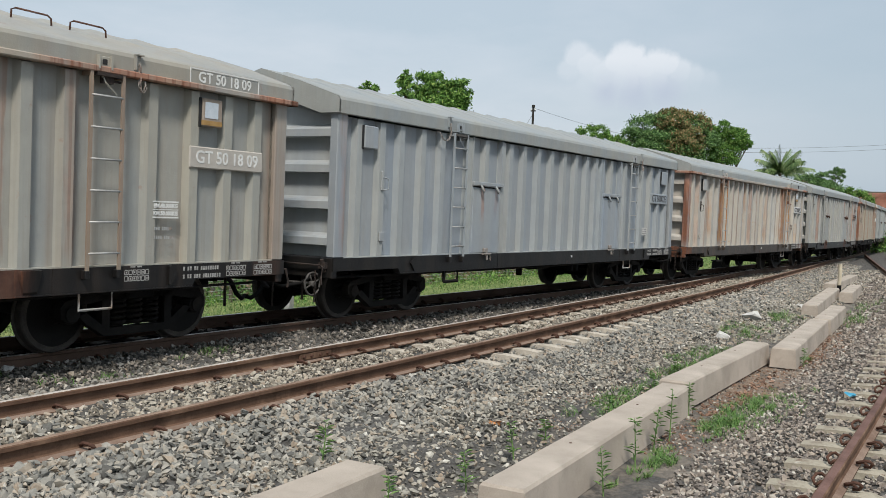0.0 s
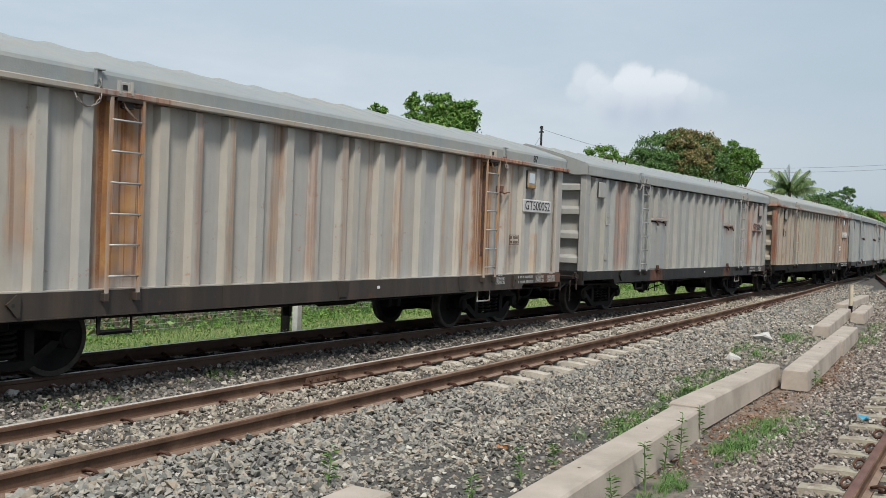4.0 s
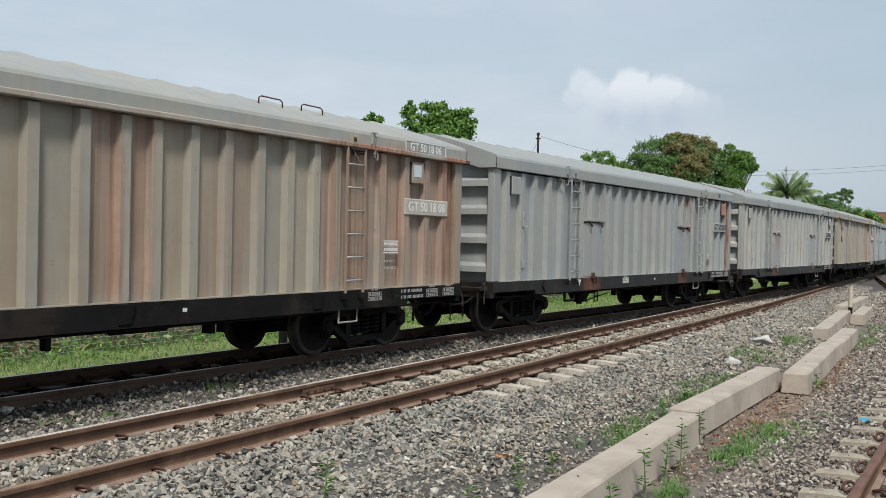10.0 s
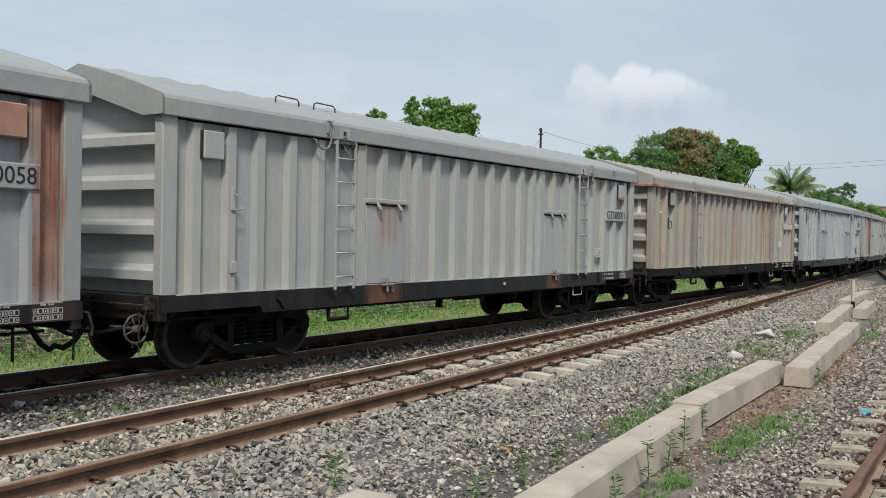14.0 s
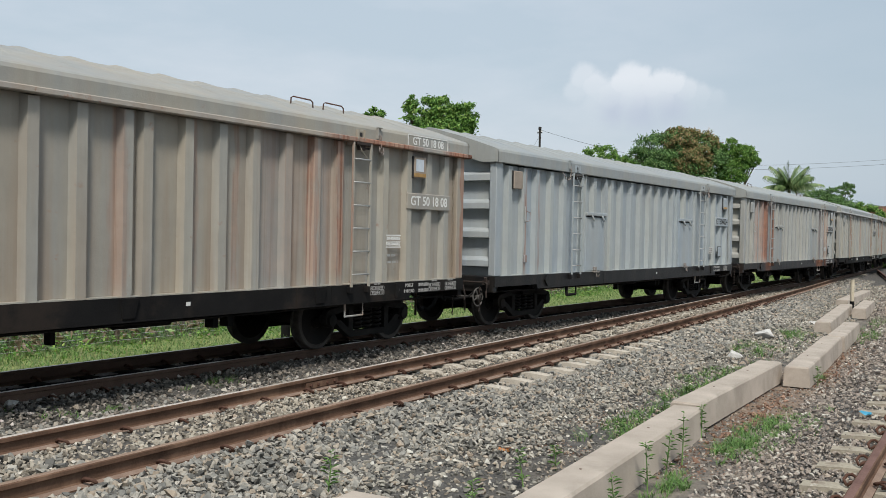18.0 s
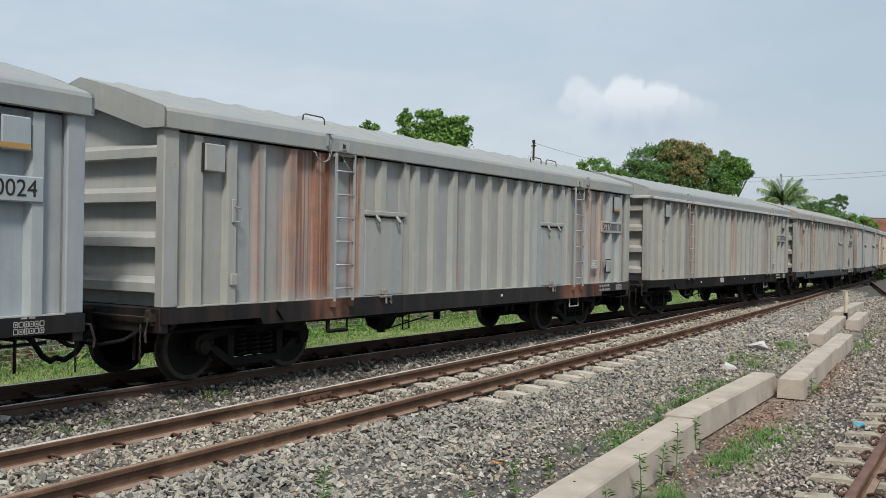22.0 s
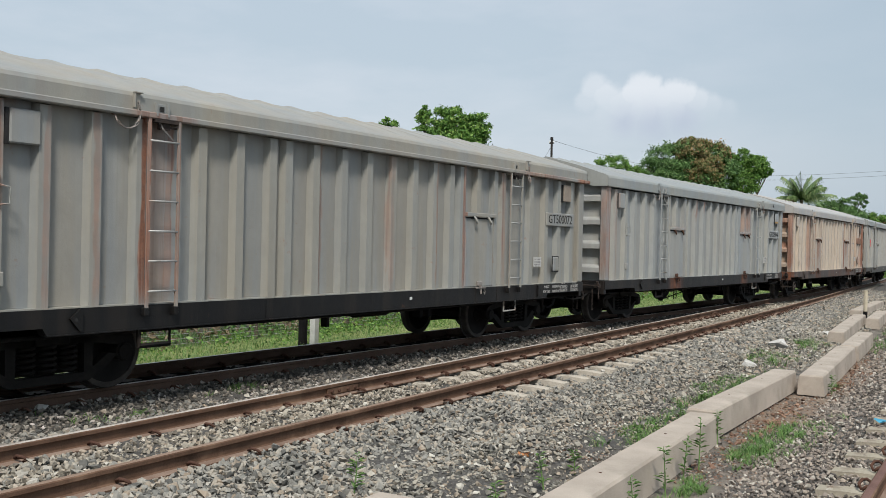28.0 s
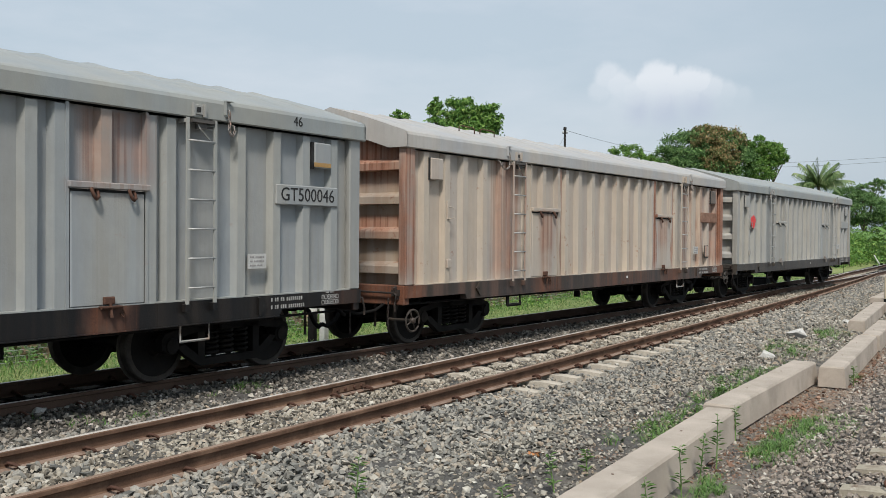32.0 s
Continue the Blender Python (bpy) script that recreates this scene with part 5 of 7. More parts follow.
    part("door_hasp", cached("door_hasp", lambda: Build().box(-5.32, -5.22, -HALF - 0.025, -HALF, 1.11, 1.24, 0.008)), paint, w)
    for i, (bx, bz) in enumerate(((spec.get("cover_x", -5.59 if ribs[0] > -5.8 else -5.06), 2.49), (5.50 if kind == "a" else 4.99, 2.50))):
        cov = part("cover_plate", cached("cover_plate:%d_%.2f" % (i, bx), lambda: Build().box(bx - 0.13, bx + 0.16, -HALF - 0.03, -HALF + 0.02, bz - 0.15, bz + 0.15, 0.012)), spec.get("cover%d" % i, paint), w)
        part("cover_gap", cached("cover_gap:%d_%.2f" % (i, bx), lambda: Build().box(bx - 0.165, bx - 0.131, -HALF - 0.012, -HALF + 0.02, bz - 0.16, bz + 0.15)), M_INK, cov, "dark gap beside the cover")
        if i and spec.get("amber"):
            part("label_strip", cached("label_strip:%.2f" % bx, lambda: Build().box(bx - 0.15, bx + 0.15, -HALF - 0.034, -HALF - 0.031, bz - 0.135, bz - 0.085)), M_AMBER, cov, "amber strip with dark print")
        if i and kind == "b":
            part("label_card", cached("label_card:%.2f" % bx, lambda: Build().box(bx - 0.10, bx + 0.09, -HALF - 0.034, -HALF - 0.031, bz - 0.06, bz + 0.11)), spec["card"], cov, "pale card with print")
    # number board and notices
    x0, x1 = (4.73, 5.80) if kind == "a" else (4.70, 5.82)
    bz0, bz1 = 1.905, 2.135
    if spec.get("hook"):
        x0, x1, bz0, bz1 = 4.735, 5.775, 1.945, 2.165
    board = part("number_board", cached("number_board:%s%.2f" % (kind, bz0), lambda: Build().box(x0, x1, -HALF - 0.02, -HALF + 0.005, bz0, bz1, 0.012)), spec.get("board", paint), w)
    ink = spec.get("ink", M_INK if kind == "a" else M_WHITE)
    if spec.get("number"):
        plain = kind == "a" or spec.get("hook")
        num = side_text("number", spec["number"], 0.215 if plain else 0.185, (x0 + x1) / 2, -HALF - 0.022, (bz0 + bz1) / 2, ink, board, not plain)
        if spec.get("hook"):
            turn_digit(num.data, 0.215)
    if spec.get("roof_number"):
        n = spec["roof_number"]
        framed = len(n) > 4
        side_text("roof_number", n, 0.155, 5.16 if framed else 5.05, -HALF - 0.052, EAVE + 0.10, ink, w, kind == "b")
        if framed:
            part("number_frame", cached("number_frame", lambda: Build().box(4.64, 5.68, -HALF - 0.057, -HALF - 0.051, EAVE + 0.178, EAVE + 0.190).box(4.64, 5.68, -HALF - 0.057, -HALF - 0.051, EAVE + 0.012, EAVE + 0.024).box(4.64, 4.652, -HALF - 0.057, -HALF - 0.051, EAVE + 0.024, EAVE + 0.178).box(5.668, 5.68, -HALF - 0.057, -HALF - 0.051, EAVE + 0.024, EAVE + 0.178)), M_WHITE, w)
    if kind == "a" and spec.get("notice", 1):
        nx = 4.33
        part("notice", cached("notice:a", lambda: Build().box(nx - 0.02, nx + 0.26, -HALF - 0.006, -HALF - 0.001, 1.20, 1.36)), M_PLATE, w, "small dull white notice plate with black bars")
        part("notice_print", cached("notice_print:a", lambda: bars(((3, 6), (2, 7), (4, 4)), nx + 0.012, 1.315, 0.045, 0.022, 0.018, -HALF - 0.007)), M_FADED, w)
    elif spec.get("hook"):
        part("notice", Build().box(4.318, 4.637, -HALF - 0.006, -HALF - 0.001, 1.545, 1.555).box(4.318, 4.637, -HALF - 0.006, -HALF - 0.001, 1.385, 1.395).box(4.318, 4.328, -HALF - 0.006, -HALF - 0.001, 1.395, 1.545).box(4.627, 4.637, -HALF - 0.006, -HALF - 0.001, 1.395, 1.545), M_NOTICE, w, "dark brown painted frame")
        part("notice_print", bars(((2, 5), (2, 5)), 4.345, 1.485, 0.075, 0.034, 0.046, -HALF - 0.004), M_NOTICE, w)
        part("wall_hook", Build().tube([(3.82, -HALF - 0.03, 2.275), (3.90, -HALF - 0.05, 2.235), (4.0, -HALF - 0.055, 2.215), (4.10, -HALF - 0.05, 2.235), (4.20, -HALF - 0.03, 2.245)], 0.013, 6).box(3.965, 4.045, -HALF - 0.015, -HALF + 0.085, 2.22, 2.34, 0.008), M_HOOK, w, "rusty steel hook")
        rng = random.Random(31)
        zs = [EAVE - 0.12 - k * 0.085 for k in range(18)]
        edge = [(3.535 + rng.uniform(-0.02, 0.012), z + rng.uniform(-0.02, 0.02)) for z in zs] + [(3.585 + rng.uniform(-0.02, 0.022), z + rng.uniform(-0.02, 0.02)) for z in reversed(zs)]
        part("tar_streak", Build().prism(edge, -HALF + 0.0815, -HALF + 0.0838, "y"), M_NOTICE, w, "black tarry streak down the wall")
    elif kind == "b":
        part("notice", cached("notice:b", lambda: Build().box(4.24, 4.58, -HALF - 0.006, -HALF - 0.001, 1.53, 1.545).box(4.24, 4.58, -HALF - 0.006, -HALF - 0.001, 1.37, 1.385).box(4.24, 4.58, -HALF - 0.006, -HALF - 0.001, 1.453, 1.461)), M_WHITE, w)
        side_text("notice_print", "BM.48.000KG", 0.056, 4.41, -HALF - 0.004, 1.495, M_WHITE, w, True)
        side_text("notice_print", "KM.50.000KG", 0.056, 4.41, -HALF - 0.004, 1.418, M_WHITE, w, True)
        part("faded_print", cached("faded_print", lambda: bars(((3, 5), (4, 5)), 4.26, 1.25, 0.09, 0.028, 0.032, -HALF - 0.004)), M_STEEL, w)
    words, gx0 = spec.get("stencil", ()), 4.66
    y_s = -HALF - 0.0135
    for k, word in enumerate(words):
        side_text("sill_word", word, 0.062, gx0 + 0.14, y_s, 0.843 - k * 0.082, M_STENCIL, w, True)
    for k, word in enumerate(spec.get("dates", ())):
        side_text("sill_word", word, 0.058, gx0 + 0.50, y_s, 0.843 - k * 0.082, M_STENCIL, w, True)
    if not spec.get("dates"):
        part("sill_print", cached("sill_print:%s%d" % (kind, len(words)), lambda: bars(((8,), (8,)) if words else ((1, 2, 2, 8), (1, 2, 3, 8)), gx0 + 0.36 if words else gx0, 0.825, 0.082, 0.034, 0.042, y_s)), M_STENCIL, w, "worn white stencilled data, too small to read")
    grids = (5.30, 5.74) if kind == "b" or words else (5.52,)
    for gx in grids + ((3.90,) if kind == "b" else ()):
        part("inspection_grid", cached("inspection_grid:%.2f" % gx, lambda: cell_grid(gx, 0.745, y_s)), M_STENCIL, w, "worn white stencilled inspection grid")
    for rx in spec.get("reflectors", (0.75,)):
        part("reflector", cached("reflector:%.2f" % rx, lambda: Build().box(rx - 0.028, rx + 0.028, -HALF - 0.018, -HALF - 0.013, 0.775, 0.815)), M_WHITE, w, "small white reflector")
    if kind == "b" and spec.get("mark"):
        for name, fx in (("painted_mark", -5.62),):
            part(name, cached("painted_mark", lambda: Build().box(fx - 0.16, fx + 0.16, -HALF + 0.078, -HALF + 0.084, 2.42, 2.46).box(fx - 0.16, fx + 0.16, -HALF + 0.078, -HALF + 0.084, 2.15, 2.19).box(fx - 0.03, fx + 0.03, -HALF + 0.078, -HALF + 0.084, 2.19, 2.42)), M_WHITE, w, "white painted beam-shaped mark")
        ex = -(LB / 2 - 0.138)
        part("painted_mark", cached("painted_mark:end", lambda: Build().box(ex - 0.012, ex - 0.008, -1.14, -0.78, 2.46, 2.50).box(ex - 0.012, ex - 0.008, -1.14, -0.78, 2.00, 2.04).box(ex - 0.012, ex - 0.008, -1.00, -0.92, 2.04, 2.46)), M_WHITE, w)
    if spec.get("end_number"):
        ob = part("end_number", number_text(spec["end_number"], 0.11), M_INK, w)
        ob.matrix_local = pose(-(LB / 2 - 0.02), 0.05, spec.get("end_z", 1.60), 90, 0, -90)
    if spec.get("red_dot"):
        part("painted_dot", Build().prism([(-4.98 + 0.20 * math.cos(t) * (1 + 0.1 * math.sin(3 * t)), 1.98 + 0.165 * math.sin(t) * (1 + 0.08 * math.cos(5 * t))) for t in [k * math.tau / 20 for k in range(20)]], -HALF - 0.006, -HALF - 0.001, "y"), M_SIGNAL_RED, w, "round spot of red paint")
    if spec.get("vent"):
        part("flap_gap", cached("flap_gap", lambda: Build().box(5.000, 5.240, -HALF - 0.010, -HALF, 1.100, 1.380)), M_INK, w, "dark gap round the flap")
        part("drain_flap", cached("drain_flap", lambda: Build().box(5.02, 5.22, -HALF - 0.02, -HALF, 1.12, 1.36, 0.01)), paint, w)
    if spec.get("mid_grid"):
        part("inspection_grid", cached("inspection_grid:mid", lambda: cell_grid(spec["mid_grid"], 0.745, y_s)), M_WHITE, w, "white stencilled inspection grid")
    if spec.get("splash"):
        rng = random.Random(5)
        for k in range(9):
            fx, fz, fl = -0.62 + rng.gauss(0, 0.06), 1.75 - k * 0.075, rng.uniform(0.01, 0.05)
            part("paint_drip", Build().box(fx, fx + rng.uniform(0.006, 0.014), -HALF + 0.0815, -HALF + 0.0838, fz - fl, fz), M_WHITE, w)
    if spec.get("splash"):
        sx = spec["splash"]
        part("paint_splash", Build().prism([(sx - 0.05, 0.86), (sx + 0.05, 0.88), (sx + 0.06, 0.84), (sx + 0.02, 0.82), (sx + 0.025, 0.77), (sx + 0.005, 0.76), (sx - 0.005, 0.82), (sx - 0.04, 0.835)], -HALF - 0.0845, -HALF - 0.080, "y"), M_WHITE, w, "dripped splash of white paint")
    # brake gear
    if spec.get("brake_at"):
        part("handwheel", cached("handwheel", handwheel, True), spec.get("brake_paint", M_BRAKE), w, "spoked brake handwheel", at=spec["brake_at"])
    part("air_tank", cached("air_tank", lambda: Build().tube([(0.35, -0.62, 0.62), (0.39, -0.62, 0.62), (1.10, -0.62, 0.62), (1.14, -0.62, 0.62)], [0.04, 0.12, 0.12, 0.04], 14), True), M_BLACK, w)
    part("brake_rigging", cached("brake_rigging", lambda: Build().tube([(-2.9, -0.95, 0.62), (2.9, -0.95, 0.61)], 0.022, 6).box(-0.62, -0.57, -1.0, -0.9, 0.46, 0.70).box(1.38, 1.46, -1.05, -0.92, 0.48, 0.70).box(1.60, 1.68, -1.05, -0.92, 0.48, 0.70)), M_BLACK, w)
    if spec.get("hopper"):
        part("drain_hopper", Build().hull([(x, y, z) for x in (-1.92, -1.22) for y in (-0.9, -0.3) for z in (0.58, 0.68)] + [(x, y, 0.52) for x in (-1.85, -1.30) for y in (-0.8, -0.4)]).hull([(x, y, z) for x, y, z in ((-1.78, -0.75, 0.54), (-1.36, -0.75, 0.54), (-1.78, -0.45, 0.54), (-1.36, -0.45, 0.54), (-1.75, -0.7, 0.40), (-1.40, -0.7, 0.40), (-1.75, -0.5, 0.40), (-1.40, -0.5, 0.40), (-1.66, -0.65, 0.34), (-1.46, -0.65, 0.34), (-1.66, -0.55, 0.34), (-1.46, -0.55, 0.34))]).tube([(-1.56, -0.6, 0.35), (-1.56, -0.6, 0.30)], 0.06, 8).tube([(-1.50, -0.6, 0.33), (-0.62, -0.8, 0.50)], 0.012, 5).tube([(-1.84, -0.85, 0.58), (-1.84, -0.85, 0.38), (-1.72, -0.85, 0.37), (-1.70, -0.85, 0.46)], 0.012, 5).tube([(-1.36, -0.85, 0.60), (-1.36, -0.85, 0.34), (-1.20, -0.85, 0.36), (-1.20, -0.85, 0.60)], 0.012, 5).tube([(-1.34, -0.85, 0.46), (-1.21, -0.85, 0.47)], 0.012, 5), M_BLACK, w, "black drain hopper hanging below the floor")
    part("pipe", cached("pipe", lambda: Build().tube([(-6.0, -1.12, 0.63), (-2.0, -1.12, 0.61), (2.0, -1.12, 0.61), (6.0, -1.12, 0.63)], 0.017, 6)), M_BLACK, w)
    # bogies and wheelsets
    for cx in (-BOGIE, BOGIE):
        for sd in (-1, 1):
            fr = part("bogie_frame", cached("bogie_frame:%.1f%d" % (cx, sd), lambda: bogie_frame(cx, sd)), M_WHEEL, w)
            part("coil_spring", cached("coil_spring:%.1f%d" % (cx, sd), lambda: spring_shape(cx, sd), True), M_WHEEL, fr)
            for ax in (-AXLE, AXLE):
                part("axle_box", cached("axle_box:%.2f%d" % (cx + ax, sd), lambda: Build().lathe([(sd * 0.78, 0.0), (sd * 0.78, 0.10), (sd * 0.90, 0.10), (sd * 0.91, 0.085), (sd * 0.93, 0.08), (sd * 0.935, 0.0)], 14, (cx + ax, 0, 0.40))), M_WHEEL, fr)
        part("bolster", cached("bolster:%.1f" % cx, lambda: Build().box(cx - 0.18, cx + 0.18, -0.95, 0.95, 0.52, 0.62, 0.02).box(cx - 0.34, cx + 0.34, -0.74, 0.74, 0.22, 0.58, 0.03)), M_BLACK, w)
        for ax in (-AXLE, AXLE):
            ws = part("wheelset", cached("wheelset", lambda: Build().lathe([(-0.80, 0.0), (-0.80, 0.065), (0.80, 0.065), (0.80, 0.0)], 12), True), M_WHEEL, w, at=(cx + ax, 0, WHEEL_R))
            WHEELSETS.append(ws)
            for sd in (-1, 1):
                part("wheel", cached("wheel:%d" % sd, lambda: wheel_disc(sd), False), M_WHEEL, ws)
                part("tyre", cached("tyre:%d" % sd, lambda: wheel_tyre(sd), False), M_TREAD, ws, "dusty worn wheel tyre")
    return w


WHEELSETS = []
BLUE, TAN, PINK = (0.350, 0.362, 0.355), (0.375, 0.365, 0.325), (0.465, 0.44, 0.40)
DUST, BROWN = (0.29, 0.27, 0.225), (0.26, 0.17, 0.11)
M_ROOF = wagon_paint("dusty_roof_paint", (0.315, 0.33, 0.318), (0.34, 0.31, 0.26), 0.35, rust=0.05)
M_ROOF_TAN = wagon_paint("stained_roof_paint", (0.325, 0.318, 0.285), (0.30, 0.24, 0.19), 0.5, rust=0.2)
M_ROOF_PALE = wagon_paint("pale_dusty_roof_paint", (0.45, 0.435, 0.41), (0.36, 0.27, 0.21), 0.3, (), 0.12)
M_LADDER = wagon_paint("plain_ladder_paint", (0.36, 0.365, 0.35), DUST, 0.3, (), 0.12)
M_SILL_RED = wagon_paint("rust_red_sill", (0.011, 0.0107, 0.011), (0.05, 0.032, 0.025), 0.4, ((3.5, 0.55, 1.0, 0.5, 0.9), (-3.6, 0.35, 1.0, 0.5, 0.7), (4.6, 0.3, 1.0, 0.5, 0.6)), 0.15, tone=0.6)
M_LIP = wagon_paint("rusty_lip", (0.40, 0.36, 0.31), BROWN, 0.5, ((-6.0, 0.8, 3.0, 2.0, 0.9), (3.9, 1.0, 3.0, 2.0, 0.9), (6.2, 0.6, 3.0, 2.0, 1.0), (-3.3, 0.5, 3.0, 2.0, 0.8)), 0.5)
M_LIP_WORN = wagon_paint("worn_lip", (0.33, 0.32, 0.29), (0.26, 0.19, 0.145), 0.45, ((4.6, 0.9, 3.0, 2.0, 0.45), (6.2, 0.4, 3.0, 2.0, 0.9), (-3.6, 0.4, 3.0, 2.0, 0.6)), 0.25)
M_ROOF_EDGED = wagon_paint("rust_edged_roof_paint", (0.335, 0.340, 0.315), (0.32, 0.28, 0.23), 0.4, ((-6.25, 0.30, 2.86, 2.78, 0.9), (-3.7, 0.45, 2.84, 2.78, 0.7), (4.6, 0.5, 2.86, 2.78, 0.5)), 0.08)
M_LADDER_RUST = wagon_paint("rusty_ladder_paint", (0.30, 0.255, 0.205), BROWN, 0.6, ((-3.6, 0.5, 2.8, 0.9, 0.3), (3.55, 0.5, 2.8, 0.9, 0.2)), 0.35)
M_SILL_RUST = wagon_paint("rusty_black_sill", (0.011, 0.0107, 0.011), (0.04, 0.030, 0.024), 0.35, ((-2.5, 0.40, 1.0, 0.5, 0.7), (2.55, 0.30, 1.0, 0.5, 0.5), (5.95, 0.25, 1.0, 0.5, 0.12)), 0.12, tone=0.55)
M_SILL_DARK = wagon_paint("scraped_black_sill", (0.010, 0.010, 0.0105), (0.035, 0.028, 0.023), 0.3, (), 0.08)
M_SILL_WORN = wagon_paint("worn_brown_sill", (0.05, 0.042, 0.036), (0.10, 0.07, 0.052), 0.4, ((-6.1, 0.30, 1.0, 0.5, 0.9), (5.9, 0.5, 1.0, 0.5, 0.6)), 0.3, tone=0.42)
M_SILL_ROSE = wagon_paint("rose_rusted_sill", (0.052, 0.043, 0.038), (0.14, 0.085, 0.065), 0.6, ((-6.1, 0.30, 1.0, 0.5, 0.9), (-2.4, 0.5, 1.0, 0.5, 0.6), (0.6, 1.3, 1.0, 0.5, 0.35), (3.0, 0.5, 1.0, 0.5, 0.6), (5.9, 0.5, 1.0, 0.5, 0.7)), 0.4, tone=0.5)
M_SILL_GREY = wagon_paint("dusty_grey_sill", (0.055, 0.050, 0.045), (0.085, 0.070, 0.056), 0.5, (), 0.1, tone=0.6)
M_WHITE_LIP = wagon_paint("pale_lip", (0.50, 0.50, 0.48), DUST, 0.4, (), 0.1)
M_NOTICE = grainy("brown_print", (0.06, 0.035, 0.028), (0.13, 0.08, 0.06), 25.0, bump_size=0)
M_BOARD_WHITE = grainy("white_board", (0.46, 0.46, 0.45), (0.54, 0.54, 0.53), 4.0, bump_size=0)
M_HOOK = grainy("dark_rust", (0.09, 0.045, 0.032), (0.19, 0.10, 0.07), 9.0)
M_BOARD_TAN = grainy("pale_board", (0.40, 0.37, 0.33), (0.48, 0.45, 0.40), 4.0, bump_size=0)
M_FADED = grainy("faded_print", (0.20, 0.19, 0.19), (0.34, 0.33, 0.32), 30.0, bump_size=0)
M_SOOTY_RUST = grainy("sooty_rust", (0.012, 0.010, 0.009), (0.05, 0.034, 0.027), 12.0, 0.9)
M_RUST_BOARD = grainy("rusted_board", (0.16, 0.08, 0.05), (0.30, 0.17, 0.115), 7.0)
M_BRAKE = grainy("dull_brake_iron", (0.045, 0.042, 0.038), (0.10, 0.092, 0.084), 9.0, 0.7)
M_CARD = grainy("bluish_card", (0.45, 0.52, 0.58), (0.62, 0.66, 0.70), 6.0, bump_size=0)
M_COVER_DARK = grainy("worn_dark_cover", (0.10, 0.085, 0.075), (0.19, 0.16, 0.14), 6.0)
M_COVER_TAN = grainy("brown_worn_cover", (0.25, 0.205, 0.165), (0.34, 0.285, 0.235), 5.0)
M_COVER_RED = grainy("primer_red_cover", (0.30, 0.155, 0.11), (0.41, 0.235, 0.175), 6.0)


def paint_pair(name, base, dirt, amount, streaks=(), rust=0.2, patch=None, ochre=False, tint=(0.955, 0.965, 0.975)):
    """Paints for one wagon: dirtier panels tinted bluish with some shade in the colour, paler ribs, and lightened ends.
    """
    # panels against ribs: part dirt, part shade and light put into the two colours
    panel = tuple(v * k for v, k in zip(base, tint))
    rib_base = tuple(min(1, v * k) for v, k in zip(base, (0.995, 0.995, 0.975)))
    # ends ten percent lighter: skylight missing between the wagons, put into the paint
    return wagon_paint(name, panel, dirt, amount, streaks, rust, patch, ochre), wagon_paint(name + "_ribs", rib_base, dirt, amount * 0.6, streaks, rust, patch, ochre), wagon_paint(name + "_ends", tuple(v * 1.10 for v in base), dirt, amount * 0.9, (), rust * (1.3 if rust > 0.3 else 0.6))


def grey_paint(name, base, streaks, rust=0.15, amount=0.4, patch=None, tint=(0.965, 0.97, 0.975)):
    return paint_pair(name, base, DUST, amount, streaks, rust, patch, tint=tint)


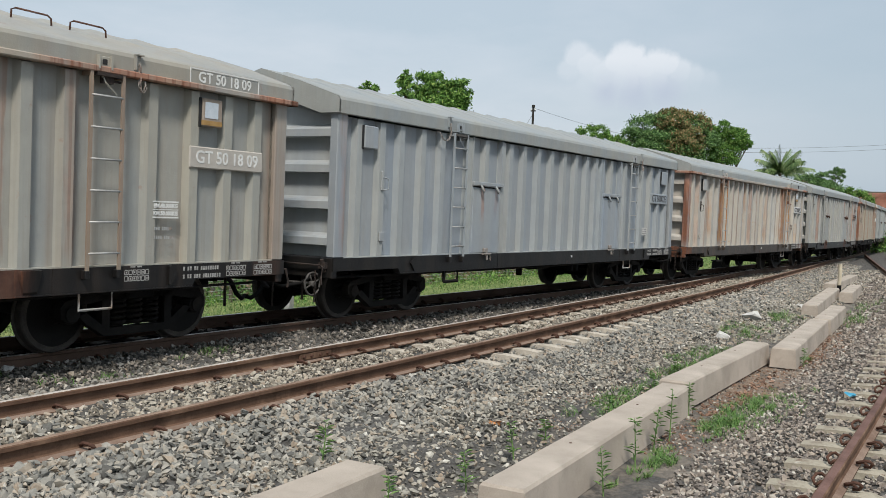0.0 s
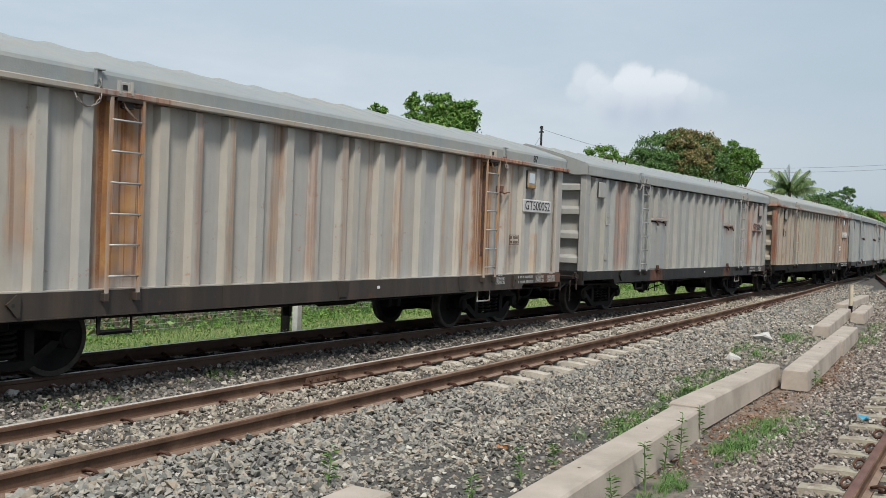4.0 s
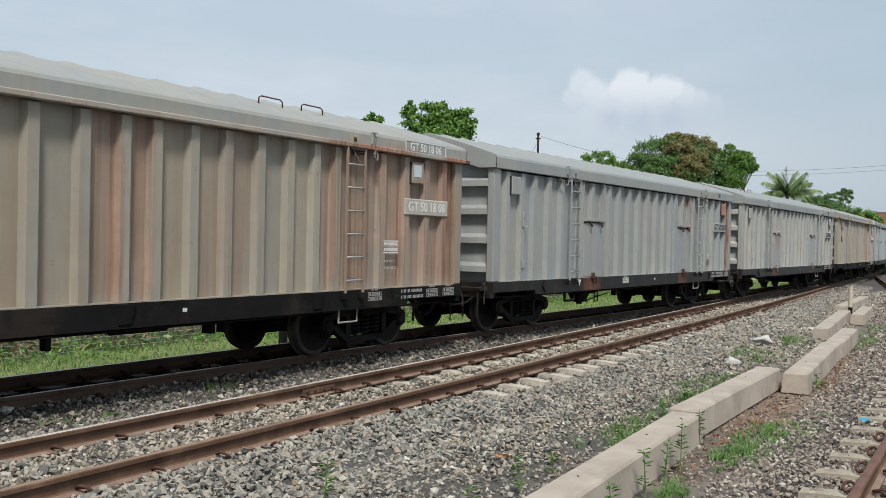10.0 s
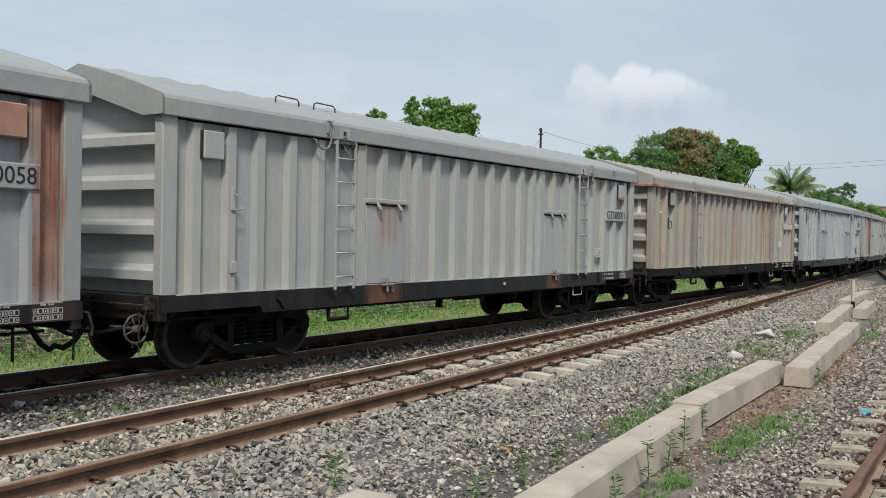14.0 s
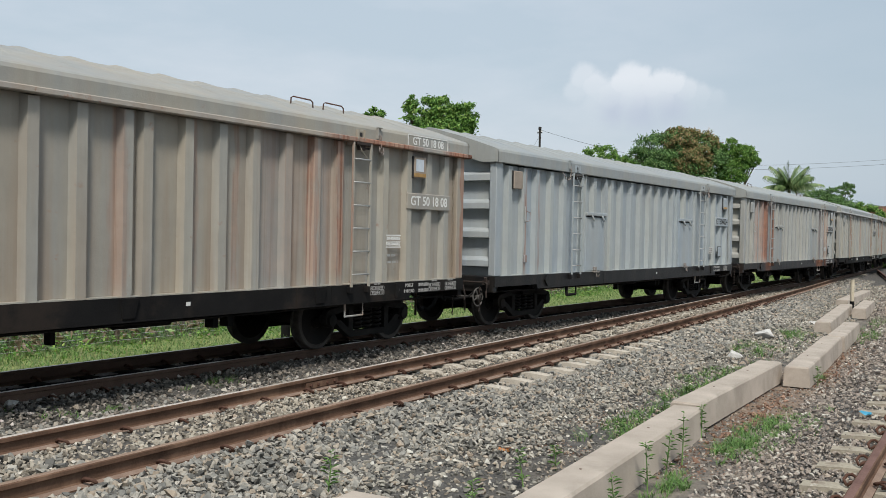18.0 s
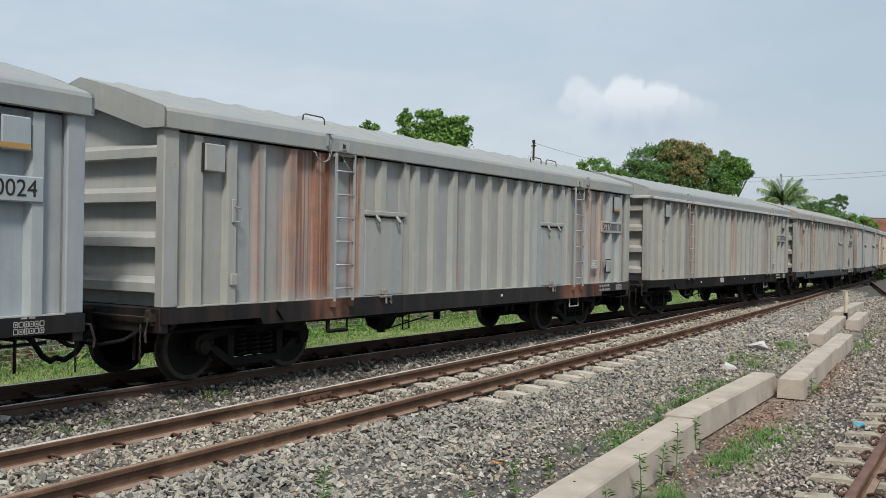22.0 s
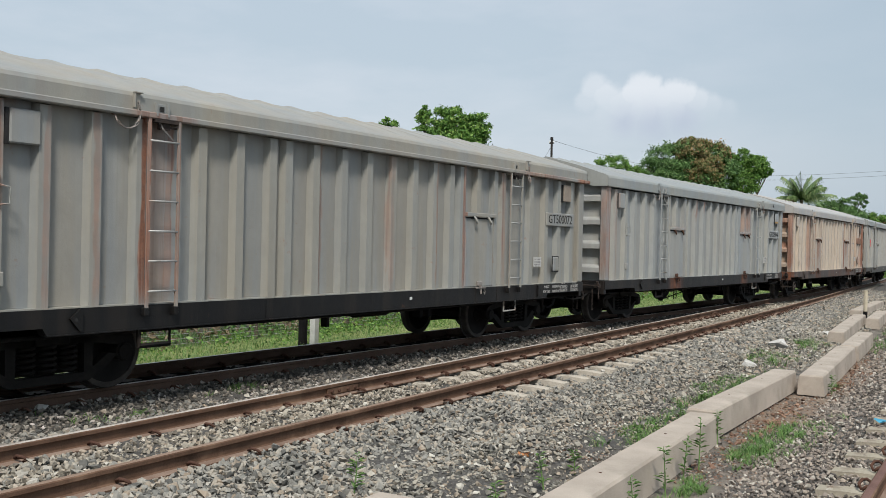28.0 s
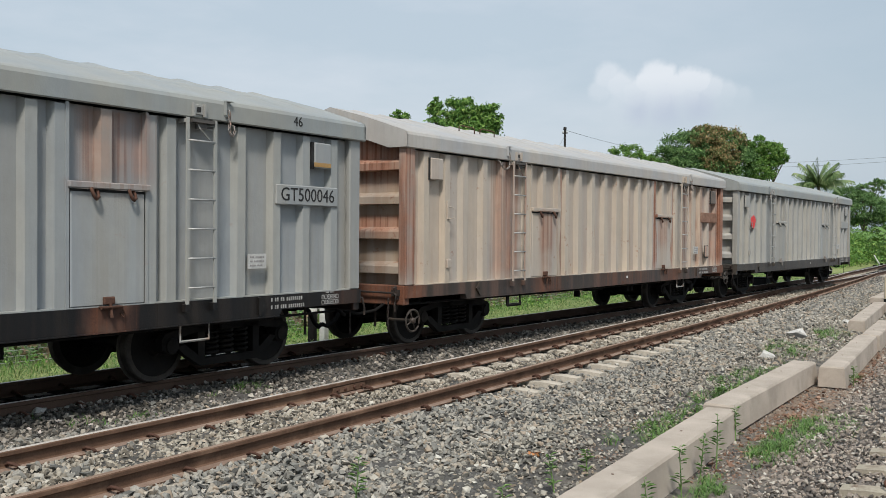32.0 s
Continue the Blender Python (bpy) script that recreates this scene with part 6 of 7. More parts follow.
FULL = (EAVE, SILL)
SPECS = (
    dict(kind="b", ladder=M_LADDER_RUST, number="GT 50 18 09", roof_number="GT 50 18 09", roof=M_ROOF_TAN, lip=M_LIP, board=M_BOARD_TAN, card=M_CARD, cover1=M_COVER_TAN, amber=1, loops=(3.15, 3.8), sill=M_SILL_RUST, label="dusty tan-grey covered wagon with white lettering",
         paint=paint_pair("tan_paint", TAN, BROWN, 0.3, ((6.1, 0.12, *FULL, 0.15), (3.3, 0.10, *FULL, 0.4), (2.6, 0.05, *FULL, 0.4), (1.0, 0.12, *FULL, 0.6)), 0.15)),
    dict(kind="a", brake_at=(-6.36, -1.08, 0.56), number="GT500023", stencil=("P 48 LT", "P 24 YAD"), roof=M_ROOF, loops=(), sill=M_SILL_DARK, label="clean grey covered wagon with two hatches", paint=grey_paint("grey_paint", (0.350, 0.370, 0.378), ((-6.1, 0.08, *FULL, 0.25), (-2.62, 0.05, 1.98, 1.45, 0.5), (-2.2, 0.05, 1.98, 1.5, 0.5)), 0.05, 0.25, tint=(0.93, 0.955, 0.99))),
    dict(kind="b", hook=1, loops=(), board=M_BOARD_WHITE, ink=M_INK, number="GT500052", roof_number="87", end_number="506113", end_z=2.07, roof=M_ROOF, sill=M_SILL_WORN, lip=M_LIP, card=M_CARD, cover1=M_COVER_TAN, amber=1, label="cream-grey covered wagon with orange rust round its ladders", cover0=None,
         paint=paint_pair("cream_rusty_paint", PINK, (0.34, 0.28, 0.225), 0.35, ((-3.42, 0.24, EAVE, SILL, 1.0), (-3.26, 0.20, EAVE, SILL, 1.0), (3.60, 0.26, EAVE, SILL, 1.0), (-5.45, 0.05, *FULL, 0.36, True), (-4.85, 0.06, *FULL, 0.36), (-2.4, 0.07, *FULL, 0.36, True), (-1.95, 0.06, *FULL, 0.36), (-0.6, 0.05, *FULL, 0.36, True), (0.0, 0.07, *FULL, 0.36), (0.6, 0.05, *FULL, 0.36, True), (1.2, 0.06, *FULL, 0.36), (1.85, 0.06, *FULL, 0.36, True), (2.3, 0.05, *FULL, 0.36), (-6.15, 0.17, EAVE, SILL, 1.0, True), (3.25, 0.10, *FULL, 0.8), (-1.2, 0.08, *FULL, 0.4), (-4.45, 0.10, 2.35, 1.2, 0.5), (4.08, 0.08, 2.72, 1.4, 0.95), (4.25, 0.06, *FULL, 0.5), (5.25, 0.05, 1.6, 0.9, 0.4), (4.5, 0.04, *FULL, 0.6), (2.9, 0.15, *FULL, 0.7)), 0.3, None, True)),
    dict(kind="a", notice=0, hinge=M_CLIP, hopper=1, number="GT500040", roof=M_ROOF, sill=M_SILL_RUST, loops=(-3.83, -3.10, 3.15, 3.8), label="grey covered wagon with long rust-brown streaks", paint=grey_paint("streaked_grey_paint", (0.375, 0.373, 0.352), ((-4.75, 0.12, *FULL, 0.8), (-4.42, 0.25, *FULL, 0.55), (-4.05, 0.10, *FULL, 0.6), (5.00, 0.15, *FULL, 1.0), (5.30, 0.09, *FULL, 0.8), (4.70, 0.07, *FULL, 0.6), (2.05, 0.05, 2.72, 2.0, 0.7), (3.12, 0.07, *FULL, 0.6), (4.1, 0.06, *FULL, 0.5), (4.4, 0.45, *FULL, 0.3), (5.6, 0.2, *FULL, 0.3), (2.5, 0.35, 2.06, 1.75, 0.6), (-2.4, 0.5, 2.06, 1.98, 0.7)), 0.2)),
    dict(kind="b", mark=1, ribs=RIBS_C, ladders=(-3.57, 3.53), brake_at=(-6.36, -1.08, 0.56), number="GT 50 18 06", ladder=M_LADDER_RUST, roof_number="GT 50 18 06", roof=M_ROOF_EDGED, lip=M_LIP, board=M_BOARD_TAN, card=M_CARD, cover1=M_COVER_TAN, loops=(-3.83, -3.10, 2.6, 3.4), label="brown-stained tan covered wagon with a white painted mark",
         paint=paint_pair("brown_tan_paint", (0.368, 0.342, 0.288), (0.29, 0.205, 0.145), 0.55, ((-6.15, 0.14, *FULL, 1.0), (-4.15, 0.14, *FULL, 0.7), (-3.75, 0.10, *FULL, 0.6), (-5.2, 0.9, *FULL, 0.22), (3.15, 0.16, *FULL, 0.35), (3.9, 0.6, *FULL, 0.5), (4.9, 0.9, *FULL, 0.45), (5.8, 0.25, *FULL, 0.8), (-0.12, 0.10, *FULL, 0.45), (-0.25, 0.12, *FULL, 0.35), (0.25, 0.10, *FULL, 0.45), (1.6, 0.5, *FULL, 0.15)), 0.25, tint=(0.95, 0.925, 0.885))),
    dict(kind="a", hinge=M_CLIP, number="GT 500058", hopper=1, mid_grid=-1.03, splash=-3.22, loops=(), stencil=("P 24 LT", "P 48 YAD"), roof_number="58", roof=M_ROOF, sill=M_SILL_RUST, cover1=M_COVER_RED, label="blue-grey covered wagon with a rust-red end bay", paint=grey_paint("blue_grey_paint", BLUE, ((5.9, 0.16, *FULL, 0.9), (2.60, 0.07, 2.72, 1.98, 0.8), (3.0, 0.06, 2.72, 1.2, 0.6), (2.54, 0.5, 2.06, 2.0, 0.5), (5.75, 0.12, 2.7, 2.1, 0.8)), 0.1)),
    dict(kind="a", brake_at=(-6.36, -1.08, 0.56), number="GT500001", roof_number="01", roof=M_ROOF, sill=M_SILL_RUST, amber=1, loops=(-3.83, -3.10), label="plain grey covered wagon with a rusty hatch", paint=grey_paint("dull_grey_paint", (0.40, 0.403, 0.385), ((-2.4, 0.3, 2.0, 1.4, 0.35),), 0.06, 0.3)),
    dict(kind="b", mark=1, amber=1, loops=(-3.83, -3.10, 3.15, 3.8), number="GT 50 18 08", stencil=("P 24 LT", "P 48 YAD"), dates=("29.09.2020", "29.09.2023"), roof_number="GT 50 18 08", roof=M_ROOF_TAN, lip=M_LIP, card=M_CARD, cover1=M_COVER_TAN, label="tan-grey covered wagon with white lettering and a painted mark",
         paint=paint_pair("tan_grey_paint", (0.375, 0.357, 0.315), (0.285, 0.205, 0.145), 0.5, ((3.0, 0.35, *FULL, 0.22), (3.30, 0.12, *FULL, 0.9), (2.75, 0.07, *FULL, 0.6), (2.6, 0.12, *FULL, 0.2), (4.8, 1.2, 2.78, 2.68, 0.5), (-0.1, 0.08, *FULL, 0.3), (2.2, 0.5, *FULL, 0.2), (6.19, 0.05, *FULL, 0.6), (-4.0, 0.12, *FULL, 0.35), (-3.5, 0.25, *FULL, 0.2), (-5.5, 0.06, *FULL, 0.5), (0.9, 0.05, *FULL, 0.4), (1.5, 0.05, *FULL, 0.35)), 0.2, tint=(0.95, 0.935, 0.905))),
    dict(kind="a", cover0=M_COVER_TAN, brake_at=(-6.36, -1.08, 0.56), number="GT500024", roof=M_ROOF, loops=(), amber=1, vent=1, sill=M_SILL_DARK, label="clean pale blue-grey covered wagon", paint=grey_paint("pale_blue_grey_paint", (0.385, 0.415, 0.42), ((-5.2, 0.10, *FULL, 0.55), (-4.72, 0.10, *FULL, 0.5)), 0.06, 0.2, tint=(0.93, 0.955, 0.99))),
    dict(kind="a", hopper=1, ladder=M_LADDER, number="GT500018", roof=M_ROOF, amber=1, vent=1, loops=(-3.3, 3.15, 3.8), sill=M_SILL_RED, label="grey covered wagon with rust-red ladder bays", paint=grey_paint("rust_bay_grey_paint", (0.375, 0.38, 0.362), ((-4.05, 0.42, *FULL, 0.8), (-3.7, 0.2, *FULL, 0.95), (-3.1, 0.1, *FULL, 0.8), (-4.9, 0.08, *FULL, 0.4), (3.35, 0.08, *FULL, 0.6), (3.95, 0.22, *FULL, 0.35), (4.28, 0.07, *FULL, 1.0), (4.78, 0.06, *FULL, 1.0), (4.5, 0.5, *FULL, 0.28), (-0.5, 0.08, *FULL, 0.45)), 0.15)),
    dict(kind="a", cover_x=-5.06, ladders=(-3.49, 3.60), ladder=M_LADDER_RUST, hopper=1, number="GT 50 00 81", end_number="506102", end_z=2.30, lip=M_WHITE_LIP, roof=M_ROOF, vent=0, shut=(0, 1), mid_grid=-0.1, loops=(), sill=M_BLACK, reflectors=(-2.6, 1.2), label="plain grey-beige covered wagon without hatches", paint=grey_paint("beige_grey_paint", (0.365, 0.36, 0.332), ((-4.66, 0.06, *FULL, 0.45), (-3.3, 0.22, *FULL, 0.18), (-4.0, 0.08, *FULL, 0.25), (0.3, 0.06, *FULL, 0.35), (3.2, 0.10, *FULL, 0.3)), 0.08, 0.5)),
    dict(kind="a", cover_x=-5.06, ladders=(-3.58, 3.58), stencil=("P 48 LT", "P 24 YAD"), number="GT500072", roof=M_ROOF_TAN, lip=M_LIP_WORN, shut=(0,), vent=1, cover1=M_COVER_TAN, sill=M_SILL_DARK, loops=(), label="grey covered wagon with a rusty eave and ladder", paint=grey_paint("rusty_eave_grey_paint", (0.332, 0.327, 0.302), ((-3.76, 0.05, *FULL, 0.9), (-3.40, 0.05, *FULL, 0.6), (-3.58, 0.18, *FULL, 0.25), (-5.6, 0.6, 2.78, 2.66, 0.6), (-5.3, 0.05, *FULL, 0.5), (-4.8, 0.05, *FULL, 0.45), (-4.3, 0.05, *FULL, 0.45), (2.1, 0.05, *FULL, 0.5), (3.3, 0.08, *FULL, 0.5), (1.4, 0.05, *FULL, 0.4), (0.3, 0.05, *FULL, 0.3), (-1.1, 0.05, *FULL, 0.4)), 0.18, 0.65)),
    dict(kind="a", hinge=M_CLIP, number="GT500046", hopper=1, roof_number="46", roof=M_ROOF, amber=1, sill=M_SILL_RUST, loops=(), label="blue-grey covered wagon with a rusty hatch ledge", paint=grey_paint("steel_grey_paint", (0.36, 0.365, 0.352), ((-6.12, 0.16, *FULL, 0.5), (-5.75, 0.10, *FULL, 0.25), (-1.23, 0.07, 2.74, 2.25, 0.8), (-0.70, 0.06, 2.74, 2.45, 0.7), (2.66, 0.42, 2.72, 1.98, 0.5), (-2.4, 0.42, 2.06, 1.98, 0.5), (2.54, 0.45, 2.06, 1.98, 0.7)), 0.08, 0.35)),
    dict(kind="a", brake_at=(-6.22, -1.42, 0.44), brake_paint=M_SILL_WORN, hinge=M_CLIP, board=M_RUST_BOARD, number="", roof=M_ROOF_PALE, sill=M_SILL_ROSE, loops=(-3.9, -3.3), cover1=M_COVER_DARK, label="pinkish cream covered wagon with rust-red end", vent=1,
         paint=paint_pair("pink_rusty_paint", (0.515, 0.447, 0.377), (0.37, 0.25, 0.185), 0.30, ((5.7, 0.45, *FULL, 0.8), (4.9, 0.25, *FULL, 0.6), (4.0, 0.2, *FULL, 0.5), (-6.12, 0.2, *FULL, 0.8), (-2.4, 0.3, 2.0, 1.2, 0.6), (-2.45, 0.2, 1.4, 0.9, 0.35), (3.05, 0.06, *FULL, 0.8), (-1.9, 0.06, *FULL, 0.6), (-0.6, 0.05, *FULL, 0.4), (0.9, 0.05, *FULL, 0.4), (2.5, 0.3, 2.0, 1.3, 0.5), (6.1, 0.2, *FULL, 0.9), (-3.4, 0.2, *FULL, 0.7), (2.1, 0.08, *FULL, 0.9), (-3.8, 0.25, *FULL, 0.45)), 0.35)[:2] + (wagon_paint("rust_red_ends", (0.43, 0.35, 0.28), BROWN, 0.6, ((-6.1, 0.6, 2.95, 2.25, 0.9), (-6.1, 0.6, 1.85, 1.5, 0.8), (6.1, 0.6, 2.95, 2.25, 0.9)), 0.6),)),
    dict(kind="a", brake_at=(-6.36, -1.08, 0.56), number="", roof=M_ROOF, red_dot=1, loops=(), sill=M_SILL_GREY, label="grey last covered wagon with a red painted dot", paint=grey_paint("last_grey_paint", (0.40, 0.39, 0.365), (), 0.05, 0.45, None, (0.93, 0.935, 0.93))),
)
for s_ in SPECS:
    for k_ in [k for k, v in s_.items() if v is None]:
        del s_[k_]
TRAIN = [wagon(s) for s in SPECS]

# ---- trees ----
def leaf_quads(rng, centres, size, spread, flat=0.35):
    """Folded leaves: two triangles each, at random turns."""
    n = len(centres)
    shape = np.array([(0, -1, 0), (0.42, 0, 0.12), (0, 1, 0), (-0.42, 0, 0.12)])
    v = shape[None] * (size * rng.uniform(0.6, 1.25, n))[:, None, None]
    v = np.einsum("nij,nkj->nki", turn_matrices(rng, n), v) + centres[:, None, :]
    f = np.array([(0, 1, 2), (0, 2, 3)])[None] + (np.arange(n) * 4)[:, None, None]
    return v.reshape(-1, 3), f.reshape(-1, 3)


def crown(name, lobes_, leaves, size, material, parent, seed, label=""):
    """A crown of leaves on uneven lobes (x, y, z, rx, ry, rz), denser towards their skins."""
    rng = np.random.default_rng(seed)
    pts = []
    vol = np.array([l[3] * l[4] + l[3] * l[5] for l in lobes_])
    for l, k in zip(lobes_, (vol / vol.sum() * leaves).astype(int)):
        tufts = max(7, k // 80)
        d = rng.normal(size=(tufts, 3))
        d /= np.linalg.norm(d, axis=1, keepdims=True)
        r = rng.uniform(0.55, 1.12, (tufts, 1)) ** 0.6
        c = np.array(l[:3]) + d * r * np.array(l[3:])
        q = c[rng.integers(0, tufts, k)] + rng.normal(size=(k, 3)) * np.array([1, 1, 0.7]) * 0.16 * min(l[3:])
        pts.append(q)
    pts = np.concatenate(pts)
    v, f = leaf_quads(rng, pts, size * 1.14, 1.0)
    ob = part(name, big_mesh(name, v, f), material, parent, label)
    return ob


def tree(x, y, h, lobes_, leaves, size, material, label, seed, trunk=0.22, name="tree", second=None):
    """Tapered trunk, forking limbs to each lobe, and a leafy crown. Lobes are (dx, dy, z, rx, ry, rz)."""
    t = thing(name, label, "tree", m=pose(x, y, -0.5))
    rng = random.Random(seed)
    fork = h * 0.38
    part("trunk", Build().tube([(0, 0, 0), (0.06, 0.03, fork * 0.4), (-0.05, 0.05, fork * 0.8), (0.0, 0.0, fork)], [trunk * 1.3, trunk, trunk * 0.85, trunk * 0.7], 9), M_BARK, t)
    for l in lobes_:
        mid = (l[0] * 0.45 + rng.uniform(-0.2, 0.2), l[1] * 0.45, fork + (l[2] - fork) * 0.5)
        part("limb", Build().tube([(0, 0, fork * 0.92), mid, (l[0], l[1], l[2])], [trunk * 0.55, trunk * 0.34, trunk * 0.1], 6), M_BARK, t)
        for k in range(3):
            part("branch", Build().tube([mid, (l[0] + rng.uniform(-0.6, 0.6) * l[3], l[1] + rng.uniform(-0.6, 0.6) * l[4], l[2] + rng.uniform(-0.3, 0.6) * l[5])], [trunk * 0.22, trunk * 0.06], 5), M_BARK, t)
    crown("crown", lobes_, leaves, size, material, t, seed)
    if second:
        crown("young_leaves", second[0], second[1], size, second[2], t, seed + 50, "reddish flush of young leaves")
    return t


tree(38.5, 23.45, 8.6, ((-0.5, 0.5, 7.75, 0.8, 0.85, 0.7), (0.2, -0.3, 7.9, 0.8, 0.8, 0.6), (0.7, -1.1, 7.5, 0.7, 0.75, 0.75), (-0.9, 1.1, 8.25, 0.35, 0.4, 0.35), (0.1, -0.1, 6.4, 1.6, 1.6, 1.2)), 20800, 0.080, M_LEAF, "leafy green tree behind the railway", 1)
tree(37.1, 25.9, 7.9, ((0.0, 0.0, 7.5, 0.55, 0.55, 0.42), (0.2, 0.1, 6.3, 1.1, 1.1, 0.9)), 6000, 0.075, M_LEAF, "smaller round-topped green tree", 2, 0.14)
tree(70.7, 27.7, 9.4, ((0.0, 0.0, 8.35, 1.4, 1.4, 0.9), (0.6, -1.5, 7.6, 1.1, 1.1, 0.8), (-0.6, 1.6, 7.7, 1.1, 1.1, 0.8), (0.3, -2.2, 7.0, 0.8, 0.8, 0.7), (0, 0, 6.2, 2.2, 2.4, 1.5)), 24000, 0.085, M_LEAF, "dark green spreading tree", 3)
tree(74.1, 22.4, 10.6, ((-0.8, 1.6, 9.0, 1.5, 1.6, 1.3), (0.4, 0.1, 9.6, 1.5, 1.5, 1.1), (1.2, -1.4, 9.0, 1.4, 1.4, 1.3), (-1.5, 2.6, 8.2, 1.0, 1.1, 1.0), (1.0, -2.3, 7.9, 1.2, 1.3, 1.3), (-1.4, 0.4, 8.0, 1.6, 1.6, 1.2), (0, 0.4, 6.8, 2.8, 2.9, 2.0)), 46000, 0.095, M_LEAF_DARK, "large mango tree with reddish young leaves", 4, 0.35,
     second=(((0.4, 0.0, 10.0, 1.4, 1.4, 0.85), (1.0, -1.5, 9.3, 1.1, 1.2, 1.2), (-1.6, -1.2, 7.9, 1.0, 1.0, 0.9), (-1.0, -0.4, 9.4, 1.0, 1.1, 0.9), (-0.4, -1.6, 8.3, 1.1, 1.1, 1.0)), 21000, M_LEAF_RED))
tree(76.3, 18.6, 10.0, ((-0.3, 0.5, 9.3, 0.8, 0.8, 0.7), (0.3, -0.6, 8.7, 0.9, 0.9, 0.8), (0.5, -1.3, 8.3, 0.5, 0.6, 0.5), (0, 0.2, 7.5, 1.1, 1.1, 1.2)), 18400, 0.085, M_LEAF, "upright green tree beside the mango", 5)
tree(91.1, 13.3, 7.2, ((-0.6, 1.5, 5.9, 1.2, 1.2, 0.7), (0.2, 0.1, 6.2, 0.8, 0.8, 0.7), (0.5, -1.0, 6.7, 0.7, 0.7, 0.6), (0, 0.3, 4.6, 2.4, 2.4, 1.3)), 26000, 0.080, M_LEAF_DARK, "broad-leaved green tree near the palm", 6)
tree(92.0, 11.0, 6.0, ((0, 0.3, 5.0, 1.1, 1.1, 0.6), (0.3, -0.6, 4.5, 1.1, 1.1, 0.8), (0, 0, 3.4, 1.8, 1.8, 1.2)), 16800, 0.080, M_LEAF, "low green tree past the yard", 7)


def palm(x, y, h, seed):
    """Leaning trunk and arching feathered fronds."""
    t = thing("palm_tree", "coconut palm with feathery drooping fronds", "palm", m=pose(x, y, -0.5))
    rng = np.random.default_rng(seed)
    part("trunk", Build().tube([(0, 0, 0), (0.15, 0.1, h * 0.5), (0.05, 0.25, h)], [0.22, 0.15, 0.13], 9), M_BARK, t)
    for k in range(28):
        a, lift, ln = k * 2.4 + rng.uniform(-0.5, 0.5), 1.48 - 1.2 * (k / 27) + rng.uniform(-0.15, 0.15), rng.uniform(2.1, 3.0)
        rib, v, f = [], [], []
        for s in range(9):
            u = s / 8
            out = ln * u * math.cos(lift * (1 - 0.24 * u))
            up = ln * u * math.sin(lift) * 0.92 - 0.75 * u ** 2.4 * (0.35 + math.cos(lift))
            rib.append(Vector((0.05 + out * math.cos(a), 0.25 + out * math.sin(a), h + up)))
        side = Vector((-math.sin(a), math.cos(a), 0))
        for s in range(1, 8):
            for q in range(8):
                p = rib[s].lerp(rib[s + 1] if s < 8 else rib[s], q / 8)
                w = 0.72 * math.sin(math.pi * min(1, (s + q / 8) / 8.4)) ** 0.6 * rng.uniform(0.6, 1.1)
                for sd in (-1, 1):
                    tip = p + side * sd * w * 0.62 + Vector((math.cos(a) * 0.22, math.sin(a) * 0.22, -0.85 * w - rng.uniform(0, 0.2)))
                    i = len(v)
                    v += [p[:], (p + Vector((math.cos(a) * 0.055, math.sin(a) * 0.055, 0.01)))[:], tip[:]]
                    f.append((i, i + 1, i + 2))
        fr = part("frond", big_mesh("frond", v, f), M_PALM, t)
        part("midrib", Build().tube([p[:] for p in rib], [0.03 - 0.003 * i for i in range(9)], 4), M_PALM, fr)


palm(83.9, 15.6, 6.4, 3)

# ---- shrubs and grass on the far verge ----
def shrub_band(name, x0, x1, y0, y1, zlo, zhi, clumps, leaves, size, material, label, seed):
    rng = np.random.default_rng(seed)
    c = np.stack([rng.uniform(x0, x1, clumps), rng.uniform(y0, y1, clumps), np.zeros(clumps)], 1)
    hgt = rng.uniform(zlo, zhi, clumps)
    k = rng.integers(0, clumps, leaves)
    p = c[k] + rng.normal(size=(leaves, 3)) * np.array([0.28, 0.28, 0.0]) * (0.6 + hgt[k])[:, None]
    p[:, 2] = -0.46 + hgt[k] * rng.random(leaves) ** 0.8
    v, f = leaf_quads(rng, p, size, 1.0)
    ob = tagged(new(name, big_mesh(name, v, f)), label, "shrubs", kind="stuff")
    ob.data.materials.append(material)


shrub_band("shrubs", 8, 48, 13.25, 17.5, 0.3, 1.3, 200, 15000, 0.07, M_LEAF_DARK, "tangled green shrubs behind the wire fence", 21)
shrub_band("shrubs", 8, 48, 13.1, 15.0, 0.2, 0.8, 140, 4500, 0.075, M_DRY, "dry brown stalks among the shrubs", 22)
shrub_band("weeds", 8, 40, 11.9, 13.3, 0.08, 0.36, 150, 8000, 0.036, M_LEAF, "rank green weeds along the foot of the fence", 26)
shrub_band("shrubs", 48, 120, 17.0, 24.0, 0.8, 2.2, 160, 9000, 0.20, M_LEAF_DARK, "far hedge of dark shrubs", 23)
shrub_band("shrubs", 66, 96, 11.5, 15.5, 0.8, 3.2, 170, 24000, 0.10, M_LEAF, "bright green bushes beyond the last track", 24)
shrub_band("shrubs", 93, 112, 8.0, 19.0, 1.0, 3.0, 130, 15000, 0.15, M_LEAF, "dark hedge of tall bushes behind the yard", 27)
shrub_band("shrubs", 70, 110, 2.0, 9.0, 0.8, 2.4, 110, 9000, 0.15, M_LEAF, "bright green bushes at the yard's end", 25)


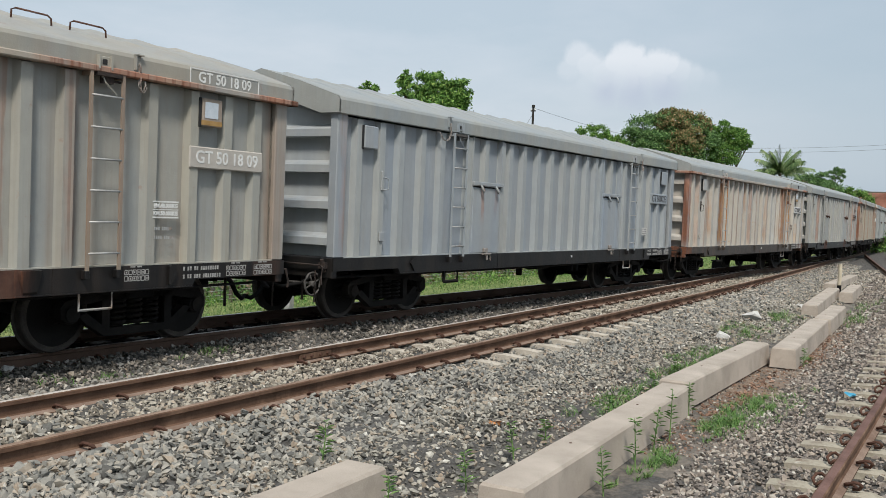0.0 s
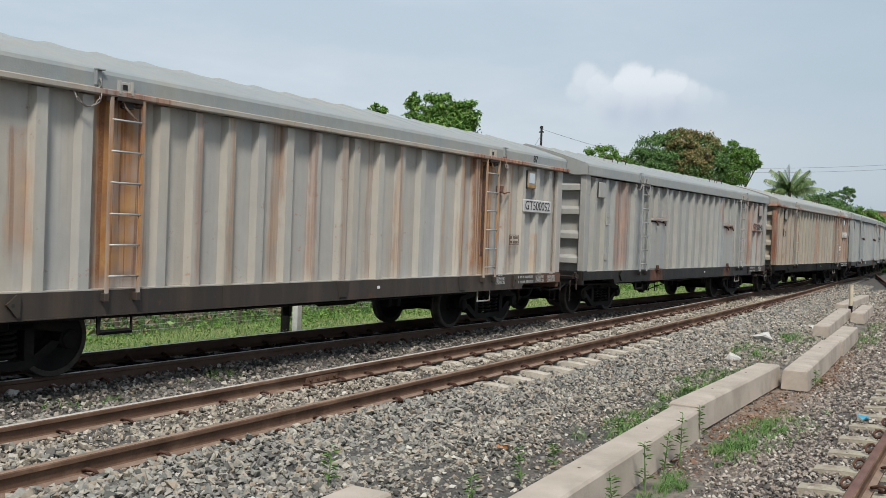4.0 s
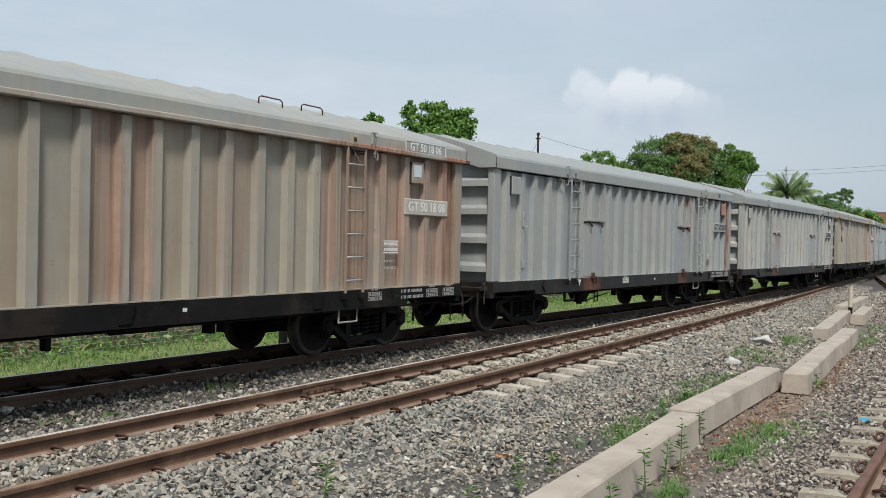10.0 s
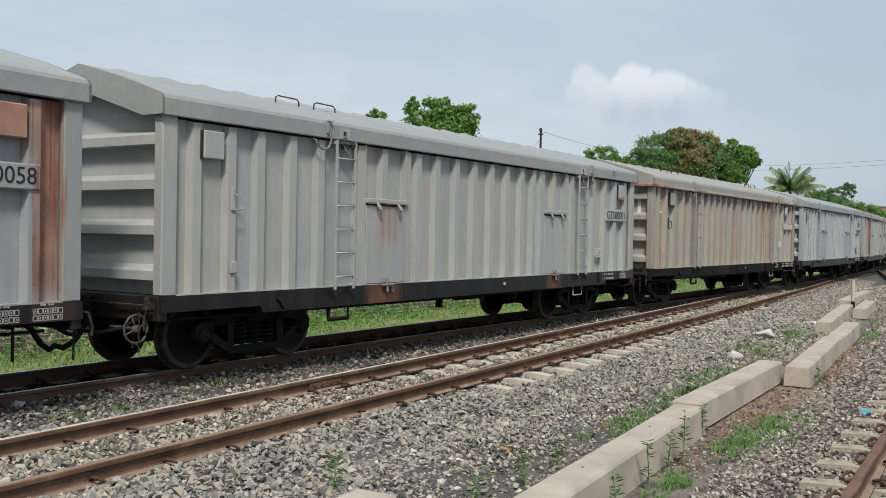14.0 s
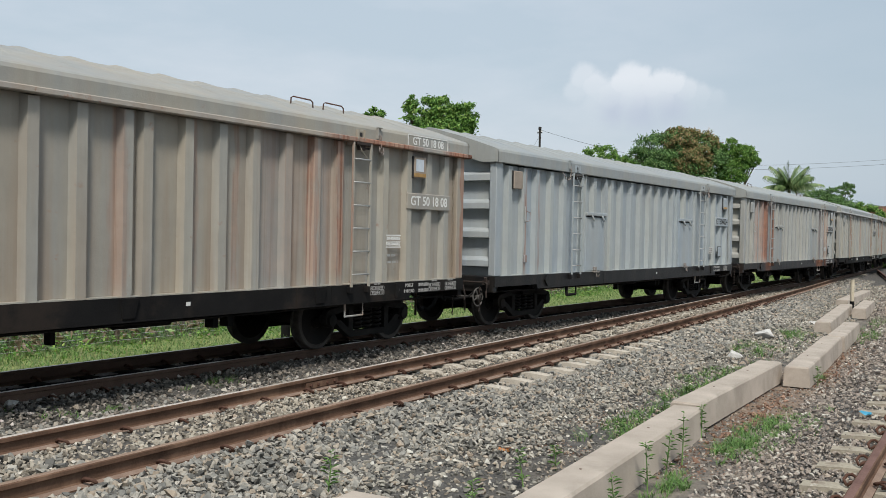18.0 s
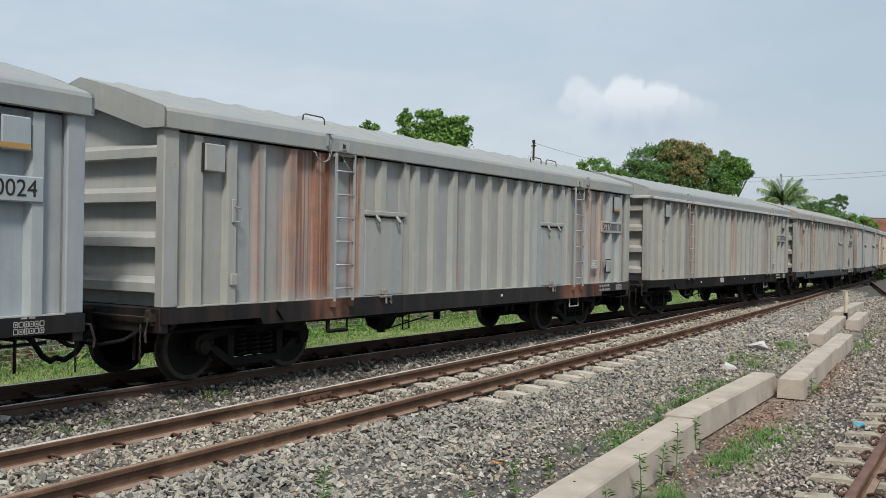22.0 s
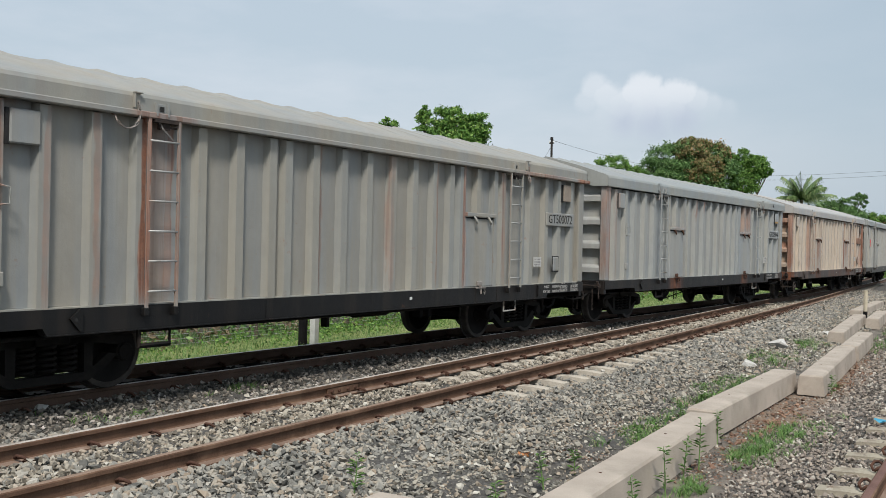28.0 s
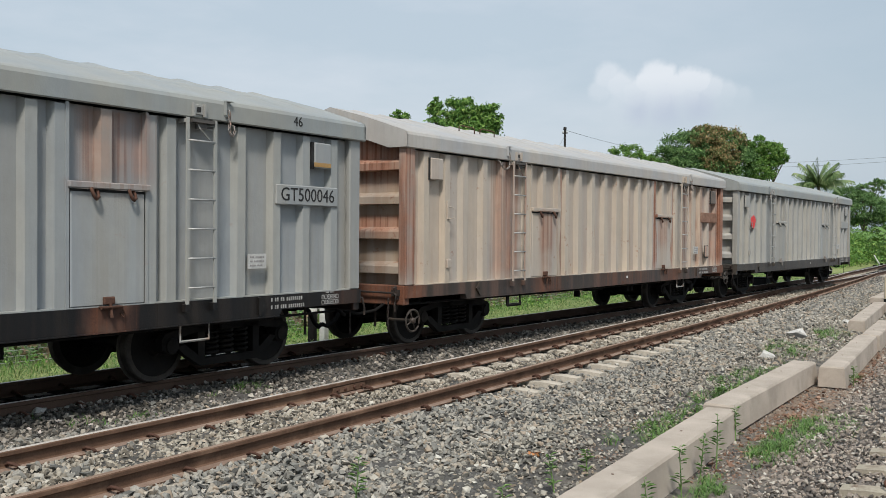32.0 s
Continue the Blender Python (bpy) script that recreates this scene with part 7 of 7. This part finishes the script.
def blades(name, places, heights, material, label, seed):
    """Grass: each blade a thin bent strip."""
    rng = np.random.default_rng(seed)
    n = len(places)
    a = rng.uniform(0, math.tau, n)
    w = 0.003 + 0.010 * heights
    dx, dy = np.cos(a), np.sin(a)
    lean = rng.uniform(0.5, 2.1, n) * heights
    z0 = np.zeros(n)
    v = np.stack([np.stack([-dy * w, dx * w, z0], 1), np.stack([dy * w, -dx * w, z0], 1),
                  np.stack([dx * lean * 0.35 + dy * w * 0.7, dy * lean * 0.35 - dx * w * 0.7, heights * 0.6], 1), np.stack([dx * lean * 0.35 - dy * w * 0.7, dy * lean * 0.35 + dx * w * 0.7, heights * 0.6], 1),
                  np.stack([dx * lean, dy * lean, heights], 1)], 1) + places[:, None, :]
    f = np.array([(0, 1, 2), (0, 2, 3), (3, 2, 4)])[None] + (np.arange(n) * 5)[:, None, None]
    ob = tagged(new(name, big_mesh(name, v.reshape(-1, 3), f.reshape(-1, 3))), label, "grass", kind="stuff")
    ob.data.materials.append(material)


rng_ = np.random.default_rng(77)
n_g = 60000
gx_ = 6 + 50 * rng_.random(n_g) ** 1.4
gy_ = np.array([y_train(x) for x in gx_]) + 2.25 + 4.1 * rng_.random(n_g) ** 0.9 - 0.6 * rng_.random(n_g) ** 6
gz_ = np.array([ground_z(x, y) for x, y in zip(gx_, gy_)])
blades("grass", np.stack([gx_, gy_, gz_], 1), rng_.uniform(0.025, 0.11, n_g) * (1 + 0.25 * np.maximum(gy_ - 12, 0)), M_GRASS, "short bright grass along the far verge", 31)


def patch(cx, cy, rx, ry, count, h, seed, material=M_GRASS, label="tuft of green grass on the gravel"):
    r = np.random.default_rng(seed)
    tufts = r.normal(size=(max(8, count // 26), 2)) * 0.5
    p = tufts[r.integers(0, len(tufts), count)] + r.normal(size=(count, 2)) * 0.085
    count = len(p)
    x, y = cx + p[:, 0] * rx, cy + p[:, 1] * ry
    z = np.array([ground_z(a, b) for a, b in zip(x, y)])
    blades("grass", np.stack([x, y, z], 1), r.uniform(0.2, 1.0, count) ** 1.3 * h * 0.95, material, label, seed)


for i_, (cx, cy, rx, ry, k, h) in enumerate(((10.0, 2.02, 0.9, 0.32, 1900, 0.075), (7.2, 2.2, 0.5, 0.13, 1000, 0.07), (9.0, 2.08, 0.7, 0.24, 1700, 0.075), (9.4, 3.32, 0.8, 0.14, 700, 0.07), (10.9, 3.36, 0.9, 0.18, 700, 0.07), (12.9, 3.5, 1.0, 0.2, 600, 0.08), (8.6, 3.05, 1.2, 0.2, 600, 0.13), (10.8, 3.05, 1.3, 0.22, 500, 0.12), (19.5, 3.52, 1.0, 0.3, 800, 0.15), (16.4, 3.65, 0.8, 0.25, 600, 0.13),
                                              (13.5, 3.2, 1.6, 0.25, 600, 0.10), (14.0, 2.27, 0.35, 0.16, 320, 0.13), (20.6, 2.3, 1.6, 0.25, 500, 0.16), (7.8, 7.55, 0.45, 0.14, 240, 0.09), (6.1, 7.25, 0.5, 0.2, 160, 0.08), (10.4, 1.75, 1.0, 0.2, 300, 0.08), (12.4, 3.3, 1.2, 0.2, 300, 0.14), (16.5, 3.3, 1.4, 0.25, 300, 0.14), (24.0, 2.5, 2.0, 0.3, 400, 0.16), (5.6, 7.5, 0.3, 0.3, 120, 0.07))):
    patch(cx, cy, rx, ry, k, h, 300 + i_)


def weed(x, y, h, seed):
    """A single upright weed: stem with whorls of narrow leaves."""
    r = np.random.default_rng(seed)
    t = thing("weed", "slender upright green weed growing beside the concrete beams", "weed", "weeds among the beams", pose(x, y, ground_z(x, y), r.uniform(-6, 6), r.uniform(-6, 6), 0))
    part("stem", Build().tube([(0, 0, 0), (0.01, 0.005, h * 0.5), (0.0, 0.01, h)], [0.006, 0.005, 0.002], 5), M_WEED, t)
    v, f = [], []
    for k in range(int(18 + h * 40)):
        z = h * (0.15 + 0.85 * r.random())
        a, ln = r.uniform(0, math.tau), r.uniform(0.05, 0.10) * (1.15 - 0.5 * z / h)
        d, sd = Vector((math.cos(a), math.sin(a), 0.55)), Vector((-math.sin(a), math.cos(a), 0))
        p, i = Vector((0, 0, z)), len(v)
        v += [p[:], (p + d * ln * 0.5 + sd * 0.011)[:], (p + d * ln + Vector((0, 0, -0.02)))[:], (p + d * ln * 0.5 - sd * 0.011)[:]]
        f += [(i, i + 1, i + 2), (i, i + 2, i + 3)]
    part("leaves", big_mesh("leaves", v, f), M_WEED, t)


for i_, (x, y, h) in enumerate(((7.85, 2.30, 0.46), (7.5, 2.33, 0.36), (6.05, 2.22, 0.34), (6.9, 2.28, 0.40), (6.35, 3.05, 0.32), (5.2, 4.0, 0.30), (7.05, 3.1, 0.2), (5.5, 3.0, 0.28), (4.75, 3.15, 0.24), (9.1, 2.48, 0.34), (13.35, 2.1, 0.26), (9.7, 3.05, 0.26), (11.2, 3.2, 0.22), (8.3, 3.0, 0.24))):
    weed(x, y, h, 500 + i_)

# ---- fence, poles and wires beyond the train ----
fence = thing("wire_fence", "sagging strand-wire fence on thin wooden posts along the verge", "fence", m=pose(0, 0, 0))
FENCE_X = tuple(range(8, 50, 3))
for x in FENCE_X:
    part("post", Build().box(x - 0.03, x + 0.03, 12.985, 13.045, -0.55, 0.62, 0.008), M_BARK, fence)
for z in (-0.36, -0.27, -0.18, -0.09, 0.02, 0.16, 0.32, 0.50):
    path_ = []
    for x in FENCE_X:
        path_ += [(x, 12.96, z), (x + 1.5, 12.96, z - 0.02)]
    part("wire", Build().tube(path_, 0.0035, 4), M_STEEL, fence)
km = thing("marker_post", "white concrete boundary post beside a black marker post", "post", m=pose(13.75, 11.33, -0.5))
part("shaft", Build().hull([(x, y, z) for x in (-0.06, 0.06) for y in (-0.06, 0.06) for z in (0, 0.72)] + [(0.0, 0.0, 0.80)]), M_WHITE, km)
km2 = thing("marker_post", "short black marker post with a white cap plate", "post", m=pose(13.62, 11.5, -0.5))
part("shaft", Build().prism([(0.085 * math.cos(t * math.tau / 12), 0.085 * math.sin(t * math.tau / 12)) for t in range(12)], 0.0, 0.62, "z"), M_BLACK, km2)
part("cap", Build().prism([(0.086 * math.cos(t * math.tau / 12), 0.086 * math.sin(t * math.tau / 12)) for t in range(12)], 0.62, 0.80, "z"), M_WHITE, km2, "white painted cap")


def utility_pole(x, y, h):
    p = thing("utility_pole", "slim dark utility pole with a small capped head", "utility pole", "line of utility poles", pose(x, y, -0.5))
    part("shaft", Build().tube([(0, 0, 0), (0, 0, h)], [0.10, 0.075], 10), M_POLE, p)
    part("cap", Build().tube([(0, 0, h - 0.02), (0, 0, h + 0.14), (0, 0, h + 0.17)], [0.11, 0.11, 0.06], 8), M_POLE, p)
    part("bracket", Build().box(-0.04, 0.04, -0.18, 0.18, h - 0.30, h - 0.22), M_POLE, p)
    for k in (-0.15, 0.15):
        part("insulator", Build().tube([(0, k, h - 0.22), (0, k, h - 0.10)], [0.05, 0.03], 8), M_WHITE, p)
    part("stay", Build().tube([(0, 0.02, h - 0.5), (-0.4, 0.9, h - 2.2)], 0.012, 4), M_WIRE, p)
    return Vector((x, y, h - 0.5))


POLES = [utility_pole(61.1, 28.55, 9.6), utility_pole(99.0, 26.5, 9.9), utility_pole(104.0, -4.0, 11.8)]
for i_, (a, b) in enumerate(zip(POLES, POLES[1:])):
    for k, drop in ((0.15, 0.0),) if i_ == 0 else ((0.15, 0.22), (-0.15, 0.65)):
        pts_ = []
        for s in range(13):
            u = s / 12
            p = a.lerp(b, u)
            pts_.append((p.x, p.y + k, p.z - drop - 4 * 0.55 * u * (1 - u)))
        w_ = tagged(part("overhead_wire", Build().tube(pts_, 0.012, 4), M_WIRE), "thin grey overhead wire", "wire", "overhead wires")

# ---- a house beyond the yard ----
house = thing("house", "low plastered house with a red-brown tiled roof", "house", m=pose(130.0, 10.3, -0.42, 0, 0, 6))
part("wall", Build().box(-3, 3, -5, 5, 0, 4.5), M_PLASTER, house)
part("roof", Build().prism([(-3.8, 4.37), (3.8, 4.37), (0.0, 6.37)], -5.8, 5.8, "y"), M_TILE, house)
part("ridge", Build().tube([(0, -5.85, 6.37), (0, 5.85, 6.37)], 0.14, 6), M_BARK, house, "dark ridge capping")
for k in range(14):
    part("tile_course", Build().box(-3.82 + k * 0.26, -3.74 + k * 0.26, -5.82, 5.82, 4.39 + k * 0.137, 4.44 + k * 0.137), M_TILE, house)
for wy in (-3, 0, 3):
    win = part("window", Build().box(-3.04, -2.98, wy - 0.5, wy + 0.5, 1.6, 2.9), M_INK, house)
    part("frame", Build().box(-3.06, -3.0, wy - 0.58, wy - 0.5, 1.55, 2.95).box(-3.06, -3.0, wy + 0.5, wy + 0.58, 1.55, 2.95).box(-3.06, -3.0, wy - 0.58, wy + 0.58, 2.9, 2.98), M_WHITE, win)

# ---- point lever at the turnout ----
lever = thing("switch_stand", "black point indicator post with a round dark disc", "switch stand", m=pose(84.5, 10.2, -0.45))
part("base", Build().box(-0.25, 0.25, -0.3, 0.3, 0, 0.25, 0.02), M_BLACK, lever)
part("shaft", Build().tube([(0, 0, 0.2), (0, 0, 1.5)], 0.06, 8), M_BLACK, lever)
part("target", Build().prism([(0.22 * math.cos(t * math.tau / 16), 1.55 + 0.22 * math.sin(t * math.tau / 16)) for t in range(16)], -0.03, 0.03, "x"), M_POLE, lever, "round dark disc")
throw = thing("point_lever", "white-painted hand lever of the points on a black base", "point lever", m=pose(70.3, 9.4, -0.42))
part("base", Build().box(-0.2, 0.2, -0.3, 0.3, 0, 0.18, 0.02), M_BLACK, throw)
part("handle", Build().tube([(0, -0.15, 0.15), (0, 0.25, 0.85)], [0.05, 0.035], 8), M_WHITE, throw, "white leaning handle")
part("weight", Build().tube([(0, -0.32, 0.20), (0, -0.14, 0.24)], [0.13, 0.13], 10), M_BLACK, throw, "black counterweight")


def banana(x, y, h, seed):
    """A clump stem with broad arching leaves, each split into torn lobes along its midrib."""
    t = thing("banana_plant", "banana plant with broad torn drooping leaves", "banana plant", "banana plants at the yard's end", pose(x, y, -0.5))
    rng = random.Random(seed)
    part("stem", Build().tube([(0, 0, 0), (0.05, 0.02, h * 0.5), (0.02, 0.0, h)], [0.16, 0.12, 0.08], 8), M_WEED, t)
    for k in range(8):
        a, lift, ln = k * 2.4 + rng.uniform(-0.4, 0.4), rng.uniform(0.5, 1.2), rng.uniform(1.5, 2.2)
        rib = []
        for q in range(9):
            u = q / 8
            rib.append(Vector((math.cos(a) * ln * u * math.cos(lift * (1 - 0.4 * u)), math.sin(a) * ln * u * math.cos(lift * (1 - 0.4 * u)), h + ln * u * math.sin(lift) - 1.1 * u ** 2.3)))
        sd_, v, f = Vector((-math.sin(a), math.cos(a), 0)), [], []
        for q in range(1, 8):
            w0 = 0.30 * math.sin(math.pi * q / 8.5) ** 0.5
            for e in (-1, 1):
                p0, p1 = rib[q], rib[q].lerp(rib[q + 1], 0.92)
                drop = Vector((0, 0, -rng.uniform(0.05, 0.22)))
                i = len(v)
                v += [p0[:], p1[:], (p1 + sd_ * e * w0 + drop)[:], (p0 + sd_ * e * w0 + drop)[:]]
                f.append((i, i + 1, i + 2, i + 3))
        leaf = part("leaf", big_mesh("leaf", v, f), M_WEED, t)
        part("midrib", Build().tube([p[:] for p in rib], [0.035 - 0.003 * i for i in range(9)], 5), M_GRASS, leaf)


for bx, by, bh, bs in ((85.4, 10.6, 2.2, 1), (87.5, 9.6, 2.6, 2), (82.5, 11.0, 1.7, 3)):
    banana(bx, by, bh, bs)
box_ = thing("point_motor", "black point machine between the tracks", "point machine", m=pose(36.5, 8.9, -0.3))
part("casing", Build().box(-0.4, 0.4, -0.25, 0.25, 0, 0.34, 0.03), M_BLACK, box_)
part("lid", Build().box(-0.42, 0.42, -0.27, 0.27, 0.34, 0.38, 0.01), M_BLACK, box_)

# ---- loose stones and scraps ----
def loose_stone(x, y, r, material, label, seed, squash=0.7):
    """A single broken stone: the hull of points scattered over a squashed ball."""
    rng = random.Random(seed)
    pts = []
    for _ in range(22):
        d = Vector((rng.gauss(0, 1), rng.gauss(0, 1), rng.gauss(0, 1))).normalized() * r * rng.uniform(0.75, 1.1)
        pts.append((d.x * 1.1, d.y * 0.85, max(-0.6 * r, d.z) * squash))
    ob = tagged(part("stone", Build().hull(pts), material, None, label), category="stone", group="loose stones")
    ob.matrix_world = pose(x, y, ground_z(x, y) + r * squash * 0.45, 0, 0, seed * 37 % 360)


loose_stone(6.24, 8.50, 0.085, M_PALE_STONE, "pale grey stone against the rail", 61, 0.9)
loose_stone(5.5, 7.95, 0.07, M_PALE_STONE, "pale stone lying on the ballast", 62)
loose_stone(18.3, 3.86, 0.22, M_PALE_STONE, "large whitish stone on the gravel", 63, 0.62)
loose_stone(15.1, 3.62, 0.15, M_PALE_STONE, "whitish stone on the gravel", 64, 0.6)
loose_stone(22.5, 3.6, 0.17, M_PALE_STONE, "whitish flat stone on the gravel", 65, 0.4)
r_ = np.random.default_rng(9)
cx_ = np.concatenate([r_.normal(16.2, 0.9, 130), r_.normal(14.2, 0.5, 90), r_.normal(10.6, 1.1, 170)])
cy_ = np.concatenate([r_.normal(2.12, 0.14, 130), r_.normal(2.05, 0.12, 90), r_.normal(2.32, 0.10, 170)])
cz_ = np.array([ground_z(a, b) for a, b in zip(cx_, cy_)])
stones("clay_rubble", np.stack([cx_, cy_, cz_ + 0.012], 1), r_.uniform(0.010, 0.032, len(cx_)), M_CLAY, "crumbled reddish clay and tile fragments", 44)


# fine chips and crumbs over the bare soil beside the beams
fx_ = 7.5 + 15 * r_.random(9000) ** 1.5
fy_ = np.where(r_.random(9000) < 0.6, r_.uniform(1.75, 2.75, 9000), r_.uniform(2.75, 3.7, 9000))
fz_ = np.array([ground_z(a, b) for a, b in zip(fx_, fy_)])
stones("gravel_chips", np.stack([fx_, fy_, fz_ + 0.004], 1)[:5600], r_.uniform(0.007, 0.018, 5600), M_RUST_STONE, "fine grey-brown gravel chips on bare soil", 45)
stones("gravel_chips", np.stack([fx_, fy_, fz_ + 0.003], 1)[5600:], r_.uniform(0.006, 0.015, 3400), M_CLAY, "crumbs of red clay trodden into the soil", 46)


def scrap(x, y, z, w, material, label, seed):
    """A crumpled piece of thin plastic."""
    r = random.Random(seed)
    g = [(i, j) for i in range(4) for j in range(4)]
    v = [((i - 1.5) * w / 3 + r.uniform(-0.1, 0.1) * w, (j - 1.5) * w / 4 + r.uniform(-0.1, 0.1) * w, r.uniform(0, 0.35) * w) for i, j in g]
    f = [(i * 4 + j, (i + 1) * 4 + j, (i + 1) * 4 + j + 1, i * 4 + j + 1) for i in range(3) for j in range(3)]
    ob = tagged(part("plastic_scrap", Build().add(v, f), material, None, label), category="litter")
    ob.matrix_world = pose(x, y, z, 0, 0, seed * 50)


scrap(10.35, 1.17, -0.165, 0.11, grainy("blue_plastic", (0.04, 0.24, 0.38), (0.08, 0.36, 0.52), 9.0, 0.35, bump_size=0), "crumpled bright blue plastic wrapper", 5)
scrap(7.26, 3.66, -0.30, 0.14, grainy("orange_leaf", (0.42, 0.17, 0.06), (0.55, 0.27, 0.11), 9.0, 0.6, bump_size=0), "fallen orange-brown leaf on the gravel", 6)
scrap(5.9, 5.62, -0.17, 0.12, grainy("mint_plastic", (0.35, 0.55, 0.50), (0.5, 0.68, 0.62), 9.0, 0.4, bump_size=0), "pale green plastic scrap between the rails", 7)

# ---- the train's run ----
TX = np.arange(-160.0, 320.0, 0.05)
TY = np.array([y_train(x) for x in TX])
TS = np.concatenate([[0.0], np.cumsum(np.hypot(np.diff(TX), np.diff(TY)))])
TS -= np.interp(0.06, TX, TS)


def on_track(s):
    x = float(np.interp(s, TS, TX))
    return Vector((x, float(np.interp(x, TX, TY)), 0.0))


LEAD = (0.245, -0.025, -0.255, -0.397, -0.371, -0.275, -0.165, -0.063, -0.010, 0.045, 0.126, 0.221, 0.311, 0.408, 0.559, 0.750, 0.945)


def run(t):
    """Metres that the train has gone by t seconds: an even roll with slight changes of pace."""
    return 5.078 * t - 0.00212 * t * t + float(np.interp(t, range(0, 34, 2), LEAD))


def wagon_pose(i, t):
    c = 63.83 - run(t) + (i - 5) * PITCH + 6.204
    a, b = on_track(c - BOGIE), on_track(c + BOGIE)
    d = b - a
    return Matrix.Translation((a + b) / 2) @ pose(0, 0, 0, 0, 0, math.degrees(math.atan2(d.y, d.x)))


def motions():
    for i, w in enumerate(TRAIN):
        walk(w, [(t * 0.5, wagon_pose(i, t * 0.5)) for t in range(65)])
    step = 0.1
    spins = [(k * step, math.degrees(run(k * step) / WHEEL_R)) for k in range(321)]
    for ws in WHEELSETS:
        p = ws.location.copy()
        walk(ws, [(t, pose(p.x, p.y, p.z, 0, -a % 360, 0)) for t, a in spins])


motions()
